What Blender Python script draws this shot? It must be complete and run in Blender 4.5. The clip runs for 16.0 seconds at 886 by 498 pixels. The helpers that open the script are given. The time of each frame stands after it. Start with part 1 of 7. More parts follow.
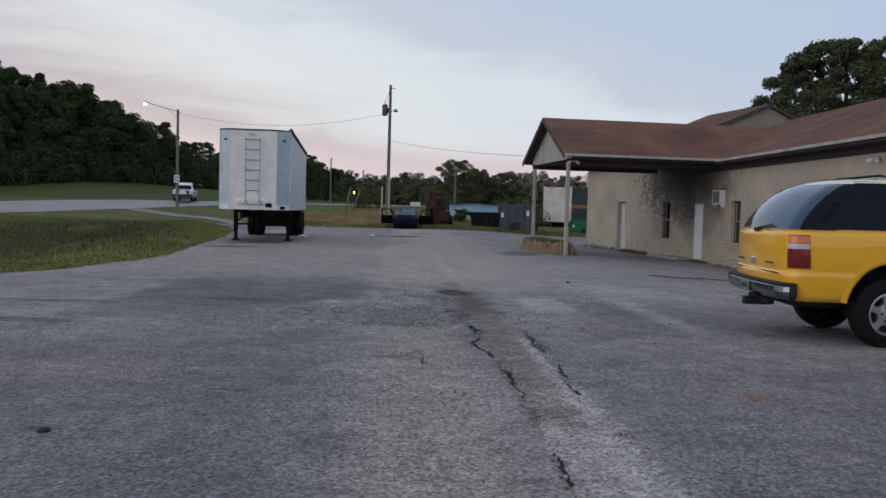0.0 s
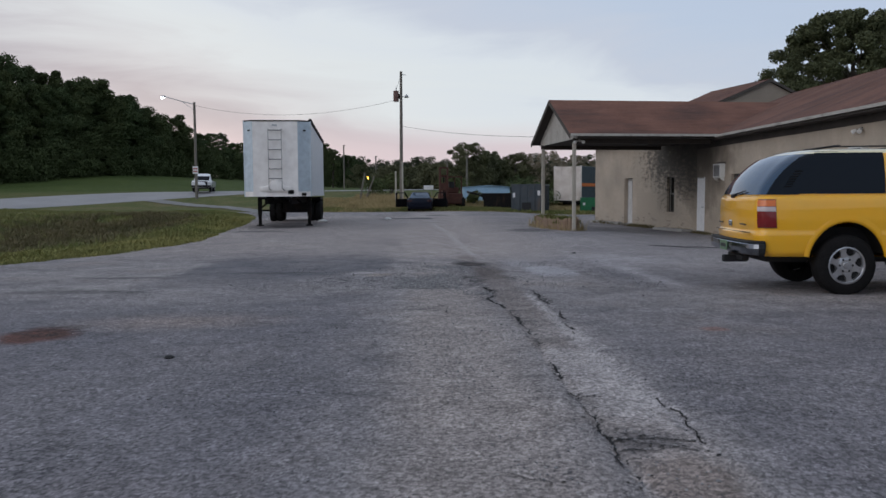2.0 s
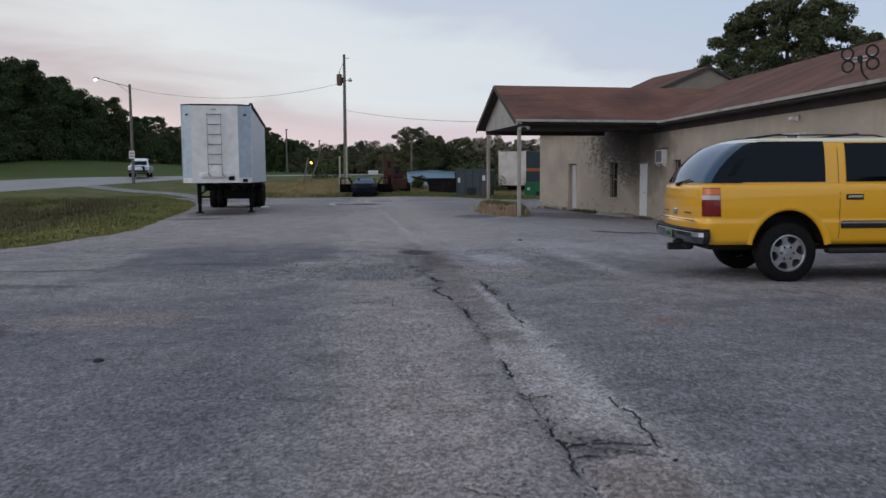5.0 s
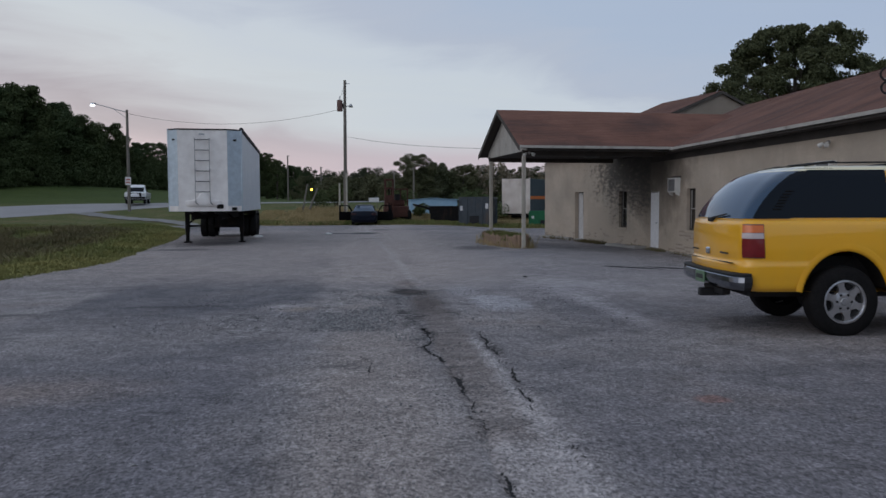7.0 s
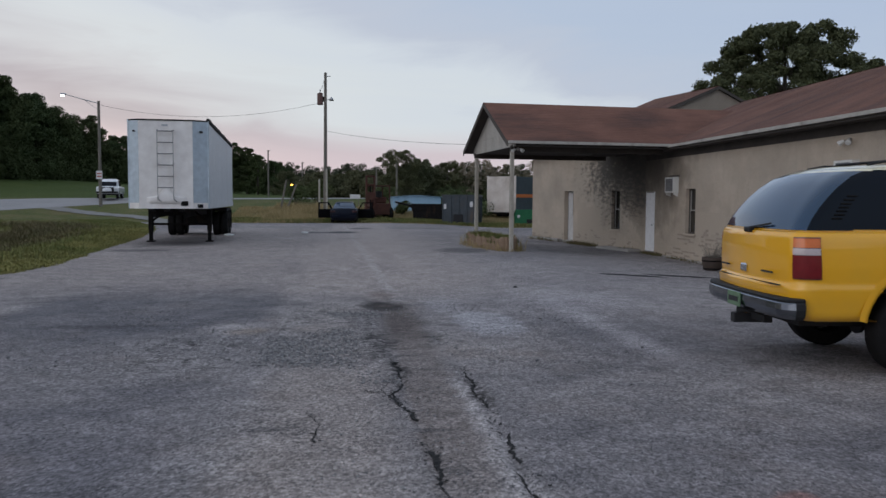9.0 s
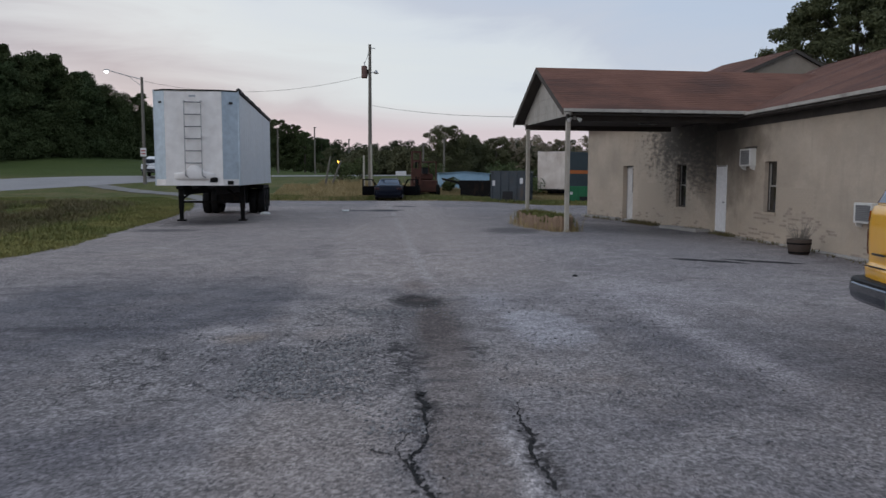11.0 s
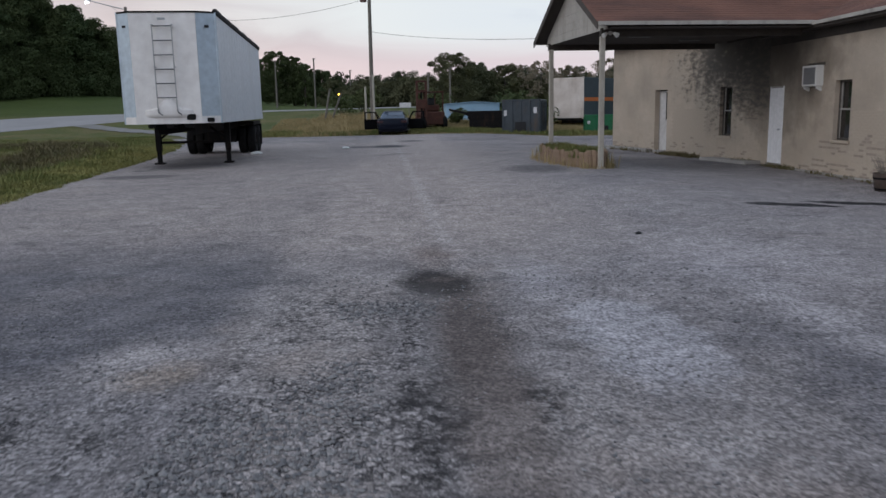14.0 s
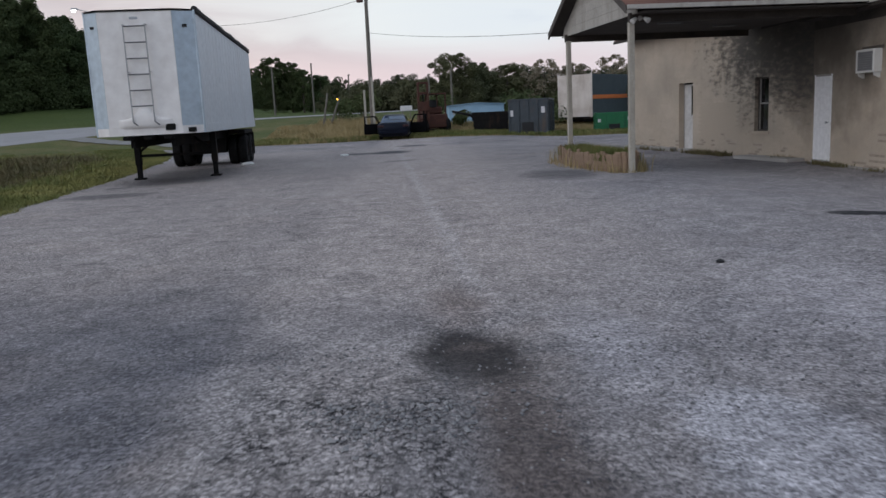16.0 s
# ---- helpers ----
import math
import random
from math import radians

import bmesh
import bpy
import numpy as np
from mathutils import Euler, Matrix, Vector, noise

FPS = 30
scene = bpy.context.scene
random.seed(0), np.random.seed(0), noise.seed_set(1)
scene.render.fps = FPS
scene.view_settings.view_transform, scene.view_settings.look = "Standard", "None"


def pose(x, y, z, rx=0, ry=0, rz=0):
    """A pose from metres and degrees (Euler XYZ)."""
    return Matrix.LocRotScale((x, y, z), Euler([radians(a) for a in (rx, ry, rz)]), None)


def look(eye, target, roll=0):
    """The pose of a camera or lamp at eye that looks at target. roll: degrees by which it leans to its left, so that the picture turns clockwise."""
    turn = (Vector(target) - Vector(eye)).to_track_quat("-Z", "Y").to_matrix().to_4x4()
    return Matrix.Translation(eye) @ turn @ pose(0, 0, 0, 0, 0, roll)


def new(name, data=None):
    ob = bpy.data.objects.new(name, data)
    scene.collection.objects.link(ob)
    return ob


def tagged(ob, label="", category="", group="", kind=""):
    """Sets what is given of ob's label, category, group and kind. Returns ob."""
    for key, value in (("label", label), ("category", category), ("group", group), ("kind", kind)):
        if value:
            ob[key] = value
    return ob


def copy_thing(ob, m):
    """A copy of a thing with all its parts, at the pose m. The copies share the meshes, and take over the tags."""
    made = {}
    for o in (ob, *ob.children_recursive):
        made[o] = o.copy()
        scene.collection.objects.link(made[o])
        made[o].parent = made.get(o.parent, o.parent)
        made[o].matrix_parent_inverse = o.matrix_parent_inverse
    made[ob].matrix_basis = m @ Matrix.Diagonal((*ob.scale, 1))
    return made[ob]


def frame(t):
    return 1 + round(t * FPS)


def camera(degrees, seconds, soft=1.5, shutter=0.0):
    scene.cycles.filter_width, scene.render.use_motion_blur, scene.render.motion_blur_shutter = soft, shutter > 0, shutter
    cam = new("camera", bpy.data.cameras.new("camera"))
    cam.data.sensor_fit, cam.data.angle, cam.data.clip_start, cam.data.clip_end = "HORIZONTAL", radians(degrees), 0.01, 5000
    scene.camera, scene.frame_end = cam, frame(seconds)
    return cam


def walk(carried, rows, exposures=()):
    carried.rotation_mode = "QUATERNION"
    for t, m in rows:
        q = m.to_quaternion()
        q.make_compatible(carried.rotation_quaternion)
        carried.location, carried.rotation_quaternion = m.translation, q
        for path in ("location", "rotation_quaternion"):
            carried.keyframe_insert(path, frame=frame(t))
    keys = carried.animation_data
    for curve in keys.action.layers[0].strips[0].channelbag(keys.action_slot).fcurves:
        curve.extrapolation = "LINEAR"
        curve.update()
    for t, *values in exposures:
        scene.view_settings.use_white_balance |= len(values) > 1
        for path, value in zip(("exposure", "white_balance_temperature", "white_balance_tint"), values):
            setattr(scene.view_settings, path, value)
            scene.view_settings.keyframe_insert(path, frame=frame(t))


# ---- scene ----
cam = camera(58.7, 16.0, 1.5, 0.6)
PATH = [
    (0, (-0.348, -0.446, 1.497), (-0.261, 1.55, 1.396), 1.5),
    (0.5, (-0.388, -0.868, 1.483), (-0.308, 1.129, 1.397), 1.2),
    (1, (-0.508, -1.248, 1.44), (-0.438, 0.748, 1.336), 0.8),
    (1.5, (-0.431, -1.674, 1.4), (-0.369, 0.32, 1.269), 0.4),
    (2, (-0.473, -2.065, 1.417), (-0.42, -0.071, 1.274), -0.3),
    (2.5, (-0.575, -2.359, 1.415), (-0.522, -0.366, 1.256), -0.3),
    (3, (-0.535, -2.49, 1.402), (-0.485, -0.498, 1.237), -0.6),
    (3.5, (-0.469, -2.616, 1.397), (-0.418, -0.624, 1.221), -0.8),
    (4, (-0.47, -2.514, 1.41), (-0.398, -0.522, 1.238), -1.0),
    (4.5, (-0.507, -2.216, 1.449), (-0.315, -0.234, 1.259), -0.4),
    (7, (-0.168, -0.111, 1.562), (0.015, 1.877, 1.446), -0.2),
    (7.5, (-0.247, 0.318, 1.577), (-0.044, 2.304, 1.465), 0.3),
    (8, (-0.113, 0.82, 1.573), (0.097, 2.806, 1.455), -0.0),
    (8.5, (0.041, 1.356, 1.589), (0.238, 3.343, 1.474), -0.1),
    (9, (0.085, 1.832, 1.634), (0.309, 3.816, 1.51), 0.3),
    (9.5, (0.23, 2.36, 1.617), (0.429, 4.347, 1.5), 0.1),
    (10, (0.26, 2.915, 1.613), (0.347, 4.907, 1.45), 0.3),
    (12.5, (0.529, 5.738, 1.507), (0.67, 7.723, 1.307), -0.3),
    (13, (0.42, 6.256, 1.546), (0.568, 8.238, 1.326), -0.3),
    (13.5, (0.438, 6.806, 1.519), (0.556, 8.79, 1.295), -0.8),
    (14, (0.314, 7.224, 1.556), (0.395, 9.191, 1.205), -1.2),
    (14.5, (0.286, 7.908, 1.559), (0.374, 9.876, 1.215), -1.4),
    (15, (0.311, 8.555, 1.548), (0.361, 10.526, 1.211), -2.1),
    (15.5, (0.168, 9.024, 1.565), (0.251, 10.993, 1.221), -2.1),
    (16, (0.222, 9.575, 1.525), (0.294, 11.543, 1.181), -2.8),
]
walk(cam, [(t, look(eye, target, roll)) for t, eye, target, roll in PATH], [(0.0, 0.05, 6500, 10), (4.7, 0.07, 6500, 10), (7.0, -0.22, 6270, 10), (7.5, -0.30, 6270, 10), (8.0, 0.4, 6500, 10), (8.5, -0.08, 6400, 10), (9.0, -0.05, 6420, 10), (10.2, -0.05, 6480, 10), (12.3, 0.17, 6520, 10), (14.5, 0.18, 6520, 10), (15.5, 0.0, 6520, 10), (16.0, 0.22, 6520, 10)])

# ---- world, sun, exposure ----
world = bpy.data.worlds.new("dusk_sky")
scene.world = world
world.use_nodes = True
wt = world.node_tree
wt.nodes.clear()


def wnode(kind, **props):
    n = wt.nodes.new(kind)
    for k, v in props.items():
        n.inputs[k].default_value = v
    return n


def ramp_node(tree, stops, mode="LINEAR"):
    n = tree.nodes.new("ShaderNodeValToRGB")
    n.color_ramp.interpolation = mode
    e = n.color_ramp.elements
    while len(e) < len(stops):
        e.new(0.5)
    for el, (p, c) in zip(e, stops):
        el.position = p
        el.color = (*c, 1) if len(c) == 3 else c
    return n


w_co = wnode("ShaderNodeTexCoord")
w_sep = wnode("ShaderNodeSeparateXYZ")
wt.links.new(w_co.outputs["Generated"], w_sep.inputs[0])
w_back = ramp_node(wt, [(0.0, (0.36, 0.40, 0.50)), (0.10, (0.42, 0.48, 0.61)), (0.27, (0.46, 0.55, 0.70)), (0.50, (0.43, 0.52, 0.67)), (1.0, (0.42, 0.47, 0.56))])
wt.links.new(w_sep.outputs["Z"], w_back.inputs[0])
w_way = wt.nodes.new("ShaderNodeMapRange")
w_way.inputs["From Min"].default_value, w_way.inputs["From Max"].default_value = -0.5, 0.7
wt.links.new(w_sep.outputs["Y"], w_way.inputs["Value"])
# slanting banks of cloud, broken by noise, over a pink horizon
w_map = wnode("ShaderNodeMapping")
w_map.inputs["Scale"].default_value = (1.2, 1.2, 6.5)
wt.links.new(w_co.outputs["Generated"], w_map.inputs[0])
w_noise = wnode("ShaderNodeTexNoise", Scale=2.4, Detail=7.0, Roughness=0.55, Distortion=0.7)
wt.links.new(w_map.outputs[0], w_noise.inputs["Vector"])


def wmath(op, a, b, c=0.0):
    n = wt.nodes.new("ShaderNodeMath")
    n.operation = op
    for i, v_ in enumerate((a, b, c)):
        if isinstance(v_, (int, float)):
            n.inputs[i].default_value = v_
        else:
            wt.links.new(v_, n.inputs[i])
    return n.outputs[0]


w_slant = wmath("MULTIPLY_ADD", w_sep.outputs["X"], 0.25, w_sep.outputs["Z"])
w_slant = wmath("MULTIPLY_ADD", w_noise.outputs["Fac"], 0.19, wmath("SUBTRACT", w_slant, 0.095))
w_banks = ramp_node(wt, [(0.0, (0.57, 0.585, 0.64)), (0.24, (0.57, 0.57, 0.625)), (0.285, (0.455, 0.455, 0.51)), (0.318, (0.60, 0.63, 0.67)), (0.35, (0.665, 0.72, 0.755)), (0.39, (0.64, 0.70, 0.76)), (0.43, (0.52, 0.575, 0.675)), (0.49, (0.47, 0.555, 0.69)), (0.60, (0.44, 0.53, 0.69)), (1.0, (0.42, 0.47, 0.56))])
wt.links.new(wmath("DIVIDE", wmath("ADD", w_slant, 0.3), 1.2), w_banks.inputs[0])
w_pink = ramp_node(wt, [(0.0, (1, 1, 1)), (0.05, (0.85, 0.85, 0.85)), (0.10, (0, 0, 0))])
wt.links.new(wmath("MULTIPLY_ADD", w_noise.outputs["Fac"], 0.06, wmath("SUBTRACT", w_sep.outputs["Z"], 0.03)), w_pink.inputs[0])
w_low = wt.nodes.new("ShaderNodeMix")
w_low.data_type = "RGBA"
w_low.inputs["B"].default_value = (0.63, 0.555, 0.605, 1)
wt.links.new(w_pink.outputs[0], w_low.inputs["Factor"])
wt.links.new(w_banks.outputs[0], w_low.inputs["A"])
w_mix = wt.nodes.new("ShaderNodeMix")
w_mix.data_type = "RGBA"
wt.links.new(w_way.outputs[0], w_mix.inputs["Factor"])
wt.links.new(w_back.outputs[0], w_mix.inputs["A"])
wt.links.new(w_low.outputs["Result"], w_mix.inputs["B"])
w_air = wt.nodes.new("ShaderNodeTexSky")
w_air.sky_type = "NISHITA"
w_air.sun_disc = False
w_air.sun_elevation = radians(2.0)
w_air.sun_rotation = radians(-20)
w_add = wt.nodes.new("ShaderNodeMix")
w_add.data_type = "RGBA"
w_add.blend_type = "ADD"
w_add.inputs["Factor"].default_value = 0.006
wt.links.new(w_mix.outputs["Result"], w_add.inputs["A"])
wt.links.new(w_air.outputs[0], w_add.inputs["B"])
w_bg = wnode("ShaderNodeBackground", Strength=1.0)
wt.links.new(w_add.outputs["Result"], w_bg.inputs["Color"])
w_out = wnode("ShaderNodeOutputWorld")
wt.links.new(w_bg.outputs[0], w_out.inputs[0])

sun = new("sun", bpy.data.lights.new("sun", "SUN"))
sun.data.energy, sun.data.angle, sun.data.color = 0.6, radians(50), (1.0, 0.92, 0.90)
sun.matrix_world = look((-60, -42, 30), (0, 0, 0))


# ---- materials ----
class Mat:
    """A small builder for procedural node materials."""

    def __init__(self, name, rough=0.8, metal=0.0, coat=0.0, spec=0.5):
        self.m = bpy.data.materials.new(name)
        self.m.use_nodes = True
        self.t = self.m.node_tree
        self.b = self.t.nodes["Principled BSDF"]
        self.b.inputs["Roughness"].default_value = rough
        self.b.inputs["Metallic"].default_value = metal
        self.b.inputs["Coat Weight"].default_value = coat
        self.b.inputs["Specular IOR Level"].default_value = spec
        self.co = self.t.nodes.new("ShaderNodeTexCoord").outputs["Object"]

    def node(self, kind, **props):
        n = self.t.nodes.new(kind)
        for k, v in props.items():
            n.inputs[k].default_value = v
        return n

    def link(self, a, b):
        self.t.links.new(a, b)

    def noise(self, scale, detail=4.0, rough=0.55, stretch=None, distort=0.0):
        co = self.co
        if stretch:
            mp = self.node("ShaderNodeMapping")
            mp.inputs["Scale"].default_value = stretch
            self.link(co, mp.inputs[0])
            co = mp.outputs[0]
        n = self.node("ShaderNodeTexNoise", Scale=scale, Detail=detail, Roughness=rough, Distortion=distort)
        self.link(co, n.inputs["Vector"])
        return n.outputs["Fac"]

    def voronoi(self, scale, out="Color", feature="F1"):
        n = self.node("ShaderNodeTexVoronoi", Scale=scale)
        n.feature = feature
        self.link(self.co, n.inputs["Vector"])
        return n.outputs[out]

    def ramp(self, fac, stops):
        r = ramp_node(self.t, stops)
        self.link(fac, r.inputs[0])
        return r.outputs[0]

    def mix(self, fac, a, b, mode="MIX"):
        n = self.t.nodes.new("ShaderNodeMix")
        n.data_type, n.blend_type = "RGBA", mode
        for key, v in (("Factor", fac), ("A", a), ("B", b)):
            if isinstance(v, (int, float)):
                n.inputs[key].default_value = v
            elif isinstance(v, tuple):
                n.inputs[key].default_value = (*v, 1)
            else:
                self.link(v, n.inputs[key])
        return n.outputs["Result"]

    def math(self, op, a, b=0.0, c=0.0):
        n = self.t.nodes.new("ShaderNodeMath")
        n.operation = op
        for i, v in enumerate((a, b, c)):
            if isinstance(v, (int, float)):
                n.inputs[i].default_value = v
            else:
                self.link(v, n.inputs[i])
        return n.outputs[0]

    def random(self):
        return self.node("ShaderNodeObjectInfo").outputs["Random"]

    def island(self):
        return self.node("ShaderNodeNewGeometry").outputs["Random Per Island"]

    def done(self, color, rough=None, bump=None, strength=0.3, dist=0.01):
        if isinstance(color, tuple):
            self.b.inputs["Base Color"].default_value = (*color, 1)
        else:
            self.link(color, self.b.inputs["Base Color"])
        if rough is not None:
            self.link(rough, self.b.inputs["Roughness"])
        if bump is not None:
            n = self.node("ShaderNodeBump", Strength=strength, Distance=dist)
            self.link(bump, n.inputs["Height"])
            self.link(n.outputs[0], self.b.inputs["Normal"])
        return self.m


def worn(name, a, b, scale=3.0, rough=0.8, metal=0.0, bump=0.2, grain=60.0, coat=0.0, dist=0.004, stain=None):
    """Two-tone worn surface: broad variation, fine grain, relief."""
    k = Mat(name, rough, metal, coat)
    broad = k.ramp(k.noise(scale, 5.0, 0.6), [(0.3, a), (0.72, b)])
    fine = k.noise(grain, 3.0)
    c = k.mix(0.35, broad, k.ramp(fine, [(0.25, tuple(v * 0.55 for v in a)), (0.8, tuple(min(1, v * 1.25) for v in b))]))
    if stain:
        c = k.mix(k.ramp(k.noise(scale * 0.7, 6.0, 0.65, (1, 1, 0.25)), [(0.52, (0, 0, 0)), (0.72, (0.8, 0.8, 0.8))]), c, stain)
    return k.done(c, None, fine, bump, dist)


def plain(name, c, rough=0.5, metal=0.0, coat=0.0):
    k = Mat(name, rough, metal, coat)
    f = k.noise(14.0, 4.0)
    return k.done(k.ramp(f, [(0.3, tuple(v * 0.85 for v in c)), (0.75, tuple(min(1, v * 1.1) for v in c))]), k.ramp(k.noise(5.0), [(0.3, (rough * 0.8,) * 3), (0.8, (min(1, rough * 1.2),) * 3)]))


def glow(name, c, strength):
    m = plain(name, c, 0.4)
    b = m.node_tree.nodes["Principled BSDF"]
    b.inputs["Emission Color"].default_value = (*c, 1)
    b.inputs["Emission Strength"].default_value = strength
    return m


def dark_glass(name, c=(0.012, 0.014, 0.017), rough=0.06):
    k = Mat(name, rough, 0.0, 0.3, 0.6)
    return k.done(c, k.ramp(k.noise(3.0), [(0.3, (rough * 0.6,) * 3), (0.8, (rough * 1.8,) * 3)]))


def asphalt():
    """Old chip-sealed asphalt: pale and bluish lanes, a filled trench, stains, crazed areas and loose stone."""
    k = Mat("weathered_asphalt", 0.9, spec=0.3)
    sep = k.node("ShaderNodeSeparateXYZ")
    warp = k.node("ShaderNodeVectorMath")
    warp.operation = "MULTIPLY_ADD"
    wn = k.node("ShaderNodeTexNoise", Scale=2.2, Detail=5.0, Roughness=0.6)
    k.link(k.co, wn.inputs["Vector"])
    off = k.node("ShaderNodeVectorMath")
    off.operation = "SUBTRACT"
    k.link(wn.outputs["Color"], off.inputs[0])
    off.inputs[1].default_value = (0.5, 0.5, 0.5)
    k.link(off.outputs[0], warp.inputs[0])
    warp.inputs[1].default_value = (0.32, 0.5, 0.0)
    k.link(k.co, warp.inputs[2])
    k.link(warp.outputs[0], sep.inputs[0])
    X, Y = sep.outputs["X"], sep.outputs["Y"]

    def span(v, lo, hi, soft):
        up = k.math("SMOOTH_MIN", k.math("DIVIDE", k.math("SUBTRACT", v, lo), soft), k.math("DIVIDE", k.math("SUBTRACT", hi, v), soft), 0.2)
        return k.math("MINIMUM", k.math("MAXIMUM", up, 0.0), 1.0)

    def rect(x0, x1, y0, y1, sx, sy):
        return k.math("MULTIPLY", span(X, x0, x1, sx), span(Y, y0, y1, sy))

    ragged = k.math("MULTIPLY", k.math("SUBTRACT", k.noise(3.2, 6.0, 0.7), 0.5), 0.75)

    def blob(cx, cy, rx, ry, soft=0.5):
        dx = k.math("POWER", k.math("ABSOLUTE", k.math("DIVIDE", k.math("SUBTRACT", X, cx), rx)), 2.0)
        dy = k.math("POWER", k.math("ABSOLUTE", k.math("DIVIDE", k.math("SUBTRACT", Y, cy), ry)), 2.0)
        d = k.math("ADD", k.math("SQRT", k.math("ADD", dx, dy)), ragged)
        return k.math("MINIMUM", k.math("MAXIMUM", k.math("DIVIDE", k.math("SUBTRACT", 1.0, d), soft), 0.0), 1.0)

    def lay(base, mask, amount, colour):
        return k.mix(k.math("MULTIPLY", mask, amount), base, colour)

    def step(v, lo, hi):
        return k.ramp(v, [(lo, (0, 0, 0)), (hi, (1, 1, 1))])

    def scaled(colour, by):
        n = k.node("ShaderNodeVectorMath")
        n.operation = "SCALE"
        k.link(colour, n.inputs[0])
        k.link(by, n.inputs["Scale"])
        return n.outputs[0]

    wide = k.noise(0.26, 6.0, 0.6)
    mid = k.noise(1.5, 6.0, 0.66)
    base = k.mix(step(wide, 0.38, 0.60), (0.162, 0.158, 0.166), (0.275, 0.264, 0.26))
    base = lay(base, step(mid, 0.44, 0.64), 0.45, (0.33, 0.318, 0.315))
    base = lay(base, step(k.noise(1.1, 7.0, 0.68), 0.50, 0.66), 0.45, (0.112, 0.112, 0.128))
    base = lay(base, step(k.noise(0.55, 6.0, 0.65), 0.52, 0.68), 0.5, (0.30, 0.262, 0.232))
    # bluish lanes, pale lanes, the filled trench, the repairs, the stains and shade painted under vehicles
    base = lay(base, rect(-9.5, -0.75, -8.0, 9.5, 0.7, 2.5), 0.62, (0.128, 0.130, 0.150))
    base = lay(base, k.math("MULTIPLY", rect(-5.2, -0.9, 8.5, 19.5, 0.4, 3.5), k.math("MULTIPLY_ADD", step(k.noise(0.9, 6.0, 0.7), 0.40, 0.58), 0.28, 0.72)), 0.70, (0.090, 0.095, 0.113))
    base = lay(base, rect(1.1, 9.5, -8.0, 8.0, 0.3, 3.5), 0.58, (0.132, 0.131, 0.148))
    base = lay(base, rect(-0.85, 0.55, -8.0, 15.0, 0.4, 1.0), 0.60, (0.325, 0.293, 0.268))
    base = lay(base, rect(-1.6, 2.4, 14.6, 60.0, 0.8, 2.5), 0.62, (0.385, 0.355, 0.335))
    base = lay(base, rect(1.3, 10.0, 11.5, 33.0, 0.8, 2.5), 0.40, (0.355, 0.346, 0.352))
    base = lay(base, rect(-10.0, 4.0, 15.5, 48.0, 1.5, 3.0), 0.52, (0.37, 0.335, 0.31))
    seam = k.math("MULTIPLY", span(k.math("MULTIPLY_ADD", Y, 0.0379, X), 1.25, 1.52, 0.09), span(Y, 14.8, 52.0, 2.0))
    base = lay(base, seam, 0.45, (0.45, 0.43, 0.42))
    base = lay(base, rect(0.50, 1.06, -8.0, 9.5, 0.05, 0.9), 0.80, k.mix(step(mid, 0.38, 0.60), (0.235, 0.212, 0.196), (0.315, 0.292, 0.278)))
    base = lay(base, rect(0.86, 1.16, 2.3, 9.4, 0.12, 0.8), 0.75, (0.43, 0.415, 0.41))
    base = lay(base, rect(0.54, 1.02, 2.4, 4.9, 0.10, 0.3), 0.55, (0.43, 0.415, 0.41))
    base = lay(base, rect(0.46, 1.04, 5.6, 14.8, 0.12, 1.6), 0.82, k.mix(step(k.noise(2.4, 5.0, 0.65), 0.40, 0.62), (0.158, 0.140, 0.131), (0.225, 0.205, 0.194)))
    base = lay(base, rect(0.56, 1.0, 0.2, 1.95, 0.08, 0.25), 0.85, (0.235, 0.200, 0.178))
    base = lay(base, rect(0.52, 1.0, 1.85, 2.35, 0.10, 0.12), 0.75, (0.085, 0.081, 0.083))
    base = lay(base, rect(0.50, 1.0, 5.05, 5.5, 0.12, 0.2), 0.45, (0.12, 0.112, 0.110))
    base = lay(base, rect(0.9, 1.5, -3.0, 1.4, 0.2, 0.6), 0.6, (0.43, 0.42, 0.42))
    tar = k.ramp(k.noise(11.0, 5.0, 0.7), [(0.44, (0.1, 0.1, 0.1)), (0.54, (1, 1, 1))])
    for cx, cy, rx, ry in ((0.50, 9.3, 0.13, 0.9), (0.46, 11.0, 0.20, 0.9), (0.40, 11.6, 0.24, 0.8), (0.22, 12.9, 0.28, 0.9), (0.24, 13.7, 0.34, 0.7), (0.16, 11.3, 0.18, 0.6), (1.02, 11.3, 0.16, 0.7), (1.15, 8.4, 0.10, 0.8)):
        base = lay(base, k.math("MULTIPLY", blob(cx, cy, rx, ry, 0.6), tar), 0.9, (0.042, 0.038, 0.037))
    base = lay(base, blob(0.68, 12.8, 0.46, 2.4, 0.6), 0.85, (0.100, 0.085, 0.080))
    base = lay(base, blob(0.26, 12.8, 0.30, 1.6, 0.6), 0.78, (0.070, 0.064, 0.068))
    base = lay(base, blob(0.56, 16.1, 0.40, 0.9, 0.7), 0.65, (0.205, 0.168, 0.150))
    base = lay(base, blob(0.56, 14.75, 0.50, 0.80, 0.42), 0.96, (0.036, 0.032, 0.031))
    base = lay(base, blob(0.62, 14.95, 0.22, 0.16, 0.6), 0.7, (0.105, 0.090, 0.082))
    base = lay(base, blob(1.92, 12.6, 0.52, 1.35, 0.30), 0.75, (0.39, 0.396, 0.42))
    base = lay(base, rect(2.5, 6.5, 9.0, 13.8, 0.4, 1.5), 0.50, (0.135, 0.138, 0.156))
    base = lay(base, blob(1.55, 14.6, 0.45, 1.5, 0.8), 0.5, (0.42, 0.42, 0.44))
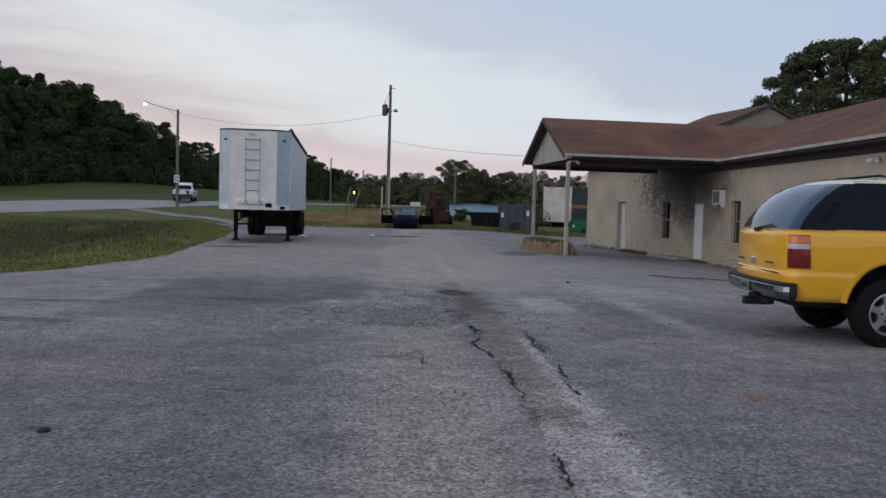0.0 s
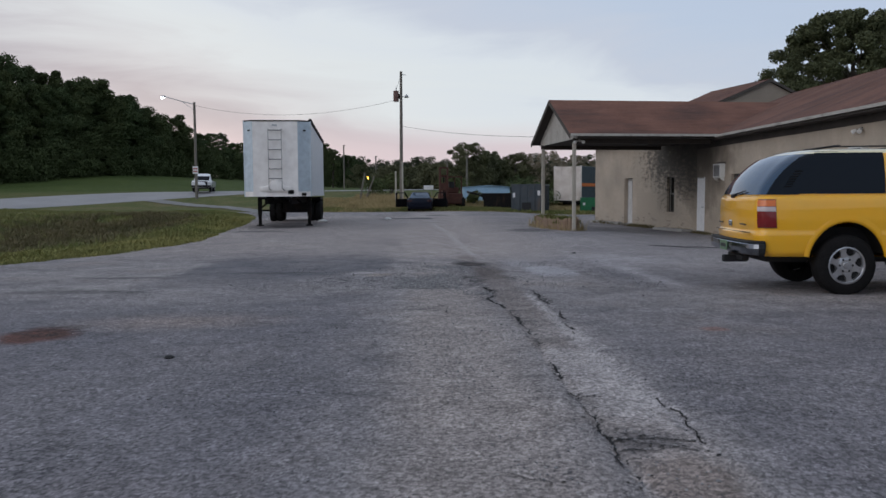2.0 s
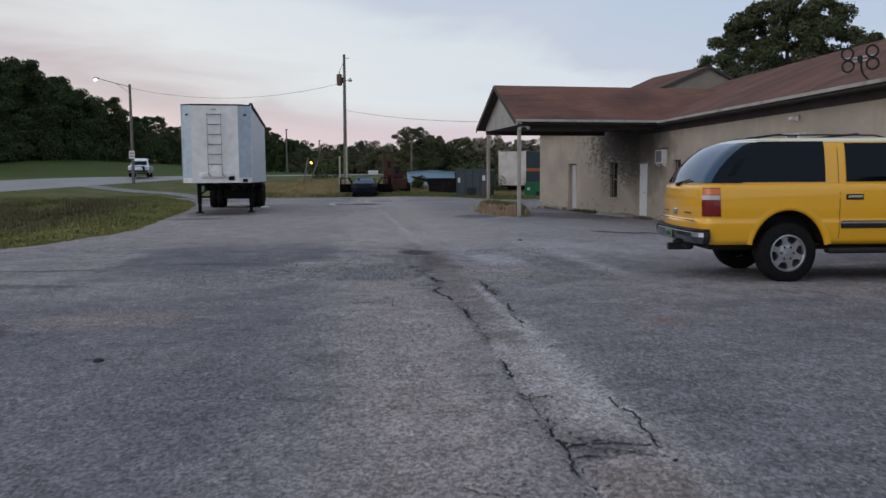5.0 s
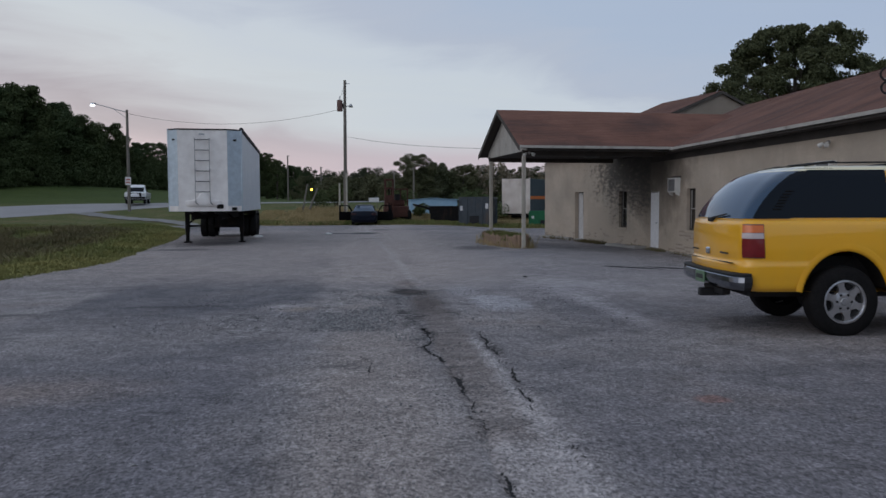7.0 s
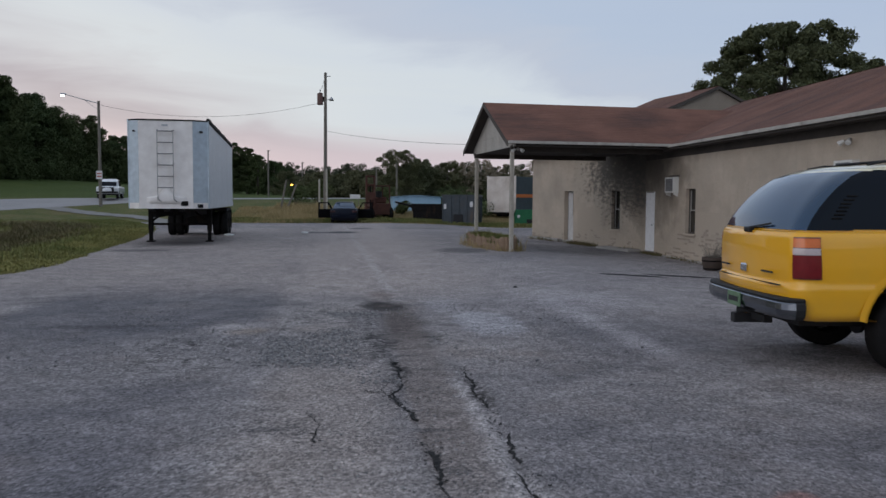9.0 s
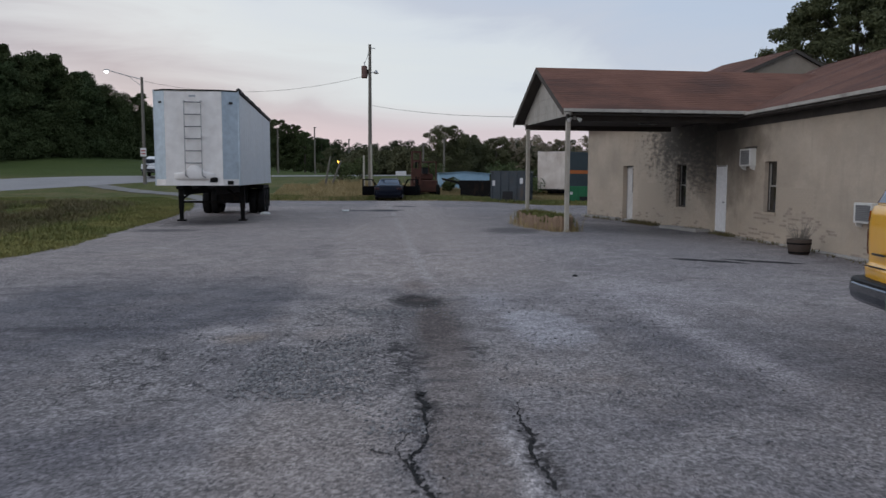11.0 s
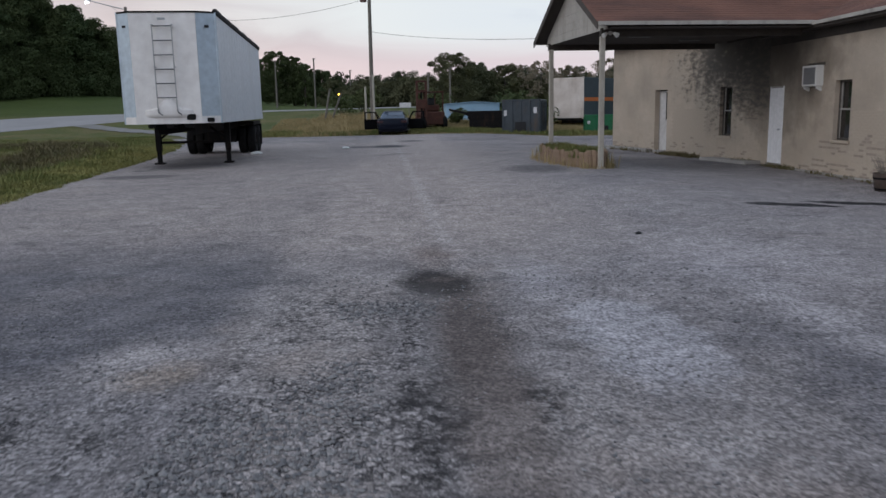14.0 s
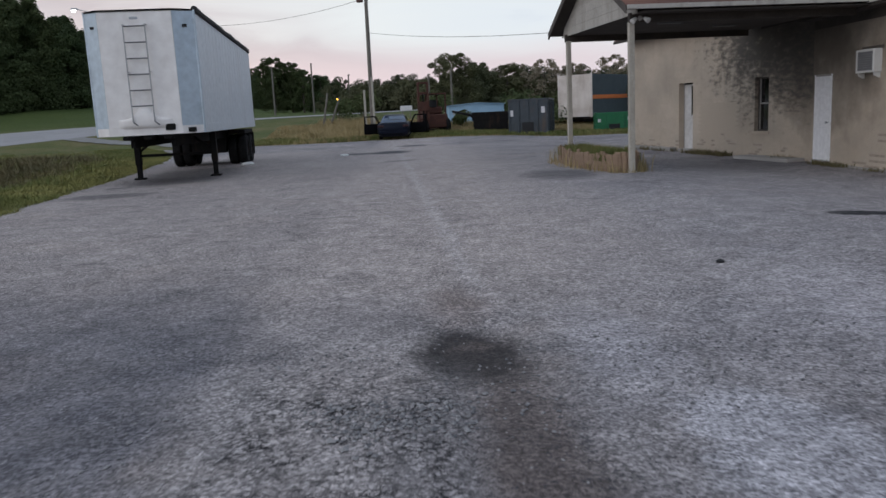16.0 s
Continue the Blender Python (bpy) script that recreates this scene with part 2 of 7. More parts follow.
    base = lay(base, rect(3.1, 3.8, 9.0, 16.0, 0.3, 1.5), 0.55, (0.42, 0.415, 0.43))
    base = lay(base, blob(3.9, 15.5, 1.4, 2.0, 0.9), 0.40, (0.42, 0.415, 0.44))
    base = lay(base, blob(-1.5, 12.3, 0.55, 0.8, 0.7), 0.75, (0.40, 0.385, 0.38))
    base = lay(base, blob(-1.25, 11.95, 0.34, 0.4, 0.6), 0.55, (0.24, 0.185, 0.125))
    base = lay(base, blob(2.5, 5.75, 0.14, 0.12, 0.6), 0.42, (0.33, 0.13, 0.09))
    base = lay(base, blob(-3.2, 6.6, 1.5, 0.8, 0.8), 0.50, (0.30, 0.25, 0.215))
    base = lay(base, blob(-4.62, 5.45, 0.34, 0.34, 0.5), 0.6, (0.30, 0.28, 0.27))
    base = lay(base, blob(-4.28, 5.74, 0.44, 0.56, 0.45), 0.95, (0.105, 0.042, 0.030))
    base = lay(base, k.math("MULTIPLY", blob(-4.22, 5.95, 0.42, 0.45, 0.4), tar), 0.95, (0.040, 0.024, 0.020))
    # stains and wet marks; the broad patches paint shade beneath SUV and trailer
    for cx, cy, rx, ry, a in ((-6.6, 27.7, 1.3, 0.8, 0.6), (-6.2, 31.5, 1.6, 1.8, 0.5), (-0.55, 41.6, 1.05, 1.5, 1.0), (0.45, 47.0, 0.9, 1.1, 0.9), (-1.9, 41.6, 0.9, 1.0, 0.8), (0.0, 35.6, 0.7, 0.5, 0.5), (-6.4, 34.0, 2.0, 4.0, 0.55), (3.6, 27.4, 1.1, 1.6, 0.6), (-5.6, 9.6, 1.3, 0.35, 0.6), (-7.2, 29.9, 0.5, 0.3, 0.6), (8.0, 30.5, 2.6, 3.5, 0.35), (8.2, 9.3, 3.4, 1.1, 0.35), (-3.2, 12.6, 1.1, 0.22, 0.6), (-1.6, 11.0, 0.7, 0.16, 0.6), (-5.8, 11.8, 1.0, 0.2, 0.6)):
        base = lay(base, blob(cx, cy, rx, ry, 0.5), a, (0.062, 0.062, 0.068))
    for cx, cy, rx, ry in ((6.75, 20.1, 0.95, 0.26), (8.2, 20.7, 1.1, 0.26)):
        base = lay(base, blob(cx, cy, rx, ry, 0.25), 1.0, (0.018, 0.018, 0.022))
    scab = step(k.noise(1.25, 7.0, 0.72, (0.55, 1.7, 1.0)), 0.60, 0.64)
    base = lay(base, scab, 0.42, (0.060, 0.062, 0.070))
    # crazing
    jag = k.node("ShaderNodeVectorMath")
    jag.operation = "MULTIPLY_ADD"
    jn = k.node("ShaderNodeTexNoise", Scale=9.0, Detail=5.0, Roughness=0.7)
    k.link(k.co, jn.inputs["Vector"])
    k.link(jn.outputs["Color"], jag.inputs[0])
    jag.inputs[1].default_value = (0.22, 0.22, 0.0)
    k.link(k.co, jag.inputs[2])
    chunk = k.node("ShaderNodeTexVoronoi", Scale=15.0)
    chunk.feature = "DISTANCE_TO_EDGE"
    k.link(jag.outputs[0], chunk.inputs["Vector"])
    gap = k.math("MULTIPLY", k.ramp(chunk.outputs["Distance"], [(0.03, (1, 1, 1)), (0.17, (0, 0, 0))]), k.math("MULTIPLY_ADD", step(k.noise(5.0, 4.0, 0.7), 0.40, 0.60), 0.75, 0.25))
    where = k.math("MULTIPLY", step(k.noise(1.6, 5.0, 0.65), 0.32, 0.48), k.math("MAXIMUM", rect(-1.05, 0.6, 9.2, 14.8, 0.25, 1.0), rect(-2.7, -0.8, 9.0, 12.3, 0.5, 0.9)))
    craze = k.math("MULTIPLY", gap, where)
    c = lay(base, where, 0.55, (0.41, 0.40, 0.40))
    c = lay(c, k.math("MULTIPLY", rect(0.18, 0.56, 9.6, 12.0, 0.14, 0.6), tar), 0.82, (0.034, 0.031, 0.032))
    # stone by stone
    vc = k.node("ShaderNodeTexVoronoi", Scale=58.0)
    k.link(k.co, vc.inputs["Vector"])
    vs_ = k.node("ShaderNodeSeparateColor")
    k.link(vc.outputs["Color"], vs_.inputs[0])
    grit = vs_.outputs[0]
    fine = k.noise(95.0, 2.0, 0.6)
    tone = k.math("MULTIPLY_ADD", grit, 0.95, 0.52)
    for scale, detail, amp in ((95.0, 2.0, 1.3), (26.0, 3.0, 1.7), (7.0, 5.0, 0.95), (2.6, 5.0, 0.9)):
        swing = k.math("MULTIPLY_ADD", k.math("SUBTRACT", k.noise(scale, detail, 0.68), 0.5), amp, 1.0)
        tone = k.math("MULTIPLY", tone, k.math("MAXIMUM", swing, 0.25))
    c = scaled(c, tone)
    warm = k.node("ShaderNodeVectorMath")
    warm.operation = "MULTIPLY"
    k.link(c, warm.inputs[0])
    warm.inputs[1].default_value = (1.055, 1.0, 0.99)
    c = warm.outputs[0]
    rough_spot = step(k.noise(0.9, 5.0, 0.65), 0.50, 0.66)
    bright = k.math("MULTIPLY", k.math("GREATER_THAN", k.voronoi(33.0), 0.86), k.math("LESS_THAN", k.voronoi(33.0, "Distance"), 0.30))
    c = lay(c, bright, 0.55, (0.50, 0.49, 0.48))
    pits = k.ramp(k.math("SUBTRACT", k.noise(34.0, 3.0, 0.7), k.math("MULTIPLY", rough_spot, 0.09)), [(0.33, (1, 1, 1)), (0.40, (0, 0, 0))])
    c = lay(c, pits, 0.8, (0.040, 0.040, 0.047))
    c = lay(c, craze, 1.0, (0.020, 0.019, 0.021))
    hgt = k.math("SUBTRACT", k.math("ADD", k.math("MULTIPLY", grit, 0.8), k.math("MULTIPLY", fine, 0.6)), k.math("MULTIPLY", craze, 1.6))
    return k.done(c, None, hgt, 0.7, 0.008)


def grass_ground():
    k = Mat("rough_grass_ground", 0.95, spec=0.2)
    a = k.ramp(k.noise(0.35, 6.0, 0.62), [(0.32, (0.075, 0.100, 0.030)), (0.5, (0.122, 0.126, 0.044)), (0.68, (0.165, 0.140, 0.066))])
    b = k.ramp(k.noise(9.0, 5.0, 0.7), [(0.3, (0.25, 0.25, 0.25)), (0.75, (0.75, 0.75, 0.75))])
    sep = k.node("ShaderNodeSeparateXYZ")
    k.link(k.co, sep.inputs[0])
    mown = k.node("ShaderNodeMapRange")
    mown.inputs["From Min"].default_value, mown.inputs["From Max"].default_value = 76.0, 90.0
    k.link(k.math("ADD", sep.outputs["Y"], k.math("MULTIPLY", k.noise(0.15), 6.0)), mown.inputs["Value"])
    a = k.mix(mown.outputs[0], a, k.ramp(k.noise(0.08, 5.0, 0.6), [(0.35, (0.054, 0.082, 0.018)), (0.65, (0.080, 0.106, 0.026))]))
    return k.done(k.mix(0.7, a, b, "OVERLAY"), None, k.noise(14.0, 5.0, 0.7), 1.0, 0.06)


def blade_mat(name, a, b):
    k = Mat(name, 0.8, spec=0.2)
    patch = k.ramp(k.noise(0.30, 5.0, 0.6), [(0.38, (0, 0, 0)), (0.62, (1, 1, 1))])
    return k.done(k.mix(k.math("ADD", k.math("MULTIPLY", k.island(), 0.45), k.math("MULTIPLY", patch, 0.55)), a, b))


def leaf_mat(name, a, b):
    k = Mat(name, 0.85, spec=0.12)
    c = k.mix(k.island(), a, b)
    c = k.mix(k.math("MULTIPLY", k.random(), 0.35), c, (0.075, 0.070, 0.022))
    m = k.done(c)
    k.b.inputs["Subsurface Weight"].default_value = 0.0
    return m


def shingles():
    k = Mat("rust_brown_shingles", 0.92, spec=0.25)
    n1 = k.ramp(k.noise(0.5, 5.0, 0.6, (1, 1, 1)), [(0.3, (0.135, 0.066, 0.047)), (0.7, (0.24, 0.118, 0.084))])
    c = k.mix(k.math("MULTIPLY", k.island(), 0.22), n1, (0.10, 0.050, 0.038))
    streak = k.ramp(k.noise(0.8, 6.0, 0.65, (0.4, 1.6, 0.4)), [(0.45, (0, 0, 0)), (0.70, (0.85, 0.85, 0.85))])
    c = k.mix(streak, c, (0.080, 0.050, 0.044))
    g = k.noise(120.0, 2.0)
    return k.done(k.mix(0.4, c, k.ramp(g, [(0.3, (0.3, 0.3, 0.3)), (0.7, (0.7, 0.7, 0.7))]), "OVERLAY"), None, g, 0.5, 0.004)


def painted_brick(name="beige_painted_brick", mildew_shade=None):
    """Painted brick; the optional pair is a dark brown wash, canopy shade put into the colour, and a mottled mildewed
    growth, each by its place and reach along and up the wall.
    """
    k = Mat(name, 0.85, spec=0.3)
    n1 = k.ramp(k.noise(0.9, 6.0, 0.6), [(0.3, (0.448, 0.370, 0.286)), (0.7, (0.55, 0.465, 0.368))])
    c = k.mix(k.math("MULTIPLY", k.island(), 0.12), n1, (0.32, 0.28, 0.23))
    runs = k.ramp(k.noise(1.6, 6.0, 0.65, (2.0, 2.0, 0.28)), [(0.55, (0, 0, 0)), (0.8, (0.3, 0.3, 0.3))])
    c = k.mix(runs, c, (0.22, 0.19, 0.155))
    blot = k.ramp(k.noise(0.45, 6.0, 0.62, (1.0, 1.0, 1.6)), [(0.42, (0, 0, 0)), (0.68, (0.45, 0.45, 0.45))])
    c = k.mix(blot, c, (0.30, 0.262, 0.215))
    if mildew_shade:
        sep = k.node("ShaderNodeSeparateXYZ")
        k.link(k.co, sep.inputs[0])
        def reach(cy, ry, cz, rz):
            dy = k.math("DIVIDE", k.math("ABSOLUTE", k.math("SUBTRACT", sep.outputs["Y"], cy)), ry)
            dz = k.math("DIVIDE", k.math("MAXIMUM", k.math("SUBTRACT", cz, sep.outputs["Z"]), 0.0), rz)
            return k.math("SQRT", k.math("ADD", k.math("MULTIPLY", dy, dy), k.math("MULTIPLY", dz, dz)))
        shade_film, growth = mildew_shade
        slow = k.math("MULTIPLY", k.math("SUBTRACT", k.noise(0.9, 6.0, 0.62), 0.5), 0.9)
        # smooth dark wash: shade below the canopy, put into the brick colour
        d = k.math("ADD", reach(*shade_film), slow)
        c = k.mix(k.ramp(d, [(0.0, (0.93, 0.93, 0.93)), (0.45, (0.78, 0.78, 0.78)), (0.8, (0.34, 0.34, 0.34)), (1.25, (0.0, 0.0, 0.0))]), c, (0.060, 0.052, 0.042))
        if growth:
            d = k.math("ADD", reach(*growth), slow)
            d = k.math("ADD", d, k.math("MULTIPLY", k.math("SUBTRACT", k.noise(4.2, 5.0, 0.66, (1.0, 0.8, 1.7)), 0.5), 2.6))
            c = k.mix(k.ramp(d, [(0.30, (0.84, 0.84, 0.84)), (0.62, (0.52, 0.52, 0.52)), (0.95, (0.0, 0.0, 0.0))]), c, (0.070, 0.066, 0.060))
    f = k.noise(45.0, 4.0, 0.6)
    return k.done(k.mix(0.3, c, k.ramp(f, [(0.3, (0.3, 0.3, 0.3)), (0.7, (0.7, 0.7, 0.7))]), "OVERLAY"), None, f, 0.45, 0.004)


M_ASPHALT = asphalt()
M_GRASS = grass_ground()
M_ROAD = worn("pale_road_asphalt", (0.26, 0.252, 0.25), (0.35, 0.34, 0.335), 0.4, 0.9, grain=40.0)
M_DRIVE = worn("worn_drive_asphalt", (0.17, 0.165, 0.155), (0.27, 0.262, 0.25), 0.9, 0.9, grain=30.0, stain=(0.14, 0.13, 0.085))
M_BLADE_GREEN = blade_mat("green_grass_blades", (0.098, 0.130, 0.036), (0.235, 0.215, 0.082))
M_BLADE_RIM = blade_mat("yellow_green_grass_blades", (0.165, 0.180, 0.052), (0.33, 0.29, 0.105))
M_BLADE_DRY = blade_mat("dry_grass_blades", (0.25, 0.200, 0.095), (0.45, 0.345, 0.180))
M_BLADE_WEED = blade_mat("weed_blades", (0.092, 0.088, 0.042), (0.185, 0.148, 0.076))
M_LEAF_DARK = leaf_mat("dark_green_leaves", (0.044, 0.066, 0.030), (0.078, 0.106, 0.046))
M_LEAF_MID = leaf_mat("green_leaves", (0.056, 0.080, 0.034), (0.098, 0.124, 0.054))
# far leaves: distance haze put into a paler, greyer green
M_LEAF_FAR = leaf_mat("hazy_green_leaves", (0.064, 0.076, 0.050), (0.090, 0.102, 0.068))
M_LEAF_OAK = leaf_mat("oak_leaves", (0.062, 0.074, 0.042), (0.108, 0.120, 0.062))
M_LEAF_HEDGE = leaf_mat("yard_green_leaves", (0.094, 0.102, 0.056), (0.128, 0.134, 0.074))
M_LEAF_AUTUMN = leaf_mat("brown_tinged_leaves", (0.20, 0.165, 0.12), (0.30, 0.26, 0.19))
M_LEAF_SCRUB = leaf_mat("dull_green_leaves", (0.088, 0.092, 0.054), (0.118, 0.120, 0.070))
M_BARK = worn("grey_bark", (0.06, 0.048, 0.038), (0.12, 0.10, 0.08), 4.0, 0.95, bump=0.8, grain=25.0, dist=0.02)
M_SHINGLE = shingles()
M_BRICK = painted_brick()
# left wall: the painted canopy shade first, then the mottled growth
LEFT_SHADE_GROWTH = ((-0.2, 2.5, 3.5, 3.4), (1.9, 3.2, 3.1, 2.3))
M_BRICK_MILDEW_SHADE = painted_brick("mildewed_shade_tinted_brick", LEFT_SHADE_GROWTH)
# door side: only the wash, shade painted into the brick
M_BRICK_DOORSIDE = painted_brick("shade_tinted_painted_brick", ((30.3, 4.8, 3.5, 3.3), None))
M_MORTAR_MILDEW_SHADE = painted_brick("mildewed_shade_tinted_mortar", LEFT_SHADE_GROWTH)
M_OPEN_JOINT = worn("dark_open_joint", (0.022, 0.018, 0.015), (0.06, 0.05, 0.042), 6.0, 0.95, grain=40.0)
M_BARE_BRICK = worn("bare_pale_brown_brick", (0.24, 0.195, 0.155), (0.42, 0.35, 0.285), 5.0, 0.9, grain=60.0)
M_TRIM = worn("weathered_cream_trim", (0.36, 0.335, 0.29), (0.50, 0.47, 0.42), 2.0, 0.8, grain=30.0, stain=(0.22, 0.19, 0.15))
M_POST = worn("weathered_tan_post", (0.36, 0.33, 0.27), (0.50, 0.46, 0.39), 2.0, 0.85, grain=30.0, stain=(0.20, 0.17, 0.13))
M_FASCIA = worn("weathered_grey_tan_fascia", (0.36, 0.335, 0.29), (0.50, 0.47, 0.42), 2.0, 0.85, grain=30.0, stain=(0.11, 0.095, 0.075))
M_SOFFIT = worn("dark_soffit", (0.028, 0.024, 0.020), (0.070, 0.058, 0.048), 1.5, 0.9, grain=25.0)
M_WHITE_DOOR = worn("white_painted_door", (0.86, 0.85, 0.84), (0.90, 0.89, 0.88), 1.5, 0.55, grain=8.0, bump=0.05)
M_DULL_DOOR = worn("dull_white_door_paint", (0.52, 0.50, 0.47), (0.66, 0.64, 0.61), 1.5, 0.6, grain=8.0, bump=0.05)
M_FRAME = worn("faded_window_frame", (0.26, 0.24, 0.215), (0.38, 0.36, 0.325), 3.0, 0.7)
M_DARKWOOD = worn("dark_window_surround", (0.05, 0.042, 0.036), (0.10, 0.085, 0.07), 3.0, 0.85)
M_GLASS = dark_glass("dark_window_glass", (0.010, 0.010, 0.010), 0.08)
M_CONC = worn("stained_concrete", (0.30, 0.285, 0.26), (0.43, 0.41, 0.38), 1.5, 0.9, grain=40.0)
M_ACWHITE = worn("off_white_plastic", (0.62, 0.61, 0.57), (0.72, 0.71, 0.67), 3.0, 0.55)
M_ACSLAT = worn("dusty_grey_slat", (0.22, 0.22, 0.22), (0.30, 0.30, 0.295), 4.0, 0.6)
M_ACGRILLE = worn("grey_grille", (0.10, 0.10, 0.10), (0.17, 0.17, 0.17), 4.0, 0.6)


def car_paint(name, c, dusty):
    k = Mat(name, 0.32, 0.0, 0.9, 0.5)
    k.b.inputs["Coat Roughness"].default_value = 0.06
    f = k.noise(2.2, 5.0, 0.6)
    col = k.mix(k.math("MULTIPLY", k.ramp(f, [(0.45, (0, 0, 0)), (0.8, (1, 1, 1))]), 0.35), c, dusty)
    return k.done(col, k.ramp(k.noise(4.0), [(0.3, (0.28, 0.28, 0.28)), (0.8, (0.42, 0.42, 0.42))]))


M_YELLOW = car_paint("yellow_car_paint", (0.91, 0.448, 0.010), (0.74, 0.44, 0.05))
# cream tone: sky reflection on the yellow roof, put into the paint
M_ROOF_SHEEN = car_paint("sky_sheen_roof_paint", (0.80, 0.72, 0.47), (0.74, 0.66, 0.42))
M_DOORCARD = plain("black_door_lining", (0.005, 0.005, 0.006), 0.95)
M_BLUECAR = car_paint("dark_blue_car_paint", (0.003, 0.005, 0.013), (0.004, 0.006, 0.012))
M_BLUECAR.node_tree.nodes["Principled BSDF"].inputs["Coat Weight"].default_value = 0.03
M_BLUECAR.node_tree.nodes["Principled BSDF"].inputs["Specular IOR Level"].default_value = 0.15
M_DOORCARD.node_tree.nodes["Principled BSDF"].inputs["Specular IOR Level"].default_value = 0.1
M_WHITECAR = car_paint("white_car_paint", (0.74, 0.75, 0.76), (0.60, 0.60, 0.60))
M_CARGLASS = dark_glass("tinted_car_glass", (0.003, 0.006, 0.011), 0.04)
M_CARGLASS.node_tree.nodes["Principled BSDF"].inputs["Specular IOR Level"].default_value = 0.2
M_CARGLASS.node_tree.nodes["Principled BSDF"].inputs["Coat Weight"].default_value = 0.0
# blue of the reflected sky is put into base colour and specular tint
M_REARGLASS = dark_glass("glossy_rear_glass", (0.014, 0.034, 0.068), 0.05)
M_REARGLASS.node_tree.nodes["Principled BSDF"].inputs["Specular IOR Level"].default_value = 0.38
M_REARGLASS.node_tree.nodes["Principled BSDF"].inputs["Specular IOR Level"].default_value = 1.0
M_REARGLASS.node_tree.nodes["Principled BSDF"].inputs["Specular Tint"].default_value = (0.62, 0.80, 1.0, 1)
M_RUBBER = worn("black_rubber", (0.008, 0.008, 0.008), (0.018, 0.017, 0.017), 6.0, 0.9, grain=40.0)
M_BLACK = worn("black_plastic", (0.006, 0.006, 0.007), (0.014, 0.014, 0.015), 5.0, 0.7)
M_CHROME = plain("bumper_chrome", (0.62, 0.64, 0.66), 0.16, 1.0)
M_ALLOY = plain("alloy_wheel", (0.48, 0.48, 0.49), 0.35, 0.85)
M_RED = plain("red_lamp_lens", (0.20, 0.010, 0.012), 0.15, 0.0, 0.6)
M_AMBER = plain("amber_lamp_lens", (0.75, 0.16, 0.012), 0.18, 0.0, 0.6)
M_CLEAR = plain("clear_lamp_lens", (0.60, 0.50, 0.48), 0.15, 0.0, 0.6)
M_TRAILER = worn("white_painted_trailer_panel", (0.84, 0.79, 0.745), (0.87, 0.82, 0.775), 0.5, 0.5, 0.0, 0.03, 3.0, dist=0.003, stain=(0.74, 0.68, 0.62))
# the pale blue puts the sky's reflection into the aluminium colour
M_TRAILER_ALU = worn("pale_blue_grey_aluminium", (0.46, 0.535, 0.59), (0.52, 0.595, 0.645), 0.9, 0.42, 0.35, 0.03, 6.0, dist=0.003, stain=(0.42, 0.46, 0.48))
M_LADDER = worn("dull_grey_ladder_steel", (0.36, 0.35, 0.34), (0.48, 0.465, 0.45), 5.0, 0.55, 0.3)
M_TRAILER_SIDE = worn("pale_weathered_aluminium", (0.54, 0.575, 0.605), (0.61, 0.64, 0.665), 0.9, 0.5, 0.2, 0.03, 6.0, dist=0.003, stain=(0.50, 0.52, 0.53))
M_LADDER_RUNG = worn("dark_worn_rung_steel", (0.10, 0.10, 0.105), (0.18, 0.175, 0.17), 5.0, 0.55, 0.3)
M_TARP = worn("black_tarpaulin", (0.010, 0.010, 0.011), (0.024, 0.024, 0.025), 3.0, 0.7)
M_STEEL = worn("black_painted_steel", (0.006, 0.006, 0.007), (0.016, 0.015, 0.014), 4.0, 0.8, stain=(0.04, 0.025, 0.018))
M_GALV = worn("galvanised_steel", (0.36, 0.37, 0.38), (0.50, 0.51, 0.52), 5.0, 0.4, 0.7)
M_POLE = worn("weathered_pole_wood", (0.13, 0.115, 0.095), (0.22, 0.20, 0.17), 2.0, 0.92, bump=0.6, grain=25.0, dist=0.01)
M_RUST = worn("rusty_red_machine_paint", (0.040, 0.015, 0.010), (0.105, 0.035, 0.021), 3.0, 0.85, grain=25.0, stain=(0.07, 0.035, 0.022))
M_BLUE_SHED = worn("pale_blue_painted_metal", (0.27, 0.44, 0.58), (0.38, 0.55, 0.68), 1.2, 0.6)
M_DUMP = worn("dark_grey_green_dumpster_paint", (0.032, 0.041, 0.048), (0.064, 0.078, 0.088), 2.5, 0.6, stain=(0.10, 0.07, 0.05))
M_GREEN = worn("green_dumpster_paint", (0.010, 0.115, 0.045), (0.018, 0.175, 0.070), 2.0, 0.55, stain=(0.02, 0.05, 0.03))
M_BOXWHITE = worn("stained_white_trailer_door", (0.46, 0.38, 0.32), (0.78, 0.72, 0.66), 1.1, 0.7, stain=(0.20, 0.125, 0.08))
M_BOXSIDE = worn("dark_slate_trailer_side", (0.030, 0.046, 0.056), (0.055, 0.075, 0.086), 2.0, 0.6)
M_ORANGE = plain("orange_stripe_paint", (0.60, 0.16, 0.035), 0.6)
M_WOODSLAT = worn("weathered_planter_timber", (0.20, 0.135, 0.09), (0.36, 0.25, 0.165), 5.0, 0.9, bump=0.5, grain=30.0, dist=0.008, stain=(0.12, 0.085, 0.06))
M_TERRA = worn("dark_barrel_wood", (0.040, 0.028, 0.022), (0.080, 0.056, 0.042), 5.0, 0.85)
M_SOIL = worn("dark_soil", (0.045, 0.035, 0.026), (0.09, 0.07, 0.05), 8.0, 0.95)
M_SIGNWHITE = plain("white_sign_face", (0.68, 0.67, 0.66), 0.5)
M_SIGNRED = plain("red_sign_ink", (0.42, 0.06, 0.05), 0.6)
M_PLATE = plain("green_plate", (0.14, 0.23, 0.13), 0.5)
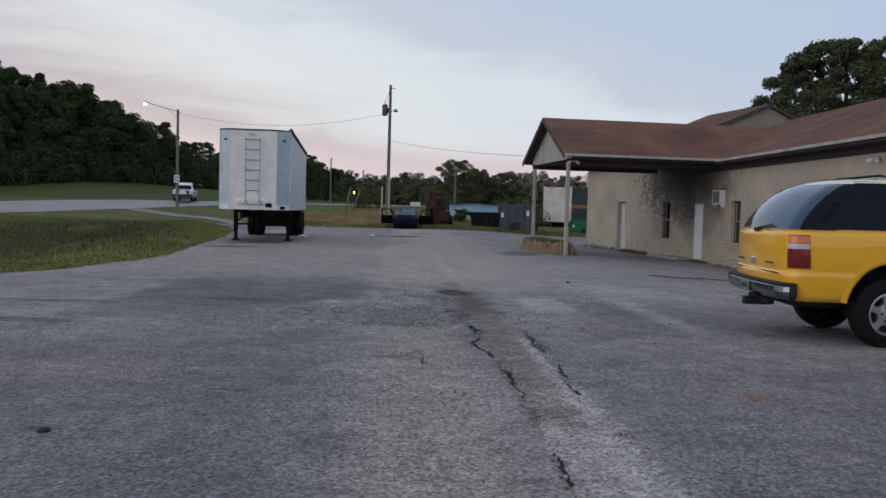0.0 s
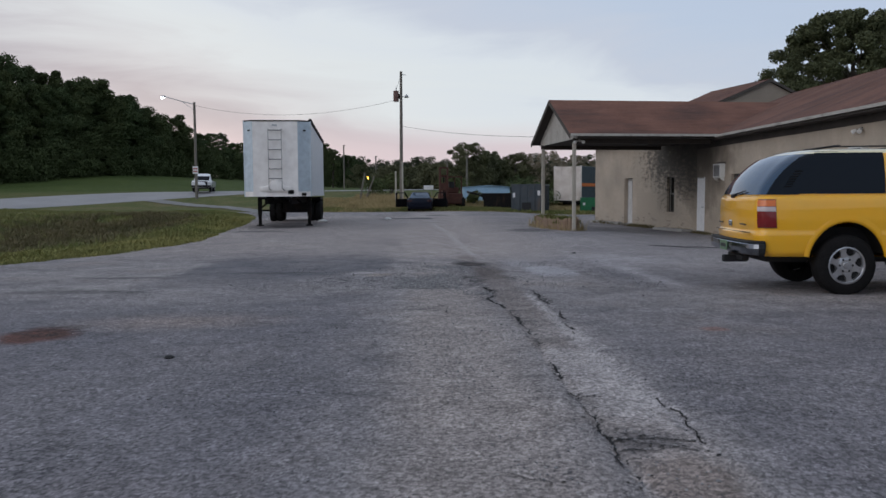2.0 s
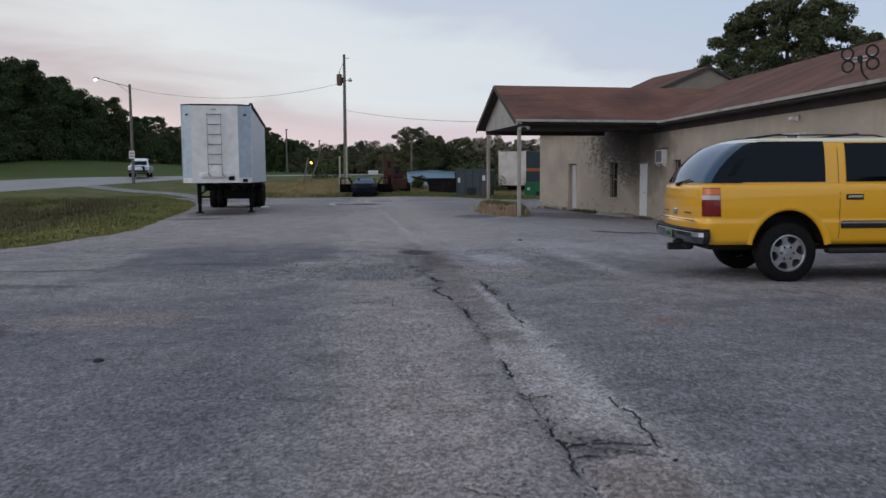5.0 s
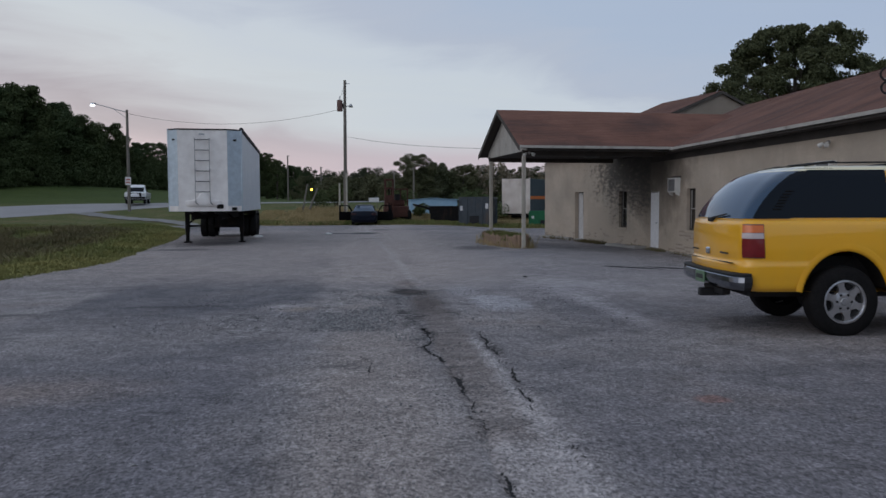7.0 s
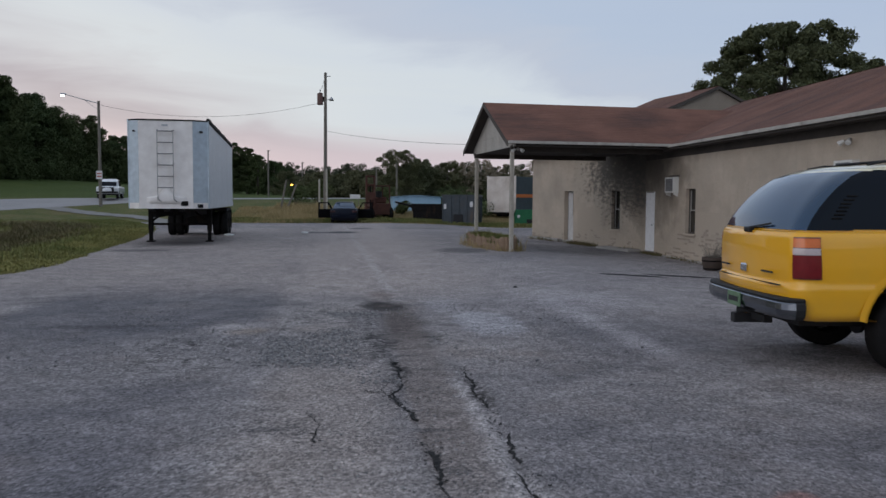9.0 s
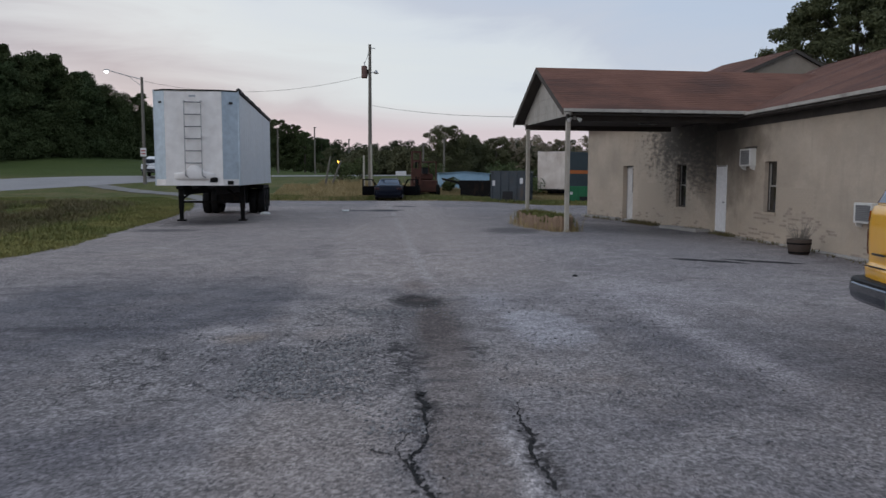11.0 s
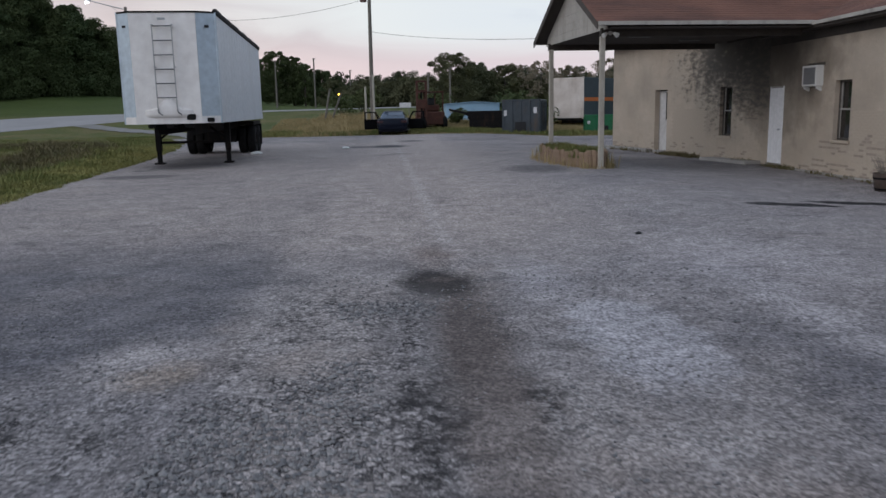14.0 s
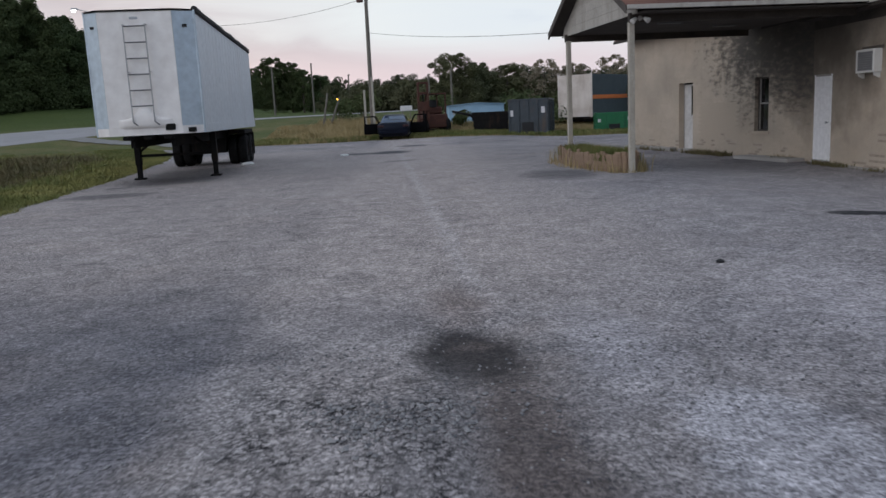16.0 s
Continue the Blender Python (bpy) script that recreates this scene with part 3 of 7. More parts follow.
M_INK = plain("dark_ink", (0.03, 0.03, 0.03), 0.6)
M_LAMP = glow("lit_street_lamp", (0.92, 0.96, 1.0), 7.0)
M_AMBERGLOW = glow("lit_amber_signal", (1.0, 0.50, 0.05), 9.0)
M_CRACK = worn("dirt_and_shade_crack", (0.006, 0.006, 0.006), (0.020, 0.018, 0.018), 9.0, 0.95)
_k = Mat("loose_gravel", 0.9)
M_GRAVEL = _k.done(_k.mix(_k.island(), (0.11, 0.11, 0.118), (0.33, 0.32, 0.315)))
for dull in (M_RUBBER, M_STEEL):
    dull.node_tree.nodes["Principled BSDF"].inputs["Specular IOR Level"].default_value = 0.12
M_PAPER = plain("crumpled_white_paper", (0.72, 0.72, 0.70), 0.7)
M_WIRE = plain("black_cable", (0.05, 0.05, 0.055), 0.6)


# ---- mesh helpers ----
def part(name, bm, material, parent=None, label="", smooth=False):
    """Links a bmesh as one mesh object, under a thing or a part if one is given."""
    me = bpy.data.meshes.new(name)
    bm.normal_update()
    if smooth:
        for f in bm.faces:
            f.smooth = True
    bm.to_mesh(me)
    bm.free()
    me.materials.append(material)
    ob = new(name, me)
    ob.parent = parent
    if label:
        ob["label"] = label
    return ob


def pieces(name, verts, faces, material, parent=None, label="", smooth=False):
    me = bpy.data.meshes.new(name)
    me.from_pydata(verts, [], faces)
    me.materials.append(material)
    if smooth:
        me.polygons.foreach_set("use_smooth", [True] * len(me.polygons))
    me.update()
    ob = new(name, me)
    ob.parent = parent
    if label:
        ob["label"] = label
    return ob


def thing(name, m, label, category, group="", kind=""):
    ob = new(name)
    ob.empty_display_size = 0.2
    ob.matrix_world = m
    return tagged(ob, label, category, group, kind)


def box(bm, x0, x1, y0, y1, z0, z1, bevel=0.0, m=None):
    vs = [bm.verts.new((x, y, z)) for x in (x0, x1) for y in (y0, y1) for z in (z0, z1)]
    fs = [bm.faces.new([vs[i] for i in q]) for q in ((0, 1, 3, 2), (4, 6, 7, 5), (0, 4, 5, 1), (2, 3, 7, 6), (0, 2, 6, 4), (1, 5, 7, 3))]
    made = vs
    if bevel:
        es = list({e for f in fs for e in f.edges})
        r = bmesh.ops.bevel(bm, geom=es, offset=bevel, segments=1, affect="EDGES", profile=0.5)
        made = list({v for f in r["faces"] for v in f.verts} | {v for v in vs if v.is_valid})
    if m is not None:
        bmesh.ops.transform(bm, matrix=m, verts=made)
    return bm


def boxed(x0, x1, y0, y1, z0, z1, bevel=0.0, m=None):
    return box(bmesh.new(), x0, x1, y0, y1, z0, z1, bevel, m)


def cyl(bm, p0, p1, r0, r1=None, seg=12, caps=True):
    r1 = r0 if r1 is None else r1
    p0, p1 = Vector(p0), Vector(p1)
    q = (p1 - p0).to_track_quat("Z", "Y")
    rings = []
    for p, r in ((p0, r0), (p1, r1)):
        rings.append([bm.verts.new(p + q @ Vector((r * math.cos(2 * math.pi * i / seg), r * math.sin(2 * math.pi * i / seg), 0))) for i in range(seg)])
    for i in range(seg):
        j = (i + 1) % seg
        bm.faces.new((rings[0][i], rings[0][j], rings[1][j], rings[1][i]))
    if caps:
        bm.faces.new(rings[0][::-1])
        bm.faces.new(rings[1])
    return bm


def cyled(p0, p1, r0, r1=None, seg=12):
    return cyl(bmesh.new(), p0, p1, r0, r1, seg)


def lathe(bm, prof, centre=(0, 0, 0), axis="Z", seg=24):
    """Turns a profile of (radius, height) about an axis."""
    rings = []
    for r, h in prof:
        ring = []
        for i in range(seg):
            a = 2 * math.pi * i / seg
            p = (r * math.cos(a), r * math.sin(a), h)
            if axis == "Y":
                p = (p[0], p[2], p[1])
            elif axis == "X":
                p = (p[2], p[0], p[1])
            ring.append(bm.verts.new(Vector(p) + Vector(centre)))
        rings.append(ring)
    for a, b in zip(rings, rings[1:]):
        for i in range(seg):
            j = (i + 1) % seg
            bm.faces.new((a[i], a[j], b[j], b[i]))
    bmesh.ops.recalc_face_normals(bm, faces=bm.faces)
    return bm


def prism(bm, prof, axis, a, b):
    """Extrudes a closed outline along an axis: Y takes (x, z), X takes (y, z), Z takes (x, y)."""
    def at(p, h):
        return {"Y": (p[0], h, p[1]), "X": (h, p[0], p[1]), "Z": (p[0], p[1], h)}[axis]
    va = [bm.verts.new(at(p, a)) for p in prof]
    vb = [bm.verts.new(at(p, b)) for p in prof]
    n = len(prof)
    bm.faces.new(va)
    bm.faces.new(vb[::-1])
    for i in range(n):
        j = (i + 1) % n
        bm.faces.new((va[i], vb[i], vb[j], va[j]))
    bmesh.ops.recalc_face_normals(bm, faces=bm.faces)
    return bm


def prismed(prof, axis, a, b):
    return prism(bmesh.new(), prof, axis, a, b)


def tube(name, pts, r, material, parent=None, label=""):
    bm = bmesh.new()
    for p, q in zip(pts, pts[1:]):
        cyl(bm, p, q, r, r, 6)
    return part(name, bm, material, parent, label)


def smooth01(a, b, v):
    t = min(1.0, max(0.0, (v - a) / (b - a)))
    return t * t * (3 - 2 * t)


# ---- lie of the land ----
def lot_z(x, y):
    z = -0.0125 * (min(y, 16.0) - 8.0)
    z += 0.09 * smooth01(16, 26, y)
    z -= 0.25 * smooth01(4.5, 10.0, x) * smooth01(13, 21, y) * (1 - 0.15 * smooth01(30, 38, y))
    z -= 0.025 * smooth01(2.6, 4.4, x) * smooth01(3, 6, y) * (1 - smooth01(11.5, 14, y))
    return z


def lot_left(y):
    k = [(-40, -14.0), (5, -13.0), (15.4, -9.6), (18.4, -8.2), (22.3, -7.5), (26, -7.9), (36, -9.0), (41, -9.9), (46, -10.8), (52, -12.5), (58, -15.0), (70, -21.0)]
    for (y0, x0), (y1, x1) in zip(k, k[1:]):
        if y <= y1:
            return x0 + (x1 - x0) * (y - y0) / (y1 - y0) + 0.22 * noise.noise((y * 0.9, 3.1, 0)) + 0.10 * noise.noise((y * 3.7, 1.1, 0))
    return k[-1][1]


def lot_far(x):
    return (57.5 if x < 2 else 57.5 - 0.35 * min(x - 2, 14)) + 0.8 * noise.noise((x * 0.35, 7.7, 0)) + 8.0 * smooth01(-10, -26, x)


ROAD_P, ROAD_D = Vector((-27.0, 75.5)), Vector((math.cos(radians(35)), math.sin(radians(35))))


def land_z(x, y):
    """Height of the open land round the lot."""
    z = lot_z(min(x, 12), min(y, 60.0))
    z += 1.6 * smooth01(59, 82, y) + 0.012 * max(0.0, y - 82)
    z += 2.6 * smooth01(-12, -52, x) * smooth01(78, 122, y)
    side = lot_left(y) - x
    if side > 0 and y < 60:
        # a shallow ditch beside the lot, then a bank up to the road
        fade = 1 - smooth01(38, 47, y)
        z += fade * (-0.95 * math.exp(-((side - 6.8) / 3.6) ** 2) + 0.10 * smooth01(0, 1.2, side)) + 0.45 * smooth01(9, 22, side) * smooth01(20, 50, y)
        z += (0.09 * noise.noise((x * 0.5, y * 0.5, 0.3)) + 0.07 * noise.noise((x * 1.4, y * 1.2, 4.3))) * smooth01(0, 1.5, side)
    return z


def inside_lot(x, y):
    return min(x - lot_left(y), lot_far(x) - y, 27.0 - x)


def ground_z(x, y):
    d = inside_lot(x, y)
    return land_z(x, y) - 0.10 * smooth01(-0.15, 0.5, d) + 0.012


def grid_mesh(xs, ys, fz):
    nx = len(xs)
    verts = [(x, y, fz(x, y)) for y in ys for x in xs]
    faces = [(j * nx + i, j * nx + i + 1, (j + 1) * nx + i + 1, (j + 1) * nx + i) for j in range(len(ys) - 1) for i in range(nx - 1)]
    return verts, faces


def steps(*spans):
    out = []
    for a, b, d in spans:
        n = max(1, round((b - a) / d))
        out += [a + (b - a) * i / n for i in range(n)]
    return out + [spans[-1][1]]


gx = steps((-900, -200, 100), (-200, -70, 10), (-70, -24, 2), (-24, -5, 0.35), (-5, 12, 2), (12, 60, 4), (60, 200, 20), (200, 900, 100))
gy = steps((-700, -100, 100), (-100, -20, 10), (-20, 8, 2), (8, 64, 0.5), (64, 130, 2.0), (130, 300, 15), (300, 1200, 100))
v, f = grid_mesh(gx, gy, ground_z)
ground = pieces("ground", v, f, M_GRASS, smooth=True)
tagged(ground, "rough green and straw-coloured grass land with a shallow ditch", "ground", kind="structure")

# ---- paved lot and road ----
def groove(x, y):
    """Cracks beside the filled trench, its sunken end and small hollows."""
    d = 0.0
    if -9 < y < 15.5:
        for cx, amp, wid in ((left_crack(y), 0.026, 0.030), (right_crack(y), 0.020, 0.024)):
            d -= amp * math.exp(-((x - cx) / wid) ** 2) * (0.35 + 0.65 * max(0.0, noise.noise((y * 1.7, cx, 2.0)) + 0.45))
        if left_crack(y) < x < right_crack(y):
            d -= 0.010
    d -= 0.055 * math.exp(-((x - 0.56) / 0.34) ** 2 - ((y - 14.7) / 0.55) ** 2)
    d += 0.012 * noise.noise((x * 0.8, y * 0.8, 0.7)) + 0.004 * noise.noise((x * 6, y * 6, 0.2))
    return d


def left_crack(y):
    bend = ((-9.0, 0.58), (2.5, 0.55), (6.1, 0.58), (7.1, 0.58), (7.7, 0.50), (8.3, 0.41), (8.9, 0.50), (10.1, 0.49), (11.1, 0.44), (16.0, 0.40))
    for (y0, x0), (y1, x1) in zip(bend, bend[1:]):
        if y <= y1:
            return x0 + (x1 - x0) * smooth01(y0, y1, y) + 0.05 * noise.noise((y * 3.1, 1.4, 0))
    return 0.40


def right_crack(y):
    return 1.04 + 0.06 * noise.noise((y * 0.7, 5.4, 0)) + 0.05 * noise.noise((y * 2.7, 8.4, 0)) + 0.12 * smooth01(5, 8, y) - 0.15 * smooth01(10, 14, y)


cols = steps((-6.0, -0.4, 0.35), (-0.4, 1.7, 0.035), (1.7, 12.0, 0.5), (12.0, 27.0, 2.5))
rows = steps((-38, -2, 2.0), (-2, 16, 0.05), (16, 57.5, 0.5))
verts = []
for yj in rows:
    xl = lot_left(yj)
    line = [xl + (-6.0 - xl) * i / 14 for i in range(14)] + cols
    for x in line:
        y = yj if yj < 45 else 45 + (yj - 45) * (lot_far(x) - 45) / 12.5
        verts.append((x, y, land_z(max(x, lot_left(y) + 0.01), y) + groove(x, y)))
nx = 14 + len(cols)
faces = [(j * nx + i, j * nx + i + 1, (j + 1) * nx + i + 1, (j + 1) * nx + i) for j in range(len(rows) - 1) for i in range(nx - 1)]
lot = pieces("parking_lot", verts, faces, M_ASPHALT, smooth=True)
tagged(lot, "weathered grey asphalt lot with a patched trench and stains", "pavement", kind="structure")

# dirt lying in the cracks, its colour blackened to hold their inner shade
def crack_ribbon(path, width, seed, gaps=0.08):
    """A frayed dark band along a path, with crumbs beside it."""
    rnd = random.Random(seed)
    vs, fs = [], []
    n = len(path)
    for i, (x, y) in enumerate(path):
        px, py = path[min(i + 1, n - 1)][0] - path[max(i - 1, 0)][0], path[min(i + 1, n - 1)][1] - path[max(i - 1, 0)][1]
        d = math.hypot(px, py) or 1.0
        sx, sy = py / d, -px / d
        j = 0.040 * noise.noise((x * 3.0 + seed, y * 3.0, 1.0)) + 0.022 * noise.noise((x * 11.0, y * 11.0, seed * 3.1)) + rnd.uniform(-0.006, 0.006)
        swell = max(0.0, noise.noise((x * 1.6, y * 1.6, seed + 3.3)) + 0.12)
        a, b = (width * (0.18 + 0.5 * rnd.random() + 2.6 * swell * rnd.random()) for _ in range(2))
        x, y = x + sx * j, y + sy * j
        for w in (-a, b):
            q = (x + sx * w, y + sy * w)
            vs.append((*q, land_z(*q) + groove(*q) + 0.006))
        if i and noise.noise((x * 1.1, y * 1.1, seed * 1.7)) > gaps - 0.55:
            fs.append((2 * i - 2, 2 * i - 1, 2 * i + 1, 2 * i))
    for x, y in path:
        if noise.noise((x * 1.6, y * 1.6, seed + 3.3)) < -0.08 or rnd.random() < 0.25:
            continue
        cx, cy, r, t = x + rnd.gauss(0, 0.045), y + rnd.gauss(0, 0.05), rnd.uniform(0.004, 0.016), rnd.random() * 6.3
        b = len(vs)
        for k in range(4):
            q = (cx + r * rnd.uniform(0.6, 1.5) * math.cos(t + k * 1.57), cy + r * rnd.uniform(0.6, 1.5) * math.sin(t + k * 1.57))
            vs.append((*q, land_z(*q) + groove(*q) + 0.006))
        fs.append((b, b + 1, b + 2, b + 3))
    return vs, fs


for fn, a, b, w, s, gap in ((left_crack, -2.0, 6.0, 0.014, 1, 0.54), (left_crack, 6.0, 9.9, 0.022, 5, 0.44), (right_crack, -2.0, 6.4, 0.011, 2, 0.54), (right_crack, 6.4, 9.6, 0.012, 6, 0.46)):
    path = [(fn(a + i * 0.022), a + i * 0.022) for i in range(int((b - a) / 0.022))]
    vs, fs = crack_ribbon(path, w, s, gap)
    pieces("crack", vs, fs, M_CRACK, lot, "dark crack along the patched trench, dirt and shade in one tone")


def walk_path(points, step=0.022, wob=0.006, seed=0):
    rnd = random.Random(seed)
    out = []
    for (x0, y0), (x1, y1) in zip(points, points[1:]):
        n = max(2, int(math.hypot(x1 - x0, y1 - y0) / step))
        out += [(x0 + (x1 - x0) * i / n + rnd.uniform(-wob, wob), y0 + (y1 - y0) * i / n) for i in range(n)]
    return out


FINE_CRACKS = (
    [(-0.20, 7.05), (-0.17, 7.5), (-0.28, 7.9)], [(0.18, 8.5), (0.32, 8.42)], [(0.40, 8.22), (0.58, 8.02)],
    [(-6.4, 9.4), (-5.6, 9.75), (-4.9, 9.6)],
    [(0.52, 2.24), (0.72, 2.05), (0.97, 1.87)], [(0.55, 2.10), (0.80, 2.16), (1.0, 2.08)], [(0.56, 1.96), (0.74, 1.90), (0.9, 2.0)], [(0.50, 3.05), (0.74, 3.12)],
    [(0.50, 5.2), (0.76, 5.1), (1.0, 5.25)], [(-0.12, 1.62), (0.02, 1.5), (0.14, 1.42)], [(0.42, 8.2), (0.30, 8.5), (0.44, 8.9)])
for i, pts in enumerate(FINE_CRACKS):
    vs, fs = crack_ribbon(walk_path(pts, seed=i), 0.009, 20 + i, 0.30)
    pieces("crack", vs, fs, M_CRACK, lot, "fine dark crack in the asphalt")


def gravel(count, x0, x1, y0, y1, name, label, seed, big=0.016):
    rnd = random.Random(seed)
    vs, fs = [], []
    for _ in range(count):
        x, y = rnd.uniform(x0, x1), rnd.uniform(y0, y1)
        if noise.noise((x * 0.9, y * 0.6, 4.0)) < -0.15 + 0.25 * rnd.random():
            continue
        r = rnd.uniform(0.005, big) * (1.5 if rnd.random() < 0.06 else 1)
        z = land_z(x, y) + groove(x, y) + r * 0.35
        b = len(vs)
        a = rnd.random() * 6.3
        for k in range(4):
            rr = r * rnd.uniform(0.7, 1.3)
            vs.append((x + rr * math.cos(a + k * 1.571), y + rr * math.sin(a + k * 1.571), z))
        vs += [(x, y, z + r * rnd.uniform(0.4, 0.8)), (x, y, z - r * 0.6)]
        for k in range(4):
            fs += [(b + k, b + (k + 1) % 4, b + 4), (b + (k + 1) % 4, b + k, b + 5)]
    return tagged(pieces(name, vs, fs, M_GRAVEL), label, "gravel", kind="stuff")


gravel(4200, -3.6, 3.4, 9.5, 15.0, "loose_gravel", "loose pale gravel scattered on worn asphalt", 5)
gravel(9000, -0.95, 0.5, 8.8, 13.8, "broken_asphalt", "crumbled pale chunks of broken asphalt", 8, 0.019)
gravel(5200, -2.4, 2.6, -1.0, 9.5, "loose_gravel", "fine loose grit scattered over worn asphalt", 6, 0.011)

# the driveway from the lot to the road
DRIVE = [Vector((-25.0, 70.6)), Vector((-22.0, 67.9)), Vector((-19.5, 66.0)), Vector((-16.6, 64.4)), Vector((-14.2, 61.5)), Vector((-12.4, 57.0)), Vector((-11.0, 52.0))]
dv, df = [], []
for i in range(43):
    s = i / 42 * (len(DRIVE) - 1.001)
    a, b = DRIVE[int(s)], DRIVE[int(s) + 1]
    c, d = a.lerp(b, s - int(s)), (b - a).normalized()
    for k in range(6):
        q = c + Vector((-d.y, d.x)) * (-0.75 + 1.5 * k / 5 + 0.30 * noise.noise((i * 0.5, k * 0.4, 2.0)))
        dv.append((q.x, q.y, max(ground_z(q.x, q.y), lot_z(q.x, q.y)) + 0.05))
    if i:
        df += [((i - 1) * 6 + k, (i - 1) * 6 + k + 1, i * 6 + k + 1, i * 6 + k) for k in range(5)]
drive = tagged(pieces("driveway", dv, df, M_DRIVE, smooth=True), "pale worn asphalt driveway joining the lot to the road", "pavement", kind="structure")

# the main road beyond the lot
rv, rf = [], []
for i in range(-60, 90):
    s = i * 2.5
    bend = 0.0009 * max(0.0, s) ** 2
    c = ROAD_P + ROAD_D * s + Vector((-ROAD_D.y, ROAD_D.x)) * bend
    n2 = Vector((-ROAD_D.y, ROAD_D.x))
    for k in range(7):
        q = c + n2 * (-5.0 + 10.0 * k / 6)
        rv.append((q.x, q.y, ground_z(q.x, q.y) + 0.06 - 0.012 * abs(k - 3)))
    j = i + 60
    if j:
        rf += [((j - 1) * 7 + k, (j - 1) * 7 + k + 1, j * 7 + k + 1, j * 7 + k) for k in range(6)]
road = tagged(pieces("road", rv, rf, M_ROAD, smooth=True), "pale grey two-lane asphalt road past the lot", "road", kind="structure")


# ---- the brick building ----
BEND = Vector((10.8, 30.05))
LEFT_FRAME = Matrix.Translation((BEND.x, BEND.y, 0)) @ pose(0, 0, 0, 0, 0, 12)
RIGHT_FRAME = Matrix.Translation((10.8, 0, 0))
# in each frame the wall's outer face lies at local x = 0 and runs along local y
W_BOTTOM = -0.45
LEFT_OPEN = [("door", 5.63, 6.48, -0.14, 2.06), ("window", 1.77, 2.40, 0.52, 2.05)]
RIGHT_OPEN = [("door", 29.10, 29.94, -0.20, 1.98), ("window", 25.72, 26.46, 0.60, 2.04), ("unit", 27.09, 27.73, 1.96, 2.50), ("unit", 20.86, 21.52, 0.56, 1.02), ("unit", 17.62, 18.26, 2.06, 2.54)]


def wall_core(name, m, y0, y1, top, openings, label):
    """A wall 24 cm thick with its openings cut through, set back behind the brick faces."""
    bm = bmesh.new()
    ys = sorted({y0, y1, *[v for o in openings for v in o[1:3]]})
    for a, b in zip(ys, ys[1:]):
        cuts = sorted([o[3:5] for o in openings if o[1] < (a + b) / 2 < o[2]])
        z = W_BOTTOM
        for lo, hi in cuts:
            if lo > z:
                box(bm, 0.0035, 0.25, a, b, z, lo)
            z = hi
        box(bm, 0.0035, 0.25, a, b, z, top)
    ob = part(name, bm, M_MORTAR_MILDEW_SHADE if m is LEFT_FRAME else M_BRICK_DOORSIDE)
    ob.matrix_world = m
    return tagged(ob, label, "wall", kind="structure")


wall_left = wall_core("wall_northwest", LEFT_FRAME, 0.0, 9.85, 3.85, LEFT_OPEN, "beige painted brick wall, mildewed and shade-tinted, with flaking paint")
wall_right = wall_core("wall_west", RIGHT_FRAME, -14.0, 30.05, 3.55, RIGHT_OPEN, "long beige painted brick wall with flaking paint near the ground")


def side_wall(name, m, length, height, label):
    ob = part(name, boxed(0.0, length, -0.12, 0.12, W_BOTTOM, height), M_BRICK)
    ob.matrix_world = m
    return tagged(ob, label, "wall", kind="structure")


side_wall("wall_north", LEFT_FRAME @ Matrix.Translation((0.02, 9.86 - 0.12, 0)), 13.0, 3.85, "plain beige painted brick end wall")
side_wall("wall_south", RIGHT_FRAME @ Matrix.Translation((0.02, -13.9, 0)), 11.3, 3.55, "plain beige painted brick end wall")
side_wall("wall_east", RIGHT_FRAME @ Matrix.Translation((11.3, -13.9, 0)) @ pose(0, 0, 0, 0, 0, 90), 44.0, 3.4, "plain beige painted brick back wall")


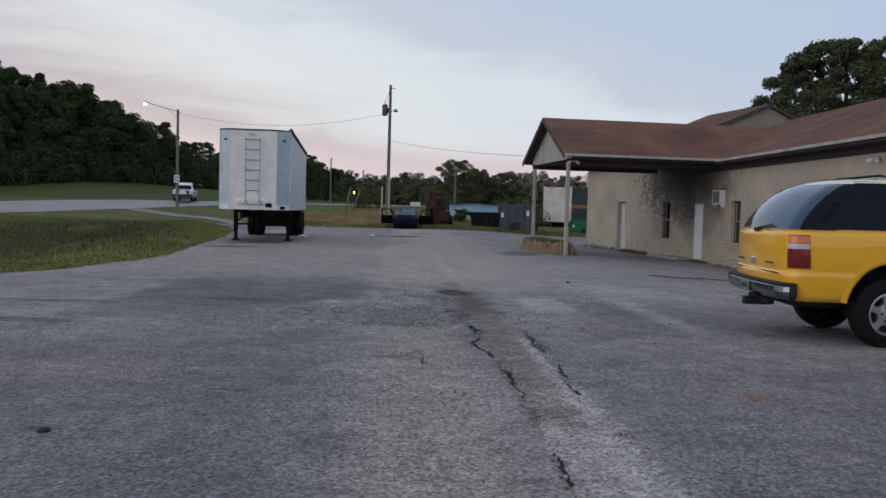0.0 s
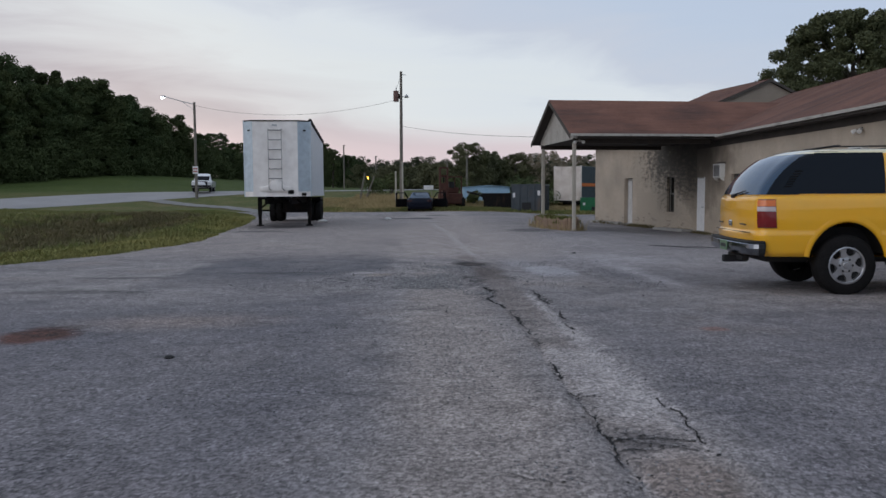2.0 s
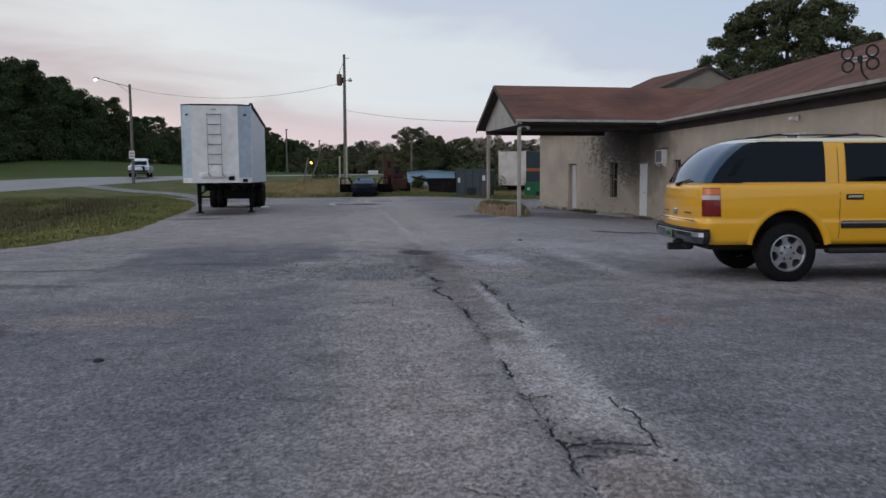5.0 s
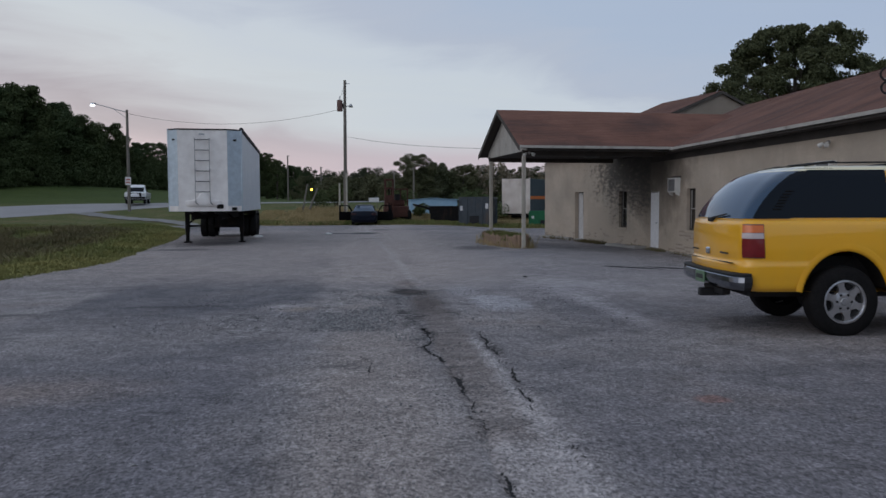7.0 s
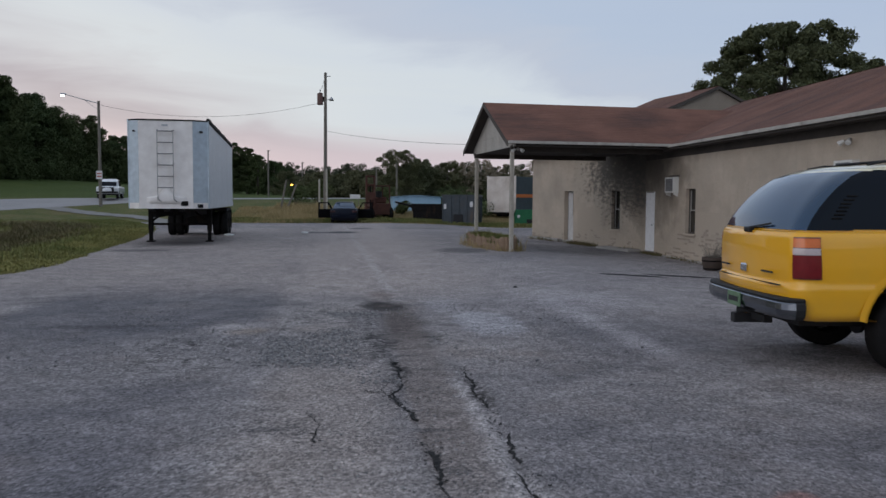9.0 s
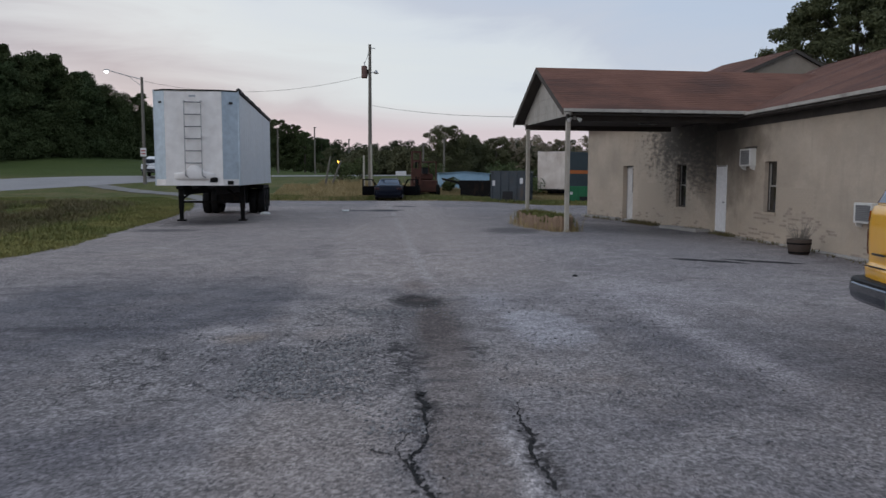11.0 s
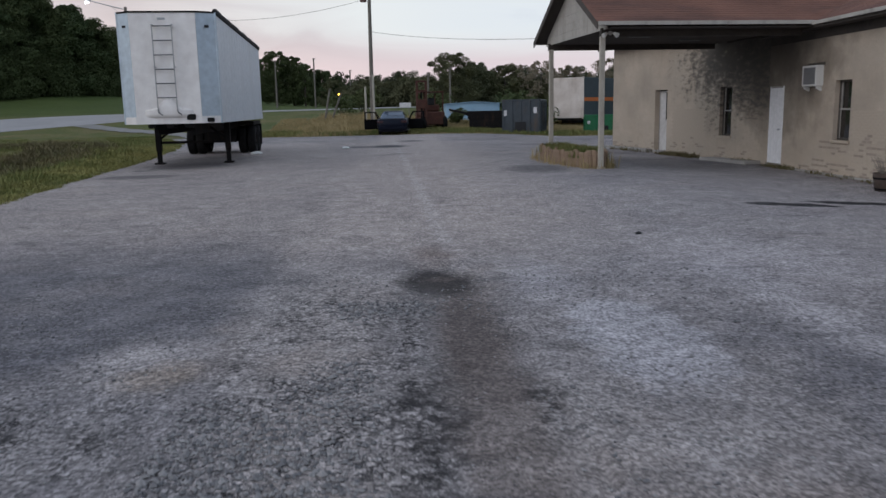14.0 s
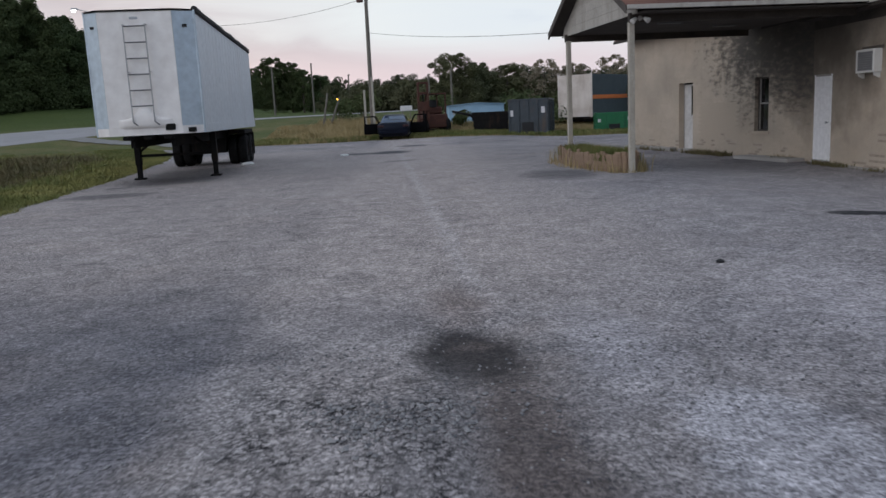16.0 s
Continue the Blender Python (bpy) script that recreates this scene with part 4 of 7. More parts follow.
def brick_faces(parent, y0, y1, top, openings, pick, flake, paint, seed):
    """Running-bond bricks standing 12 mm proud; those in the picked stretch are pieces of their own."""
    rnd = random.Random(seed)
    L, H, J = 0.203, 0.0677, 0.006
    groups = {"plain": ([], []), "bare": ([], []), "joint": ([], [])}
    mats = {"plain": paint, "bare": M_BARE_BRICK, "joint": M_OPEN_JOINT}
    shared = {}
    count = 0
    for r in range(int((top - W_BOTTOM) / H)):
        z = W_BOTTOM + r * H
        y = y0 - (L / 2 if r % 2 else 0)
        while y < y1:
            a, b = max(y, y0) + J / 2, min(y + L, y1) - J / 2
            y += L
            if b - a < 0.03:
                continue
            zc = z + H / 2
            if any(o[1] - 0.01 < (a + b) / 2 + s * (b - a) / 2 < o[2] + 0.01 and o[3] - 0.05 < zc < o[4] + 0.05 for o in openings for s in (-0.9, 0, 0.9)):
                continue
            mid = (a + b) / 2
            kind = "bare" if rnd.random() < flake(mid, zc) else "plain"
            jz = J * 2.6 if kind == "bare" else J
            if kind == "bare":
                vs, fs = groups["joint"]
                n = len(vs)
                vs += [(0.008, yy, zz) for yy, zz in ((a - 0.012, z - 0.008), (b + 0.012, z - 0.008), (b + 0.012, z + H + 0.008), (a - 0.012, z + H + 0.008))]
                fs.append((n, n + 3, n + 2, n + 1))
                if noise.noise((mid * 2.2, zc * 16.0, seed * 1.3)) > -0.14:
                    continue
            p = -rnd.uniform(0.0, 0.002) + (0.003 if kind == "bare" else 0)
            full = abs((b - a) - (L - J)) < 1e-6
            if pick[0] < mid < pick[1] and pick[2] < zc < pick[3] and full and kind == "plain" and count < 300:
                if kind not in shared:
                    me = bpy.data.meshes.new("brick")
                    bm = boxed(0.0, 0.03, -(L - J) / 2, (L - J) / 2, -(H - J) / 2, (H - J) / 2, 0.003)
                    bm.to_mesh(me)
                    bm.free()
                    me.materials.append(M_BRICK if kind == "plain" else M_BARE_BRICK)
                    shared[kind] = me
                ob = new("brick", shared[kind])
                ob.parent = parent
                ob.location = (p, mid, zc)
                count += 1
                continue
            vs, fs = groups[kind]
            n = len(vs)
            vs += [(x, yy, zz) for x in (p, 0.02) for yy in (a - (J - jz) / 2, b + (J - jz) / 2) for zz in (z + jz / 2, z + H - jz / 2)]
            fs += [(n, n + 1, n + 3, n + 2), (n, n + 4, n + 5, n + 1), (n + 2, n + 3, n + 7, n + 6), (n, n + 2, n + 6, n + 4), (n + 1, n + 5, n + 7, n + 3)]
    for kind, (vs, fs) in groups.items():
        if vs:
            ob = pieces("brickwork", vs, fs, mats[kind], parent, {"plain": "beige painted bricks, mildewed in places and tinted with canopy shade", "bare": "bare brown bricks where paint has flaked", "joint": "dark open joints round bare bricks"}[kind])
            tagged(ob, kind="stuff")


def door_leaf(m, w, h, label, panel=False):
    d = thing("door_1" if not panel else "door_2", m, label, "door", kind="structure")
    x0 = 0.19 if panel else 0.0
    for a in (0.0, w - 0.05):
        part("door_jamb", boxed(x0 - 0.01, x0 + 0.06, a, a + 0.05, 0, h, 0.004), M_FRAME if panel else M_WHITE_DOOR, d)
    part("door_head", boxed(x0 - 0.01, x0 + 0.06, 0.05, w - 0.05, h - 0.05, h, 0.004), M_DARKWOOD if panel else M_FRAME, d)
    leaf = part("door_leaf", boxed(x0, x0 + 0.045, 0.05, w - 0.05, 0.02, h - 0.05, 0.004), M_DULL_DOOR if panel else M_WHITE_DOOR, d)
    if panel:
        part("window_pane", boxed(x0 - 0.008, x0 + 0.004, 0.14, w * 0.42, h * 0.52, h - 0.10), M_GLASS, leaf, "dark glazed upper half")
        part("glazing_bead", boxed(x0 - 0.012, x0 + 0.004, 0.11, 0.14, h * 0.50, h - 0.08), M_FRAME, leaf)
        part("glazing_bead", boxed(x0 - 0.012, x0 + 0.004, w * 0.42, w * 0.42 + 0.03, h * 0.50, h - 0.08), M_FRAME, leaf)
    else:
        for z0, z1 in ((0.18, 0.85), (0.98, 1.85)):
            part("door_panel", boxed(x0 - 0.006, x0 + 0.004, 0.17, w - 0.17, z0, z1, 0.003), M_WHITE_DOOR, leaf)
    part("door_handle", cyl(cyled((x0 - 0.05, 0.13, 0.98), (x0, 0.13, 0.98), 0.012), (x0 - 0.07, 0.13, 0.98), (x0 - 0.045, 0.13, 0.98), 0.03, 0.024, 12), M_GALV, leaf, "small metal knob")
    part("threshold", boxed(-0.06, 0.20, 0.0, w, -0.05, 0.02), M_CONC, d)
    return d


def sash_window(m, w, h, label):
    d = thing("window_1", m, label, "window", kind="structure")
    part("window_frame", box(box(box(boxed(0.12, 0.20, 0.0, 0.045, 0, h), 0.12, 0.20, w - 0.045, w, 0, h), 0.12, 0.20, 0.045, w - 0.045, h - 0.05, h), 0.12, 0.20, 0.045, w - 0.045, 0, 0.05), M_DARKWOOD, d, "dark weathered frame")
    part("pane", boxed(0.155, 0.163, 0.045, w - 0.045, 0.05, h * 0.52), M_GLASS, d)
    part("pane", boxed(0.175, 0.183, 0.045, w - 0.045, h * 0.52, h - 0.05), M_GLASS, d)
    part("meeting_rail", boxed(0.14, 0.19, 0.045, w - 0.045, h * 0.50, h * 0.50 + 0.045, 0.004), M_FRAME, d, "faded white rail")
    for a in (0.045, w - 0.08):
        part("sash_stile", boxed(0.145, 0.185, a, a + 0.035, 0.05, h - 0.05), M_FRAME, d)
    part("window_sill", boxed(-0.045, 0.14, -0.05, w + 0.05, -0.075, 0.0, 0.006), M_BRICK, d)
    return d


def air_conditioner(m, w, h, label):
    d = thing("window_air_conditioner", m, label, "air conditioner", group="window units")
    part("casing", boxed(-0.19, 0.25, 0.0, w, 0.0, h, 0.012), M_ACWHITE, d)
    part("grille", boxed(-0.202, -0.185, 0.05, w - 0.10, 0.05, h - 0.05, 0.004), M_ACGRILLE, d)
    for i in range(9):
        z = 0.065 + (h - 0.13) * i / 8
        part("slat", boxed(-0.208, -0.201, 0.055, w - 0.105, z - 0.006, z + 0.006), M_ACSLAT, d)
    part("bracket", prismed([(-0.15, -0.06), (-0.03, -0.12), (0.0, -0.12), (0.0, 0.0), (-0.15, 0.0)], "Y", 0.04, 0.07), M_ACWHITE, d)
    part("bracket", prismed([(-0.15, -0.06), (-0.03, -0.12), (0.0, -0.12), (0.0, 0.0), (-0.15, 0.0)], "Y", w - 0.07, w - 0.04), M_ACWHITE, d)
    return d


def at_wall(frame_m, y, z):
    return frame_m @ Matrix.Translation((0, y, z))


door_leaf(at_wall(LEFT_FRAME, 5.63, -0.14), 0.85, 2.20, "white door with a dark glazed upper half, set in brick", True)
door_leaf(at_wall(RIGHT_FRAME, 29.10, -0.20), 0.84, 2.18, "plain white painted door under the canopy")
sash_window(at_wall(LEFT_FRAME, 1.77, 0.52), 0.63, 1.53, "narrow dark sash window in mildewed brick")
sash_window(at_wall(RIGHT_FRAME, 25.72, 0.60), 0.74, 1.44, "narrow sash window with a dark recess")
air_conditioner(at_wall(RIGHT_FRAME, 17.62, 2.06), 0.64, 0.48, "white window air conditioner below the floodlight")
air_conditioner(at_wall(RIGHT_FRAME, 27.05, 1.92), 0.72, 0.52, "white window air conditioner set high in the brick wall")
part("lintel_board", boxed(-0.01, 0.14, 26.99, 27.83, 2.43, 2.51), M_DARKWOOD, wall_right, "dark board above the air conditioner")
air_conditioner(at_wall(RIGHT_FRAME, 20.84, 0.56), 0.70, 0.46, "white window air conditioner low in the brick wall")

# concrete footing along the right-hand wall and a pale apron strip at the bend
foot = part("footing", boxed(-0.14, 0.0, 8.0, 28.6, -0.45, -0.235, 0.015), M_CONC, wall_right, "stained concrete footing")
part("apron_strip", boxed(-0.55, -0.02, 0.2, 2.6, -0.40, -0.165, 0.01), M_CONC, wall_left, "pale concrete strip at the wall's foot")
part("kerb_strip", boxed(-0.28, -0.02, 6.6, 9.9, -0.40, -0.08, 0.01), M_CONC, wall_left, "low concrete kerb")


# roofs
def slope(name, m, a0, a1, e, t, material, parent, label, under=M_SOFFIT, cut=None):
    """A roof slope between two ends a0, a1 (along local y), from the eave (x, z) to the top (x, z), of overlapping shingle courses."""
    rnd = random.Random(int(a1 * 10))
    (ex, ez), (tx, tz) = e, t
    run = math.hypot(tx - ex, tz - ez)
    n = max(1, int(run / 0.145))
    ux, uz = (tx - ex) / run, (tz - ez) / run
    nx_, nz_ = (-uz, ux) if ux > 0 else (uz, -ux)
    vs, fs = [], []
    for i in range(n):
        s0, s1 = run * i / n, run * (i + 1) / n + 0.03
        y = a0 - rnd.random() * 0.9
        while y < a1:
            w = 0.93
            p, q = max(a0, y), min(a1, y + w - 0.006)
            y += w
            if q - p < 0.02:
                continue
            if cut and cut((p + q) / 2, (s0 + s1) / 2):
                continue
            th = 0.007 + rnd.uniform(0, 0.002)
            b = len(vs)
            for s, h in ((s0, th), (s1, 0.004), (s0, 0.0)):
                for yy in (p, q):
                    vs.append((ex + ux * s + nx_ * h, yy, ez + uz * s + nz_ * h))
            fs += [(b, b + 1, b + 3, b + 2), (b + 4, b + 5, b + 1, b)]
    ob = pieces(name, vs, fs, material, parent, label)
    ob.matrix_world = m
    deck = prismed([(ex, ez - 0.002), (tx, tz - 0.002), (tx, tz - 0.10), (ex, ez - 0.10)], "Y", a0 + 0.01, a1 - 0.01)
    db = part("roof_deck", deck, under, parent, "dark boarding")
    db.matrix_world = m
    return ob


M_GABLE = worn("tan_gable_paint", (0.25, 0.205, 0.16), (0.34, 0.28, 0.22), 1.5, 0.85, grain=30.0)
roof = thing("roof", pose(0, 0, 0), "rust-brown shingle roofs over the brick building", "roof", kind="structure")
EAVE_X, EAVE_Z, RIDGE_X, RIDGE_Z = -0.45, 3.47, 5.2, 5.74
slope("roof_slope", RIGHT_FRAME, -14.6, 33.0, (EAVE_X, EAVE_Z), (RIDGE_X, RIDGE_Z), M_SHINGLE, roof, "streaked rust-brown shingles")
slope("roof_slope", RIGHT_FRAME, -14.6, 33.0, (RIDGE_X * 2 - EAVE_X, EAVE_Z), (RIDGE_X, RIDGE_Z), M_SHINGLE, roof, "streaked rust-brown shingles")
# taller wing behind, with its gable over the lower roof
LX, LZ, PX, PZ = -0.45, 3.80, 7.1, 6.90
slope("roof_slope", LEFT_FRAME, 5.2, 10.4, (LX, LZ), (PX, PZ), M_SHINGLE, roof, "streaked rust-brown shingles")
slope("roof_slope", LEFT_FRAME, 5.2, 10.4, (PX * 2 - LX, LZ), (PX, PZ), M_SHINGLE, roof, "streaked rust-brown shingles")
slope("roof_slope", LEFT_FRAME, -0.5, 5.19, (LX, LZ), (2.2, 4.92), M_SHINGLE, roof, "streaked rust-brown shingles")
g = part("gable_wall", prismed([(0.2, 3.8), (PX * 2 - 0.2, 3.8), (PX, PZ - 0.14)], "Y", 5.26, 5.46), M_GABLE, roof, "tan boarded gable")
g.matrix_world = LEFT_FRAME
for sgn in (-1, 1):
    ob = part("barge_board", prismed([(PX, PZ - 0.02), (PX, PZ - 0.15), (PX + sgn * (PX - LX), LZ - 0.15), (PX + sgn * (PX - LX), LZ - 0.02)], "Y", 5.14, 5.19), M_DARKWOOD, roof, "dark barge board")
    ob.matrix_world = LEFT_FRAME
ob = part("gable_wall", prismed([(0.0, 3.55), (RIDGE_X * 2, 3.55), (RIDGE_X, RIDGE_Z - 0.16)], "Y", -13.95, -13.75), M_TRIM, roof)
ob.matrix_world = RIGHT_FRAME
# eave trim of the long wall
ob = part("fascia", boxed(EAVE_X - 0.035, EAVE_X, -14.6, 26.92, EAVE_Z - 0.075, EAVE_Z + 0.010, 0.004), M_FASCIA, roof, "weathered grey-tan fascia board")
ob.matrix_world = RIGHT_FRAME
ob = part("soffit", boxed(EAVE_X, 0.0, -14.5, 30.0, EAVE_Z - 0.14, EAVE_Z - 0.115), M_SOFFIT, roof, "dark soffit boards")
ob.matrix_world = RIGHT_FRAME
# dark band added on the wall top to imitate shade under the eave
ob = part("eave_shade_band", boxed(-0.02, 0.0, -13.9, 30.0, EAVE_Z - 0.36, EAVE_Z - 0.14), M_SOFFIT, roof, "dark band standing in for shade under the eave")
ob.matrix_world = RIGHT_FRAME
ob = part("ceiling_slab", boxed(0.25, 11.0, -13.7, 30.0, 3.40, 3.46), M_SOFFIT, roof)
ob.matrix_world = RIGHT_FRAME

# canopy over the drive
CAN = Matrix.Translation((4.546, 29.12, 0)) @ pose(0, 0, 0, 0, 0, 6)
HALF, C_EAVE, C_RIDGE = 2.87, 3.50, 5.02
canopy = thing("canopy", CAN, "gabled entrance canopy with a rust-brown shingle roof on posts", "canopy", kind="structure")


def canopy_slope(sgn):
    rnd = random.Random(40 + sgn)
    run = math.hypot(HALF, C_RIDGE - C_EAVE)
    n = int(run / 0.145)
    vs, fs = [], []
    for i in range(n):
        f0, f1 = i / n, min(1.0, (i + 1.2) / n)
        x = -rnd.random() * 0.9
        end = 6.2 + 3.6 * (i / n)
        while x < end:
            p, q = max(0, x), min(end, x + 0.924)
            x += 0.93
            if q - p < 0.02:
                continue
            b = len(vs)
            th = 0.008 + rnd.uniform(0, 0.002)
            for ff, h in ((f0, th), (f1, 0.004), (f0, 0.0)):
                for xx in (p, q):
                    vs.append((xx, sgn * HALF * (1 - ff), C_EAVE + (C_RIDGE - C_EAVE) * ff + h))
            fs += [(b, b + 1, b + 3, b + 2), (b + 4, b + 5, b + 1, b)]
    pieces("roof_slope", vs, fs, M_SHINGLE, canopy, "streaked rust-brown shingles")
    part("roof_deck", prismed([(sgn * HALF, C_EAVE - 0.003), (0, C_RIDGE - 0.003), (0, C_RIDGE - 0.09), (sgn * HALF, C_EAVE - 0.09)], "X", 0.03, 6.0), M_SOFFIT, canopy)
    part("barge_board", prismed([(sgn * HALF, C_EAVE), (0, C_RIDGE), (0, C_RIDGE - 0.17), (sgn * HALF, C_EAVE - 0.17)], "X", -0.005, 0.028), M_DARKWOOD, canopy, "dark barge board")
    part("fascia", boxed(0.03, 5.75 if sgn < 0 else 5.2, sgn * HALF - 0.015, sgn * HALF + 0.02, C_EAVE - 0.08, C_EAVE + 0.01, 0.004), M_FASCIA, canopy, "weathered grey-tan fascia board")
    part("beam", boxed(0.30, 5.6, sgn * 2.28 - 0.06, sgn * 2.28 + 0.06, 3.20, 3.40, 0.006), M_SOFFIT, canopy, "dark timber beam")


canopy_slope(-1)
canopy_slope(1)
for i in range(7):
    z0 = 3.36 + i * 0.22
    hw = min(HALF - 0.25, (C_RIDGE - 0.12 - z0) / (C_RIDGE - C_EAVE) * HALF)
    hw2 = max(0.02, (C_RIDGE - 0.12 - (z0 + 0.215)) / (C_RIDGE - C_EAVE) * HALF)
    part("siding_board", prismed([(-hw, z0), (hw, z0), (min(hw, hw2), z0 + 0.215), (-min(hw, hw2), z0 + 0.215)], "X", 0.35 - 0.012 * (i % 1), 0.375), M_TRIM, canopy, "cream gable siding" if i == 0 else "")
part("canopy_ceiling", boxed(0.38, 5.6, -HALF + 0.05, HALF - 0.05, 3.36, 3.385), M_SOFFIT, canopy, "dark boarded ceiling")
for y in (-2.25, 2.18):
    zb = lot_z(5.0, 27.0) - 0.06
    post = part("post", boxed(0.30, 0.42, y - 0.06, y + 0.06, zb, 3.22, 0.008), M_POST, canopy, "weathered tan square post")
    part("post_base", boxed(0.28, 0.44, y - 0.08, y + 0.08, zb, zb + 0.10, 0.008), M_POST, post)
for x, y in ((2.0, -0.6), (4.0, 0.6)):
    part("ceiling_lamp", boxed(x - 0.3, x + 0.3, y - 0.08, y + 0.08, 3.32, 3.36, 0.01), M_ACGRILLE, canopy, "unlit grey ceiling fitting")


def floodlight(m, label):
    d = thing("floodlight", m, label, "floodlight", group="twin floodlights")
    part("junction_box", cyled((0, 0, 0), (-0.05, 0, 0), 0.055), M_FRAME, d)
    for s in (-1, 1):
        part("swivel_arm", cyled((-0.04, s * 0.02, 0), (-0.10, s * 0.09, -0.01), 0.014), M_FRAME, d)
        bm = lathe(bmesh.new(), [(0.0, 0.0), (0.035, 0.0), (0.042, 0.03), (0.062, 0.12), (0.060, 0.125), (0.0, 0.11)], seg=16)
        bmesh.ops.transform(bm, matrix=Matrix.Translation((-0.10, s * 0.09, -0.01)) @ Vector((-0.55, s * 0.6, -0.5)).to_track_quat("Z", "Y").to_matrix().to_4x4(), verts=bm.verts)
        part("lamp_head", bm, M_ACWHITE, d, "white reflector bulb", True)
    return d


floodlight(at_wall(RIGHT_FRAME, 17.95, 2.98), "white twin-head floodlight on the brick wall, unlit")
floodlight(CAN @ Matrix.Translation((0.52, -2.36, 3.28)) @ pose(0, 0, 0, 0, 0, 70), "small white twin floodlight on the canopy post, unlit")


def roof_antenna():
    """A television antenna of two figure-eight loops before a pair of white tubes, on a bent mast at the eave."""
    d = thing("television_antenna", Matrix.Translation((10.40, 14.8, 3.50)) @ pose(0, 0, 0, 0, -4, -32.7), "black figure-eight loop television antenna with white tubes, fixed to the eave", "antenna")
    for x in (-0.24, 0.24):
        for z in (-0.135, 0.135):
            pts = [(x + 0.115 * math.cos(a), 0.0, 0.50 + z + 0.125 * math.sin(a)) for a in [math.pi * 2 * i / 20 for i in range(21)]]
            tube("loop", pts, 0.024, M_BLACK, d)
    for z in (0.46, 0.54):
        part("white_tube", cyled((-0.30, 0.05, z), (0.30, 0.05, z), 0.020, 0.020, 10), M_ACWHITE, d, "white plastic tube")
    part("clamp", boxed(-0.05, 0.05, 0.0, 0.10, 0.43, 0.57, 0.01), M_BLACK, d)
    tube("mast", [(0.02, 0.06, 0.58), (0.02, 0.06, 0.30), (0.05, 0.05, 0.16), (0.18, 0.02, -0.02)], 0.024, M_BLACK, d, "dark bent mast")
    return d


roof_antenna()


# ---- vehicles ----
M_LAMPRIM = plain("dark_red_lamp_rim", (0.10, 0.008, 0.008), 0.3, 0.0, 0.5)
M_LAMPDARK = plain("dark_lamp_lens", (0.030, 0.006, 0.008), 0.3)
M_BUMPER = plain("bumper_chrome_plate", (0.22, 0.235, 0.255), 0.14, 1.0)
def lerp_levels(levels, z):
    for a, b in zip(levels, levels[1:]):
        if z <= b[0]:
            t = (z - a[0]) / (b[0] - a[0])
            return tuple(p + (q - p) * t for p, q in zip(a, b))
    return levels[-1]


def outline(level, off=0.0, step=0.07, x_lo=None, x_hi=None):
    """The car's outline at one height: right side, front, left side, rear. level: z, half width, rear, front, rear radius, front radius."""
    z, w, xr, xf, rr, rf = level
    w, xr, xf = w + off, xr - off, xf + off
    n = 80
    pts = [(xr + rr + (xf - rf - xr - rr) * i / n, -w) for i in range(n + 1)]
    pts += [(xf - rf + rf * math.sin(a), -w + rf - rf * math.cos(a)) for a in [math.pi / 2 * i / 6 for i in range(1, 7)]]
    pts += [(xf + 0.10 * (1 - (2 * i / 8 - 1) ** 2), (-w + rf) + 2 * (w - rf) * i / 8) for i in range(1, 8)]
    pts += [(xf - rf + rf * math.cos(a), w - rf + rf * math.sin(a)) for a in [math.pi / 2 * i / 6 for i in range(0, 7)]]
    pts += [(xf - rf - (xf - rf - xr - rr) * i / n, w) for i in range(1, n + 1)]
    pts += [(xr + rr - rr * math.sin(a), w - rr + rr * math.cos(a)) for a in [math.pi / 2 * i / 6 for i in range(1, 7)]]
    pts += [(xr - 0.07 * (1 - (2 * i / 10 - 1) ** 2), (w - rr) - 2 * (w - rr) * i / 10) for i in range(1, 10)]
    pts += [(xr + rr - rr * math.cos(a), -w + rr - rr * math.sin(a)) for a in [math.pi / 2 * i / 6 for i in range(0, 6)]]
    return [(x, y, z) for x, y in pts]


REAR_FACE = range(80 + 1 + 6 + 7 + 7 + 80 + 6 - 1, 80 + 1 + 6 + 7 + 7 + 80 + 6 + 9 + 1)


def loft(rings, cap_top=True, cap_bottom=False, skip=None):
    bm = bmesh.new()
    vr = [[bm.verts.new(p) for p in r] for r in rings]
    n = len(rings[0])
    for a, b in zip(vr, vr[1:]):
        for i in range(n):
            j = (i + 1) % n
            q = (a[i], a[j], b[j], b[i])
            c = sum((v.co for v in q), Vector()) / 4
            if skip and skip(c):
                continue
            bm.faces.new(q)
    if cap_top:
        bm.faces.new(vr[-1])
    if cap_bottom:
        bm.faces.new(vr[0][::-1])
    bmesh.ops.delete(bm, geom=[v for v in bm.verts if not v.link_faces], context="VERTS")
    return bm


def ring_patch(levels, zs, idx, off):
    bm = bmesh.new()
    rows_ = []
    for z in zs:
        o = outline(lerp_levels(levels, z), off)
        rows_.append([bm.verts.new(o[i % len(o)]) for i in idx])
    for a, b in zip(rows_, rows_[1:]):
        for i in range(len(a) - 1):
            bm.faces.new((a[i], a[i + 1], b[i + 1], b[i]))
    return bm


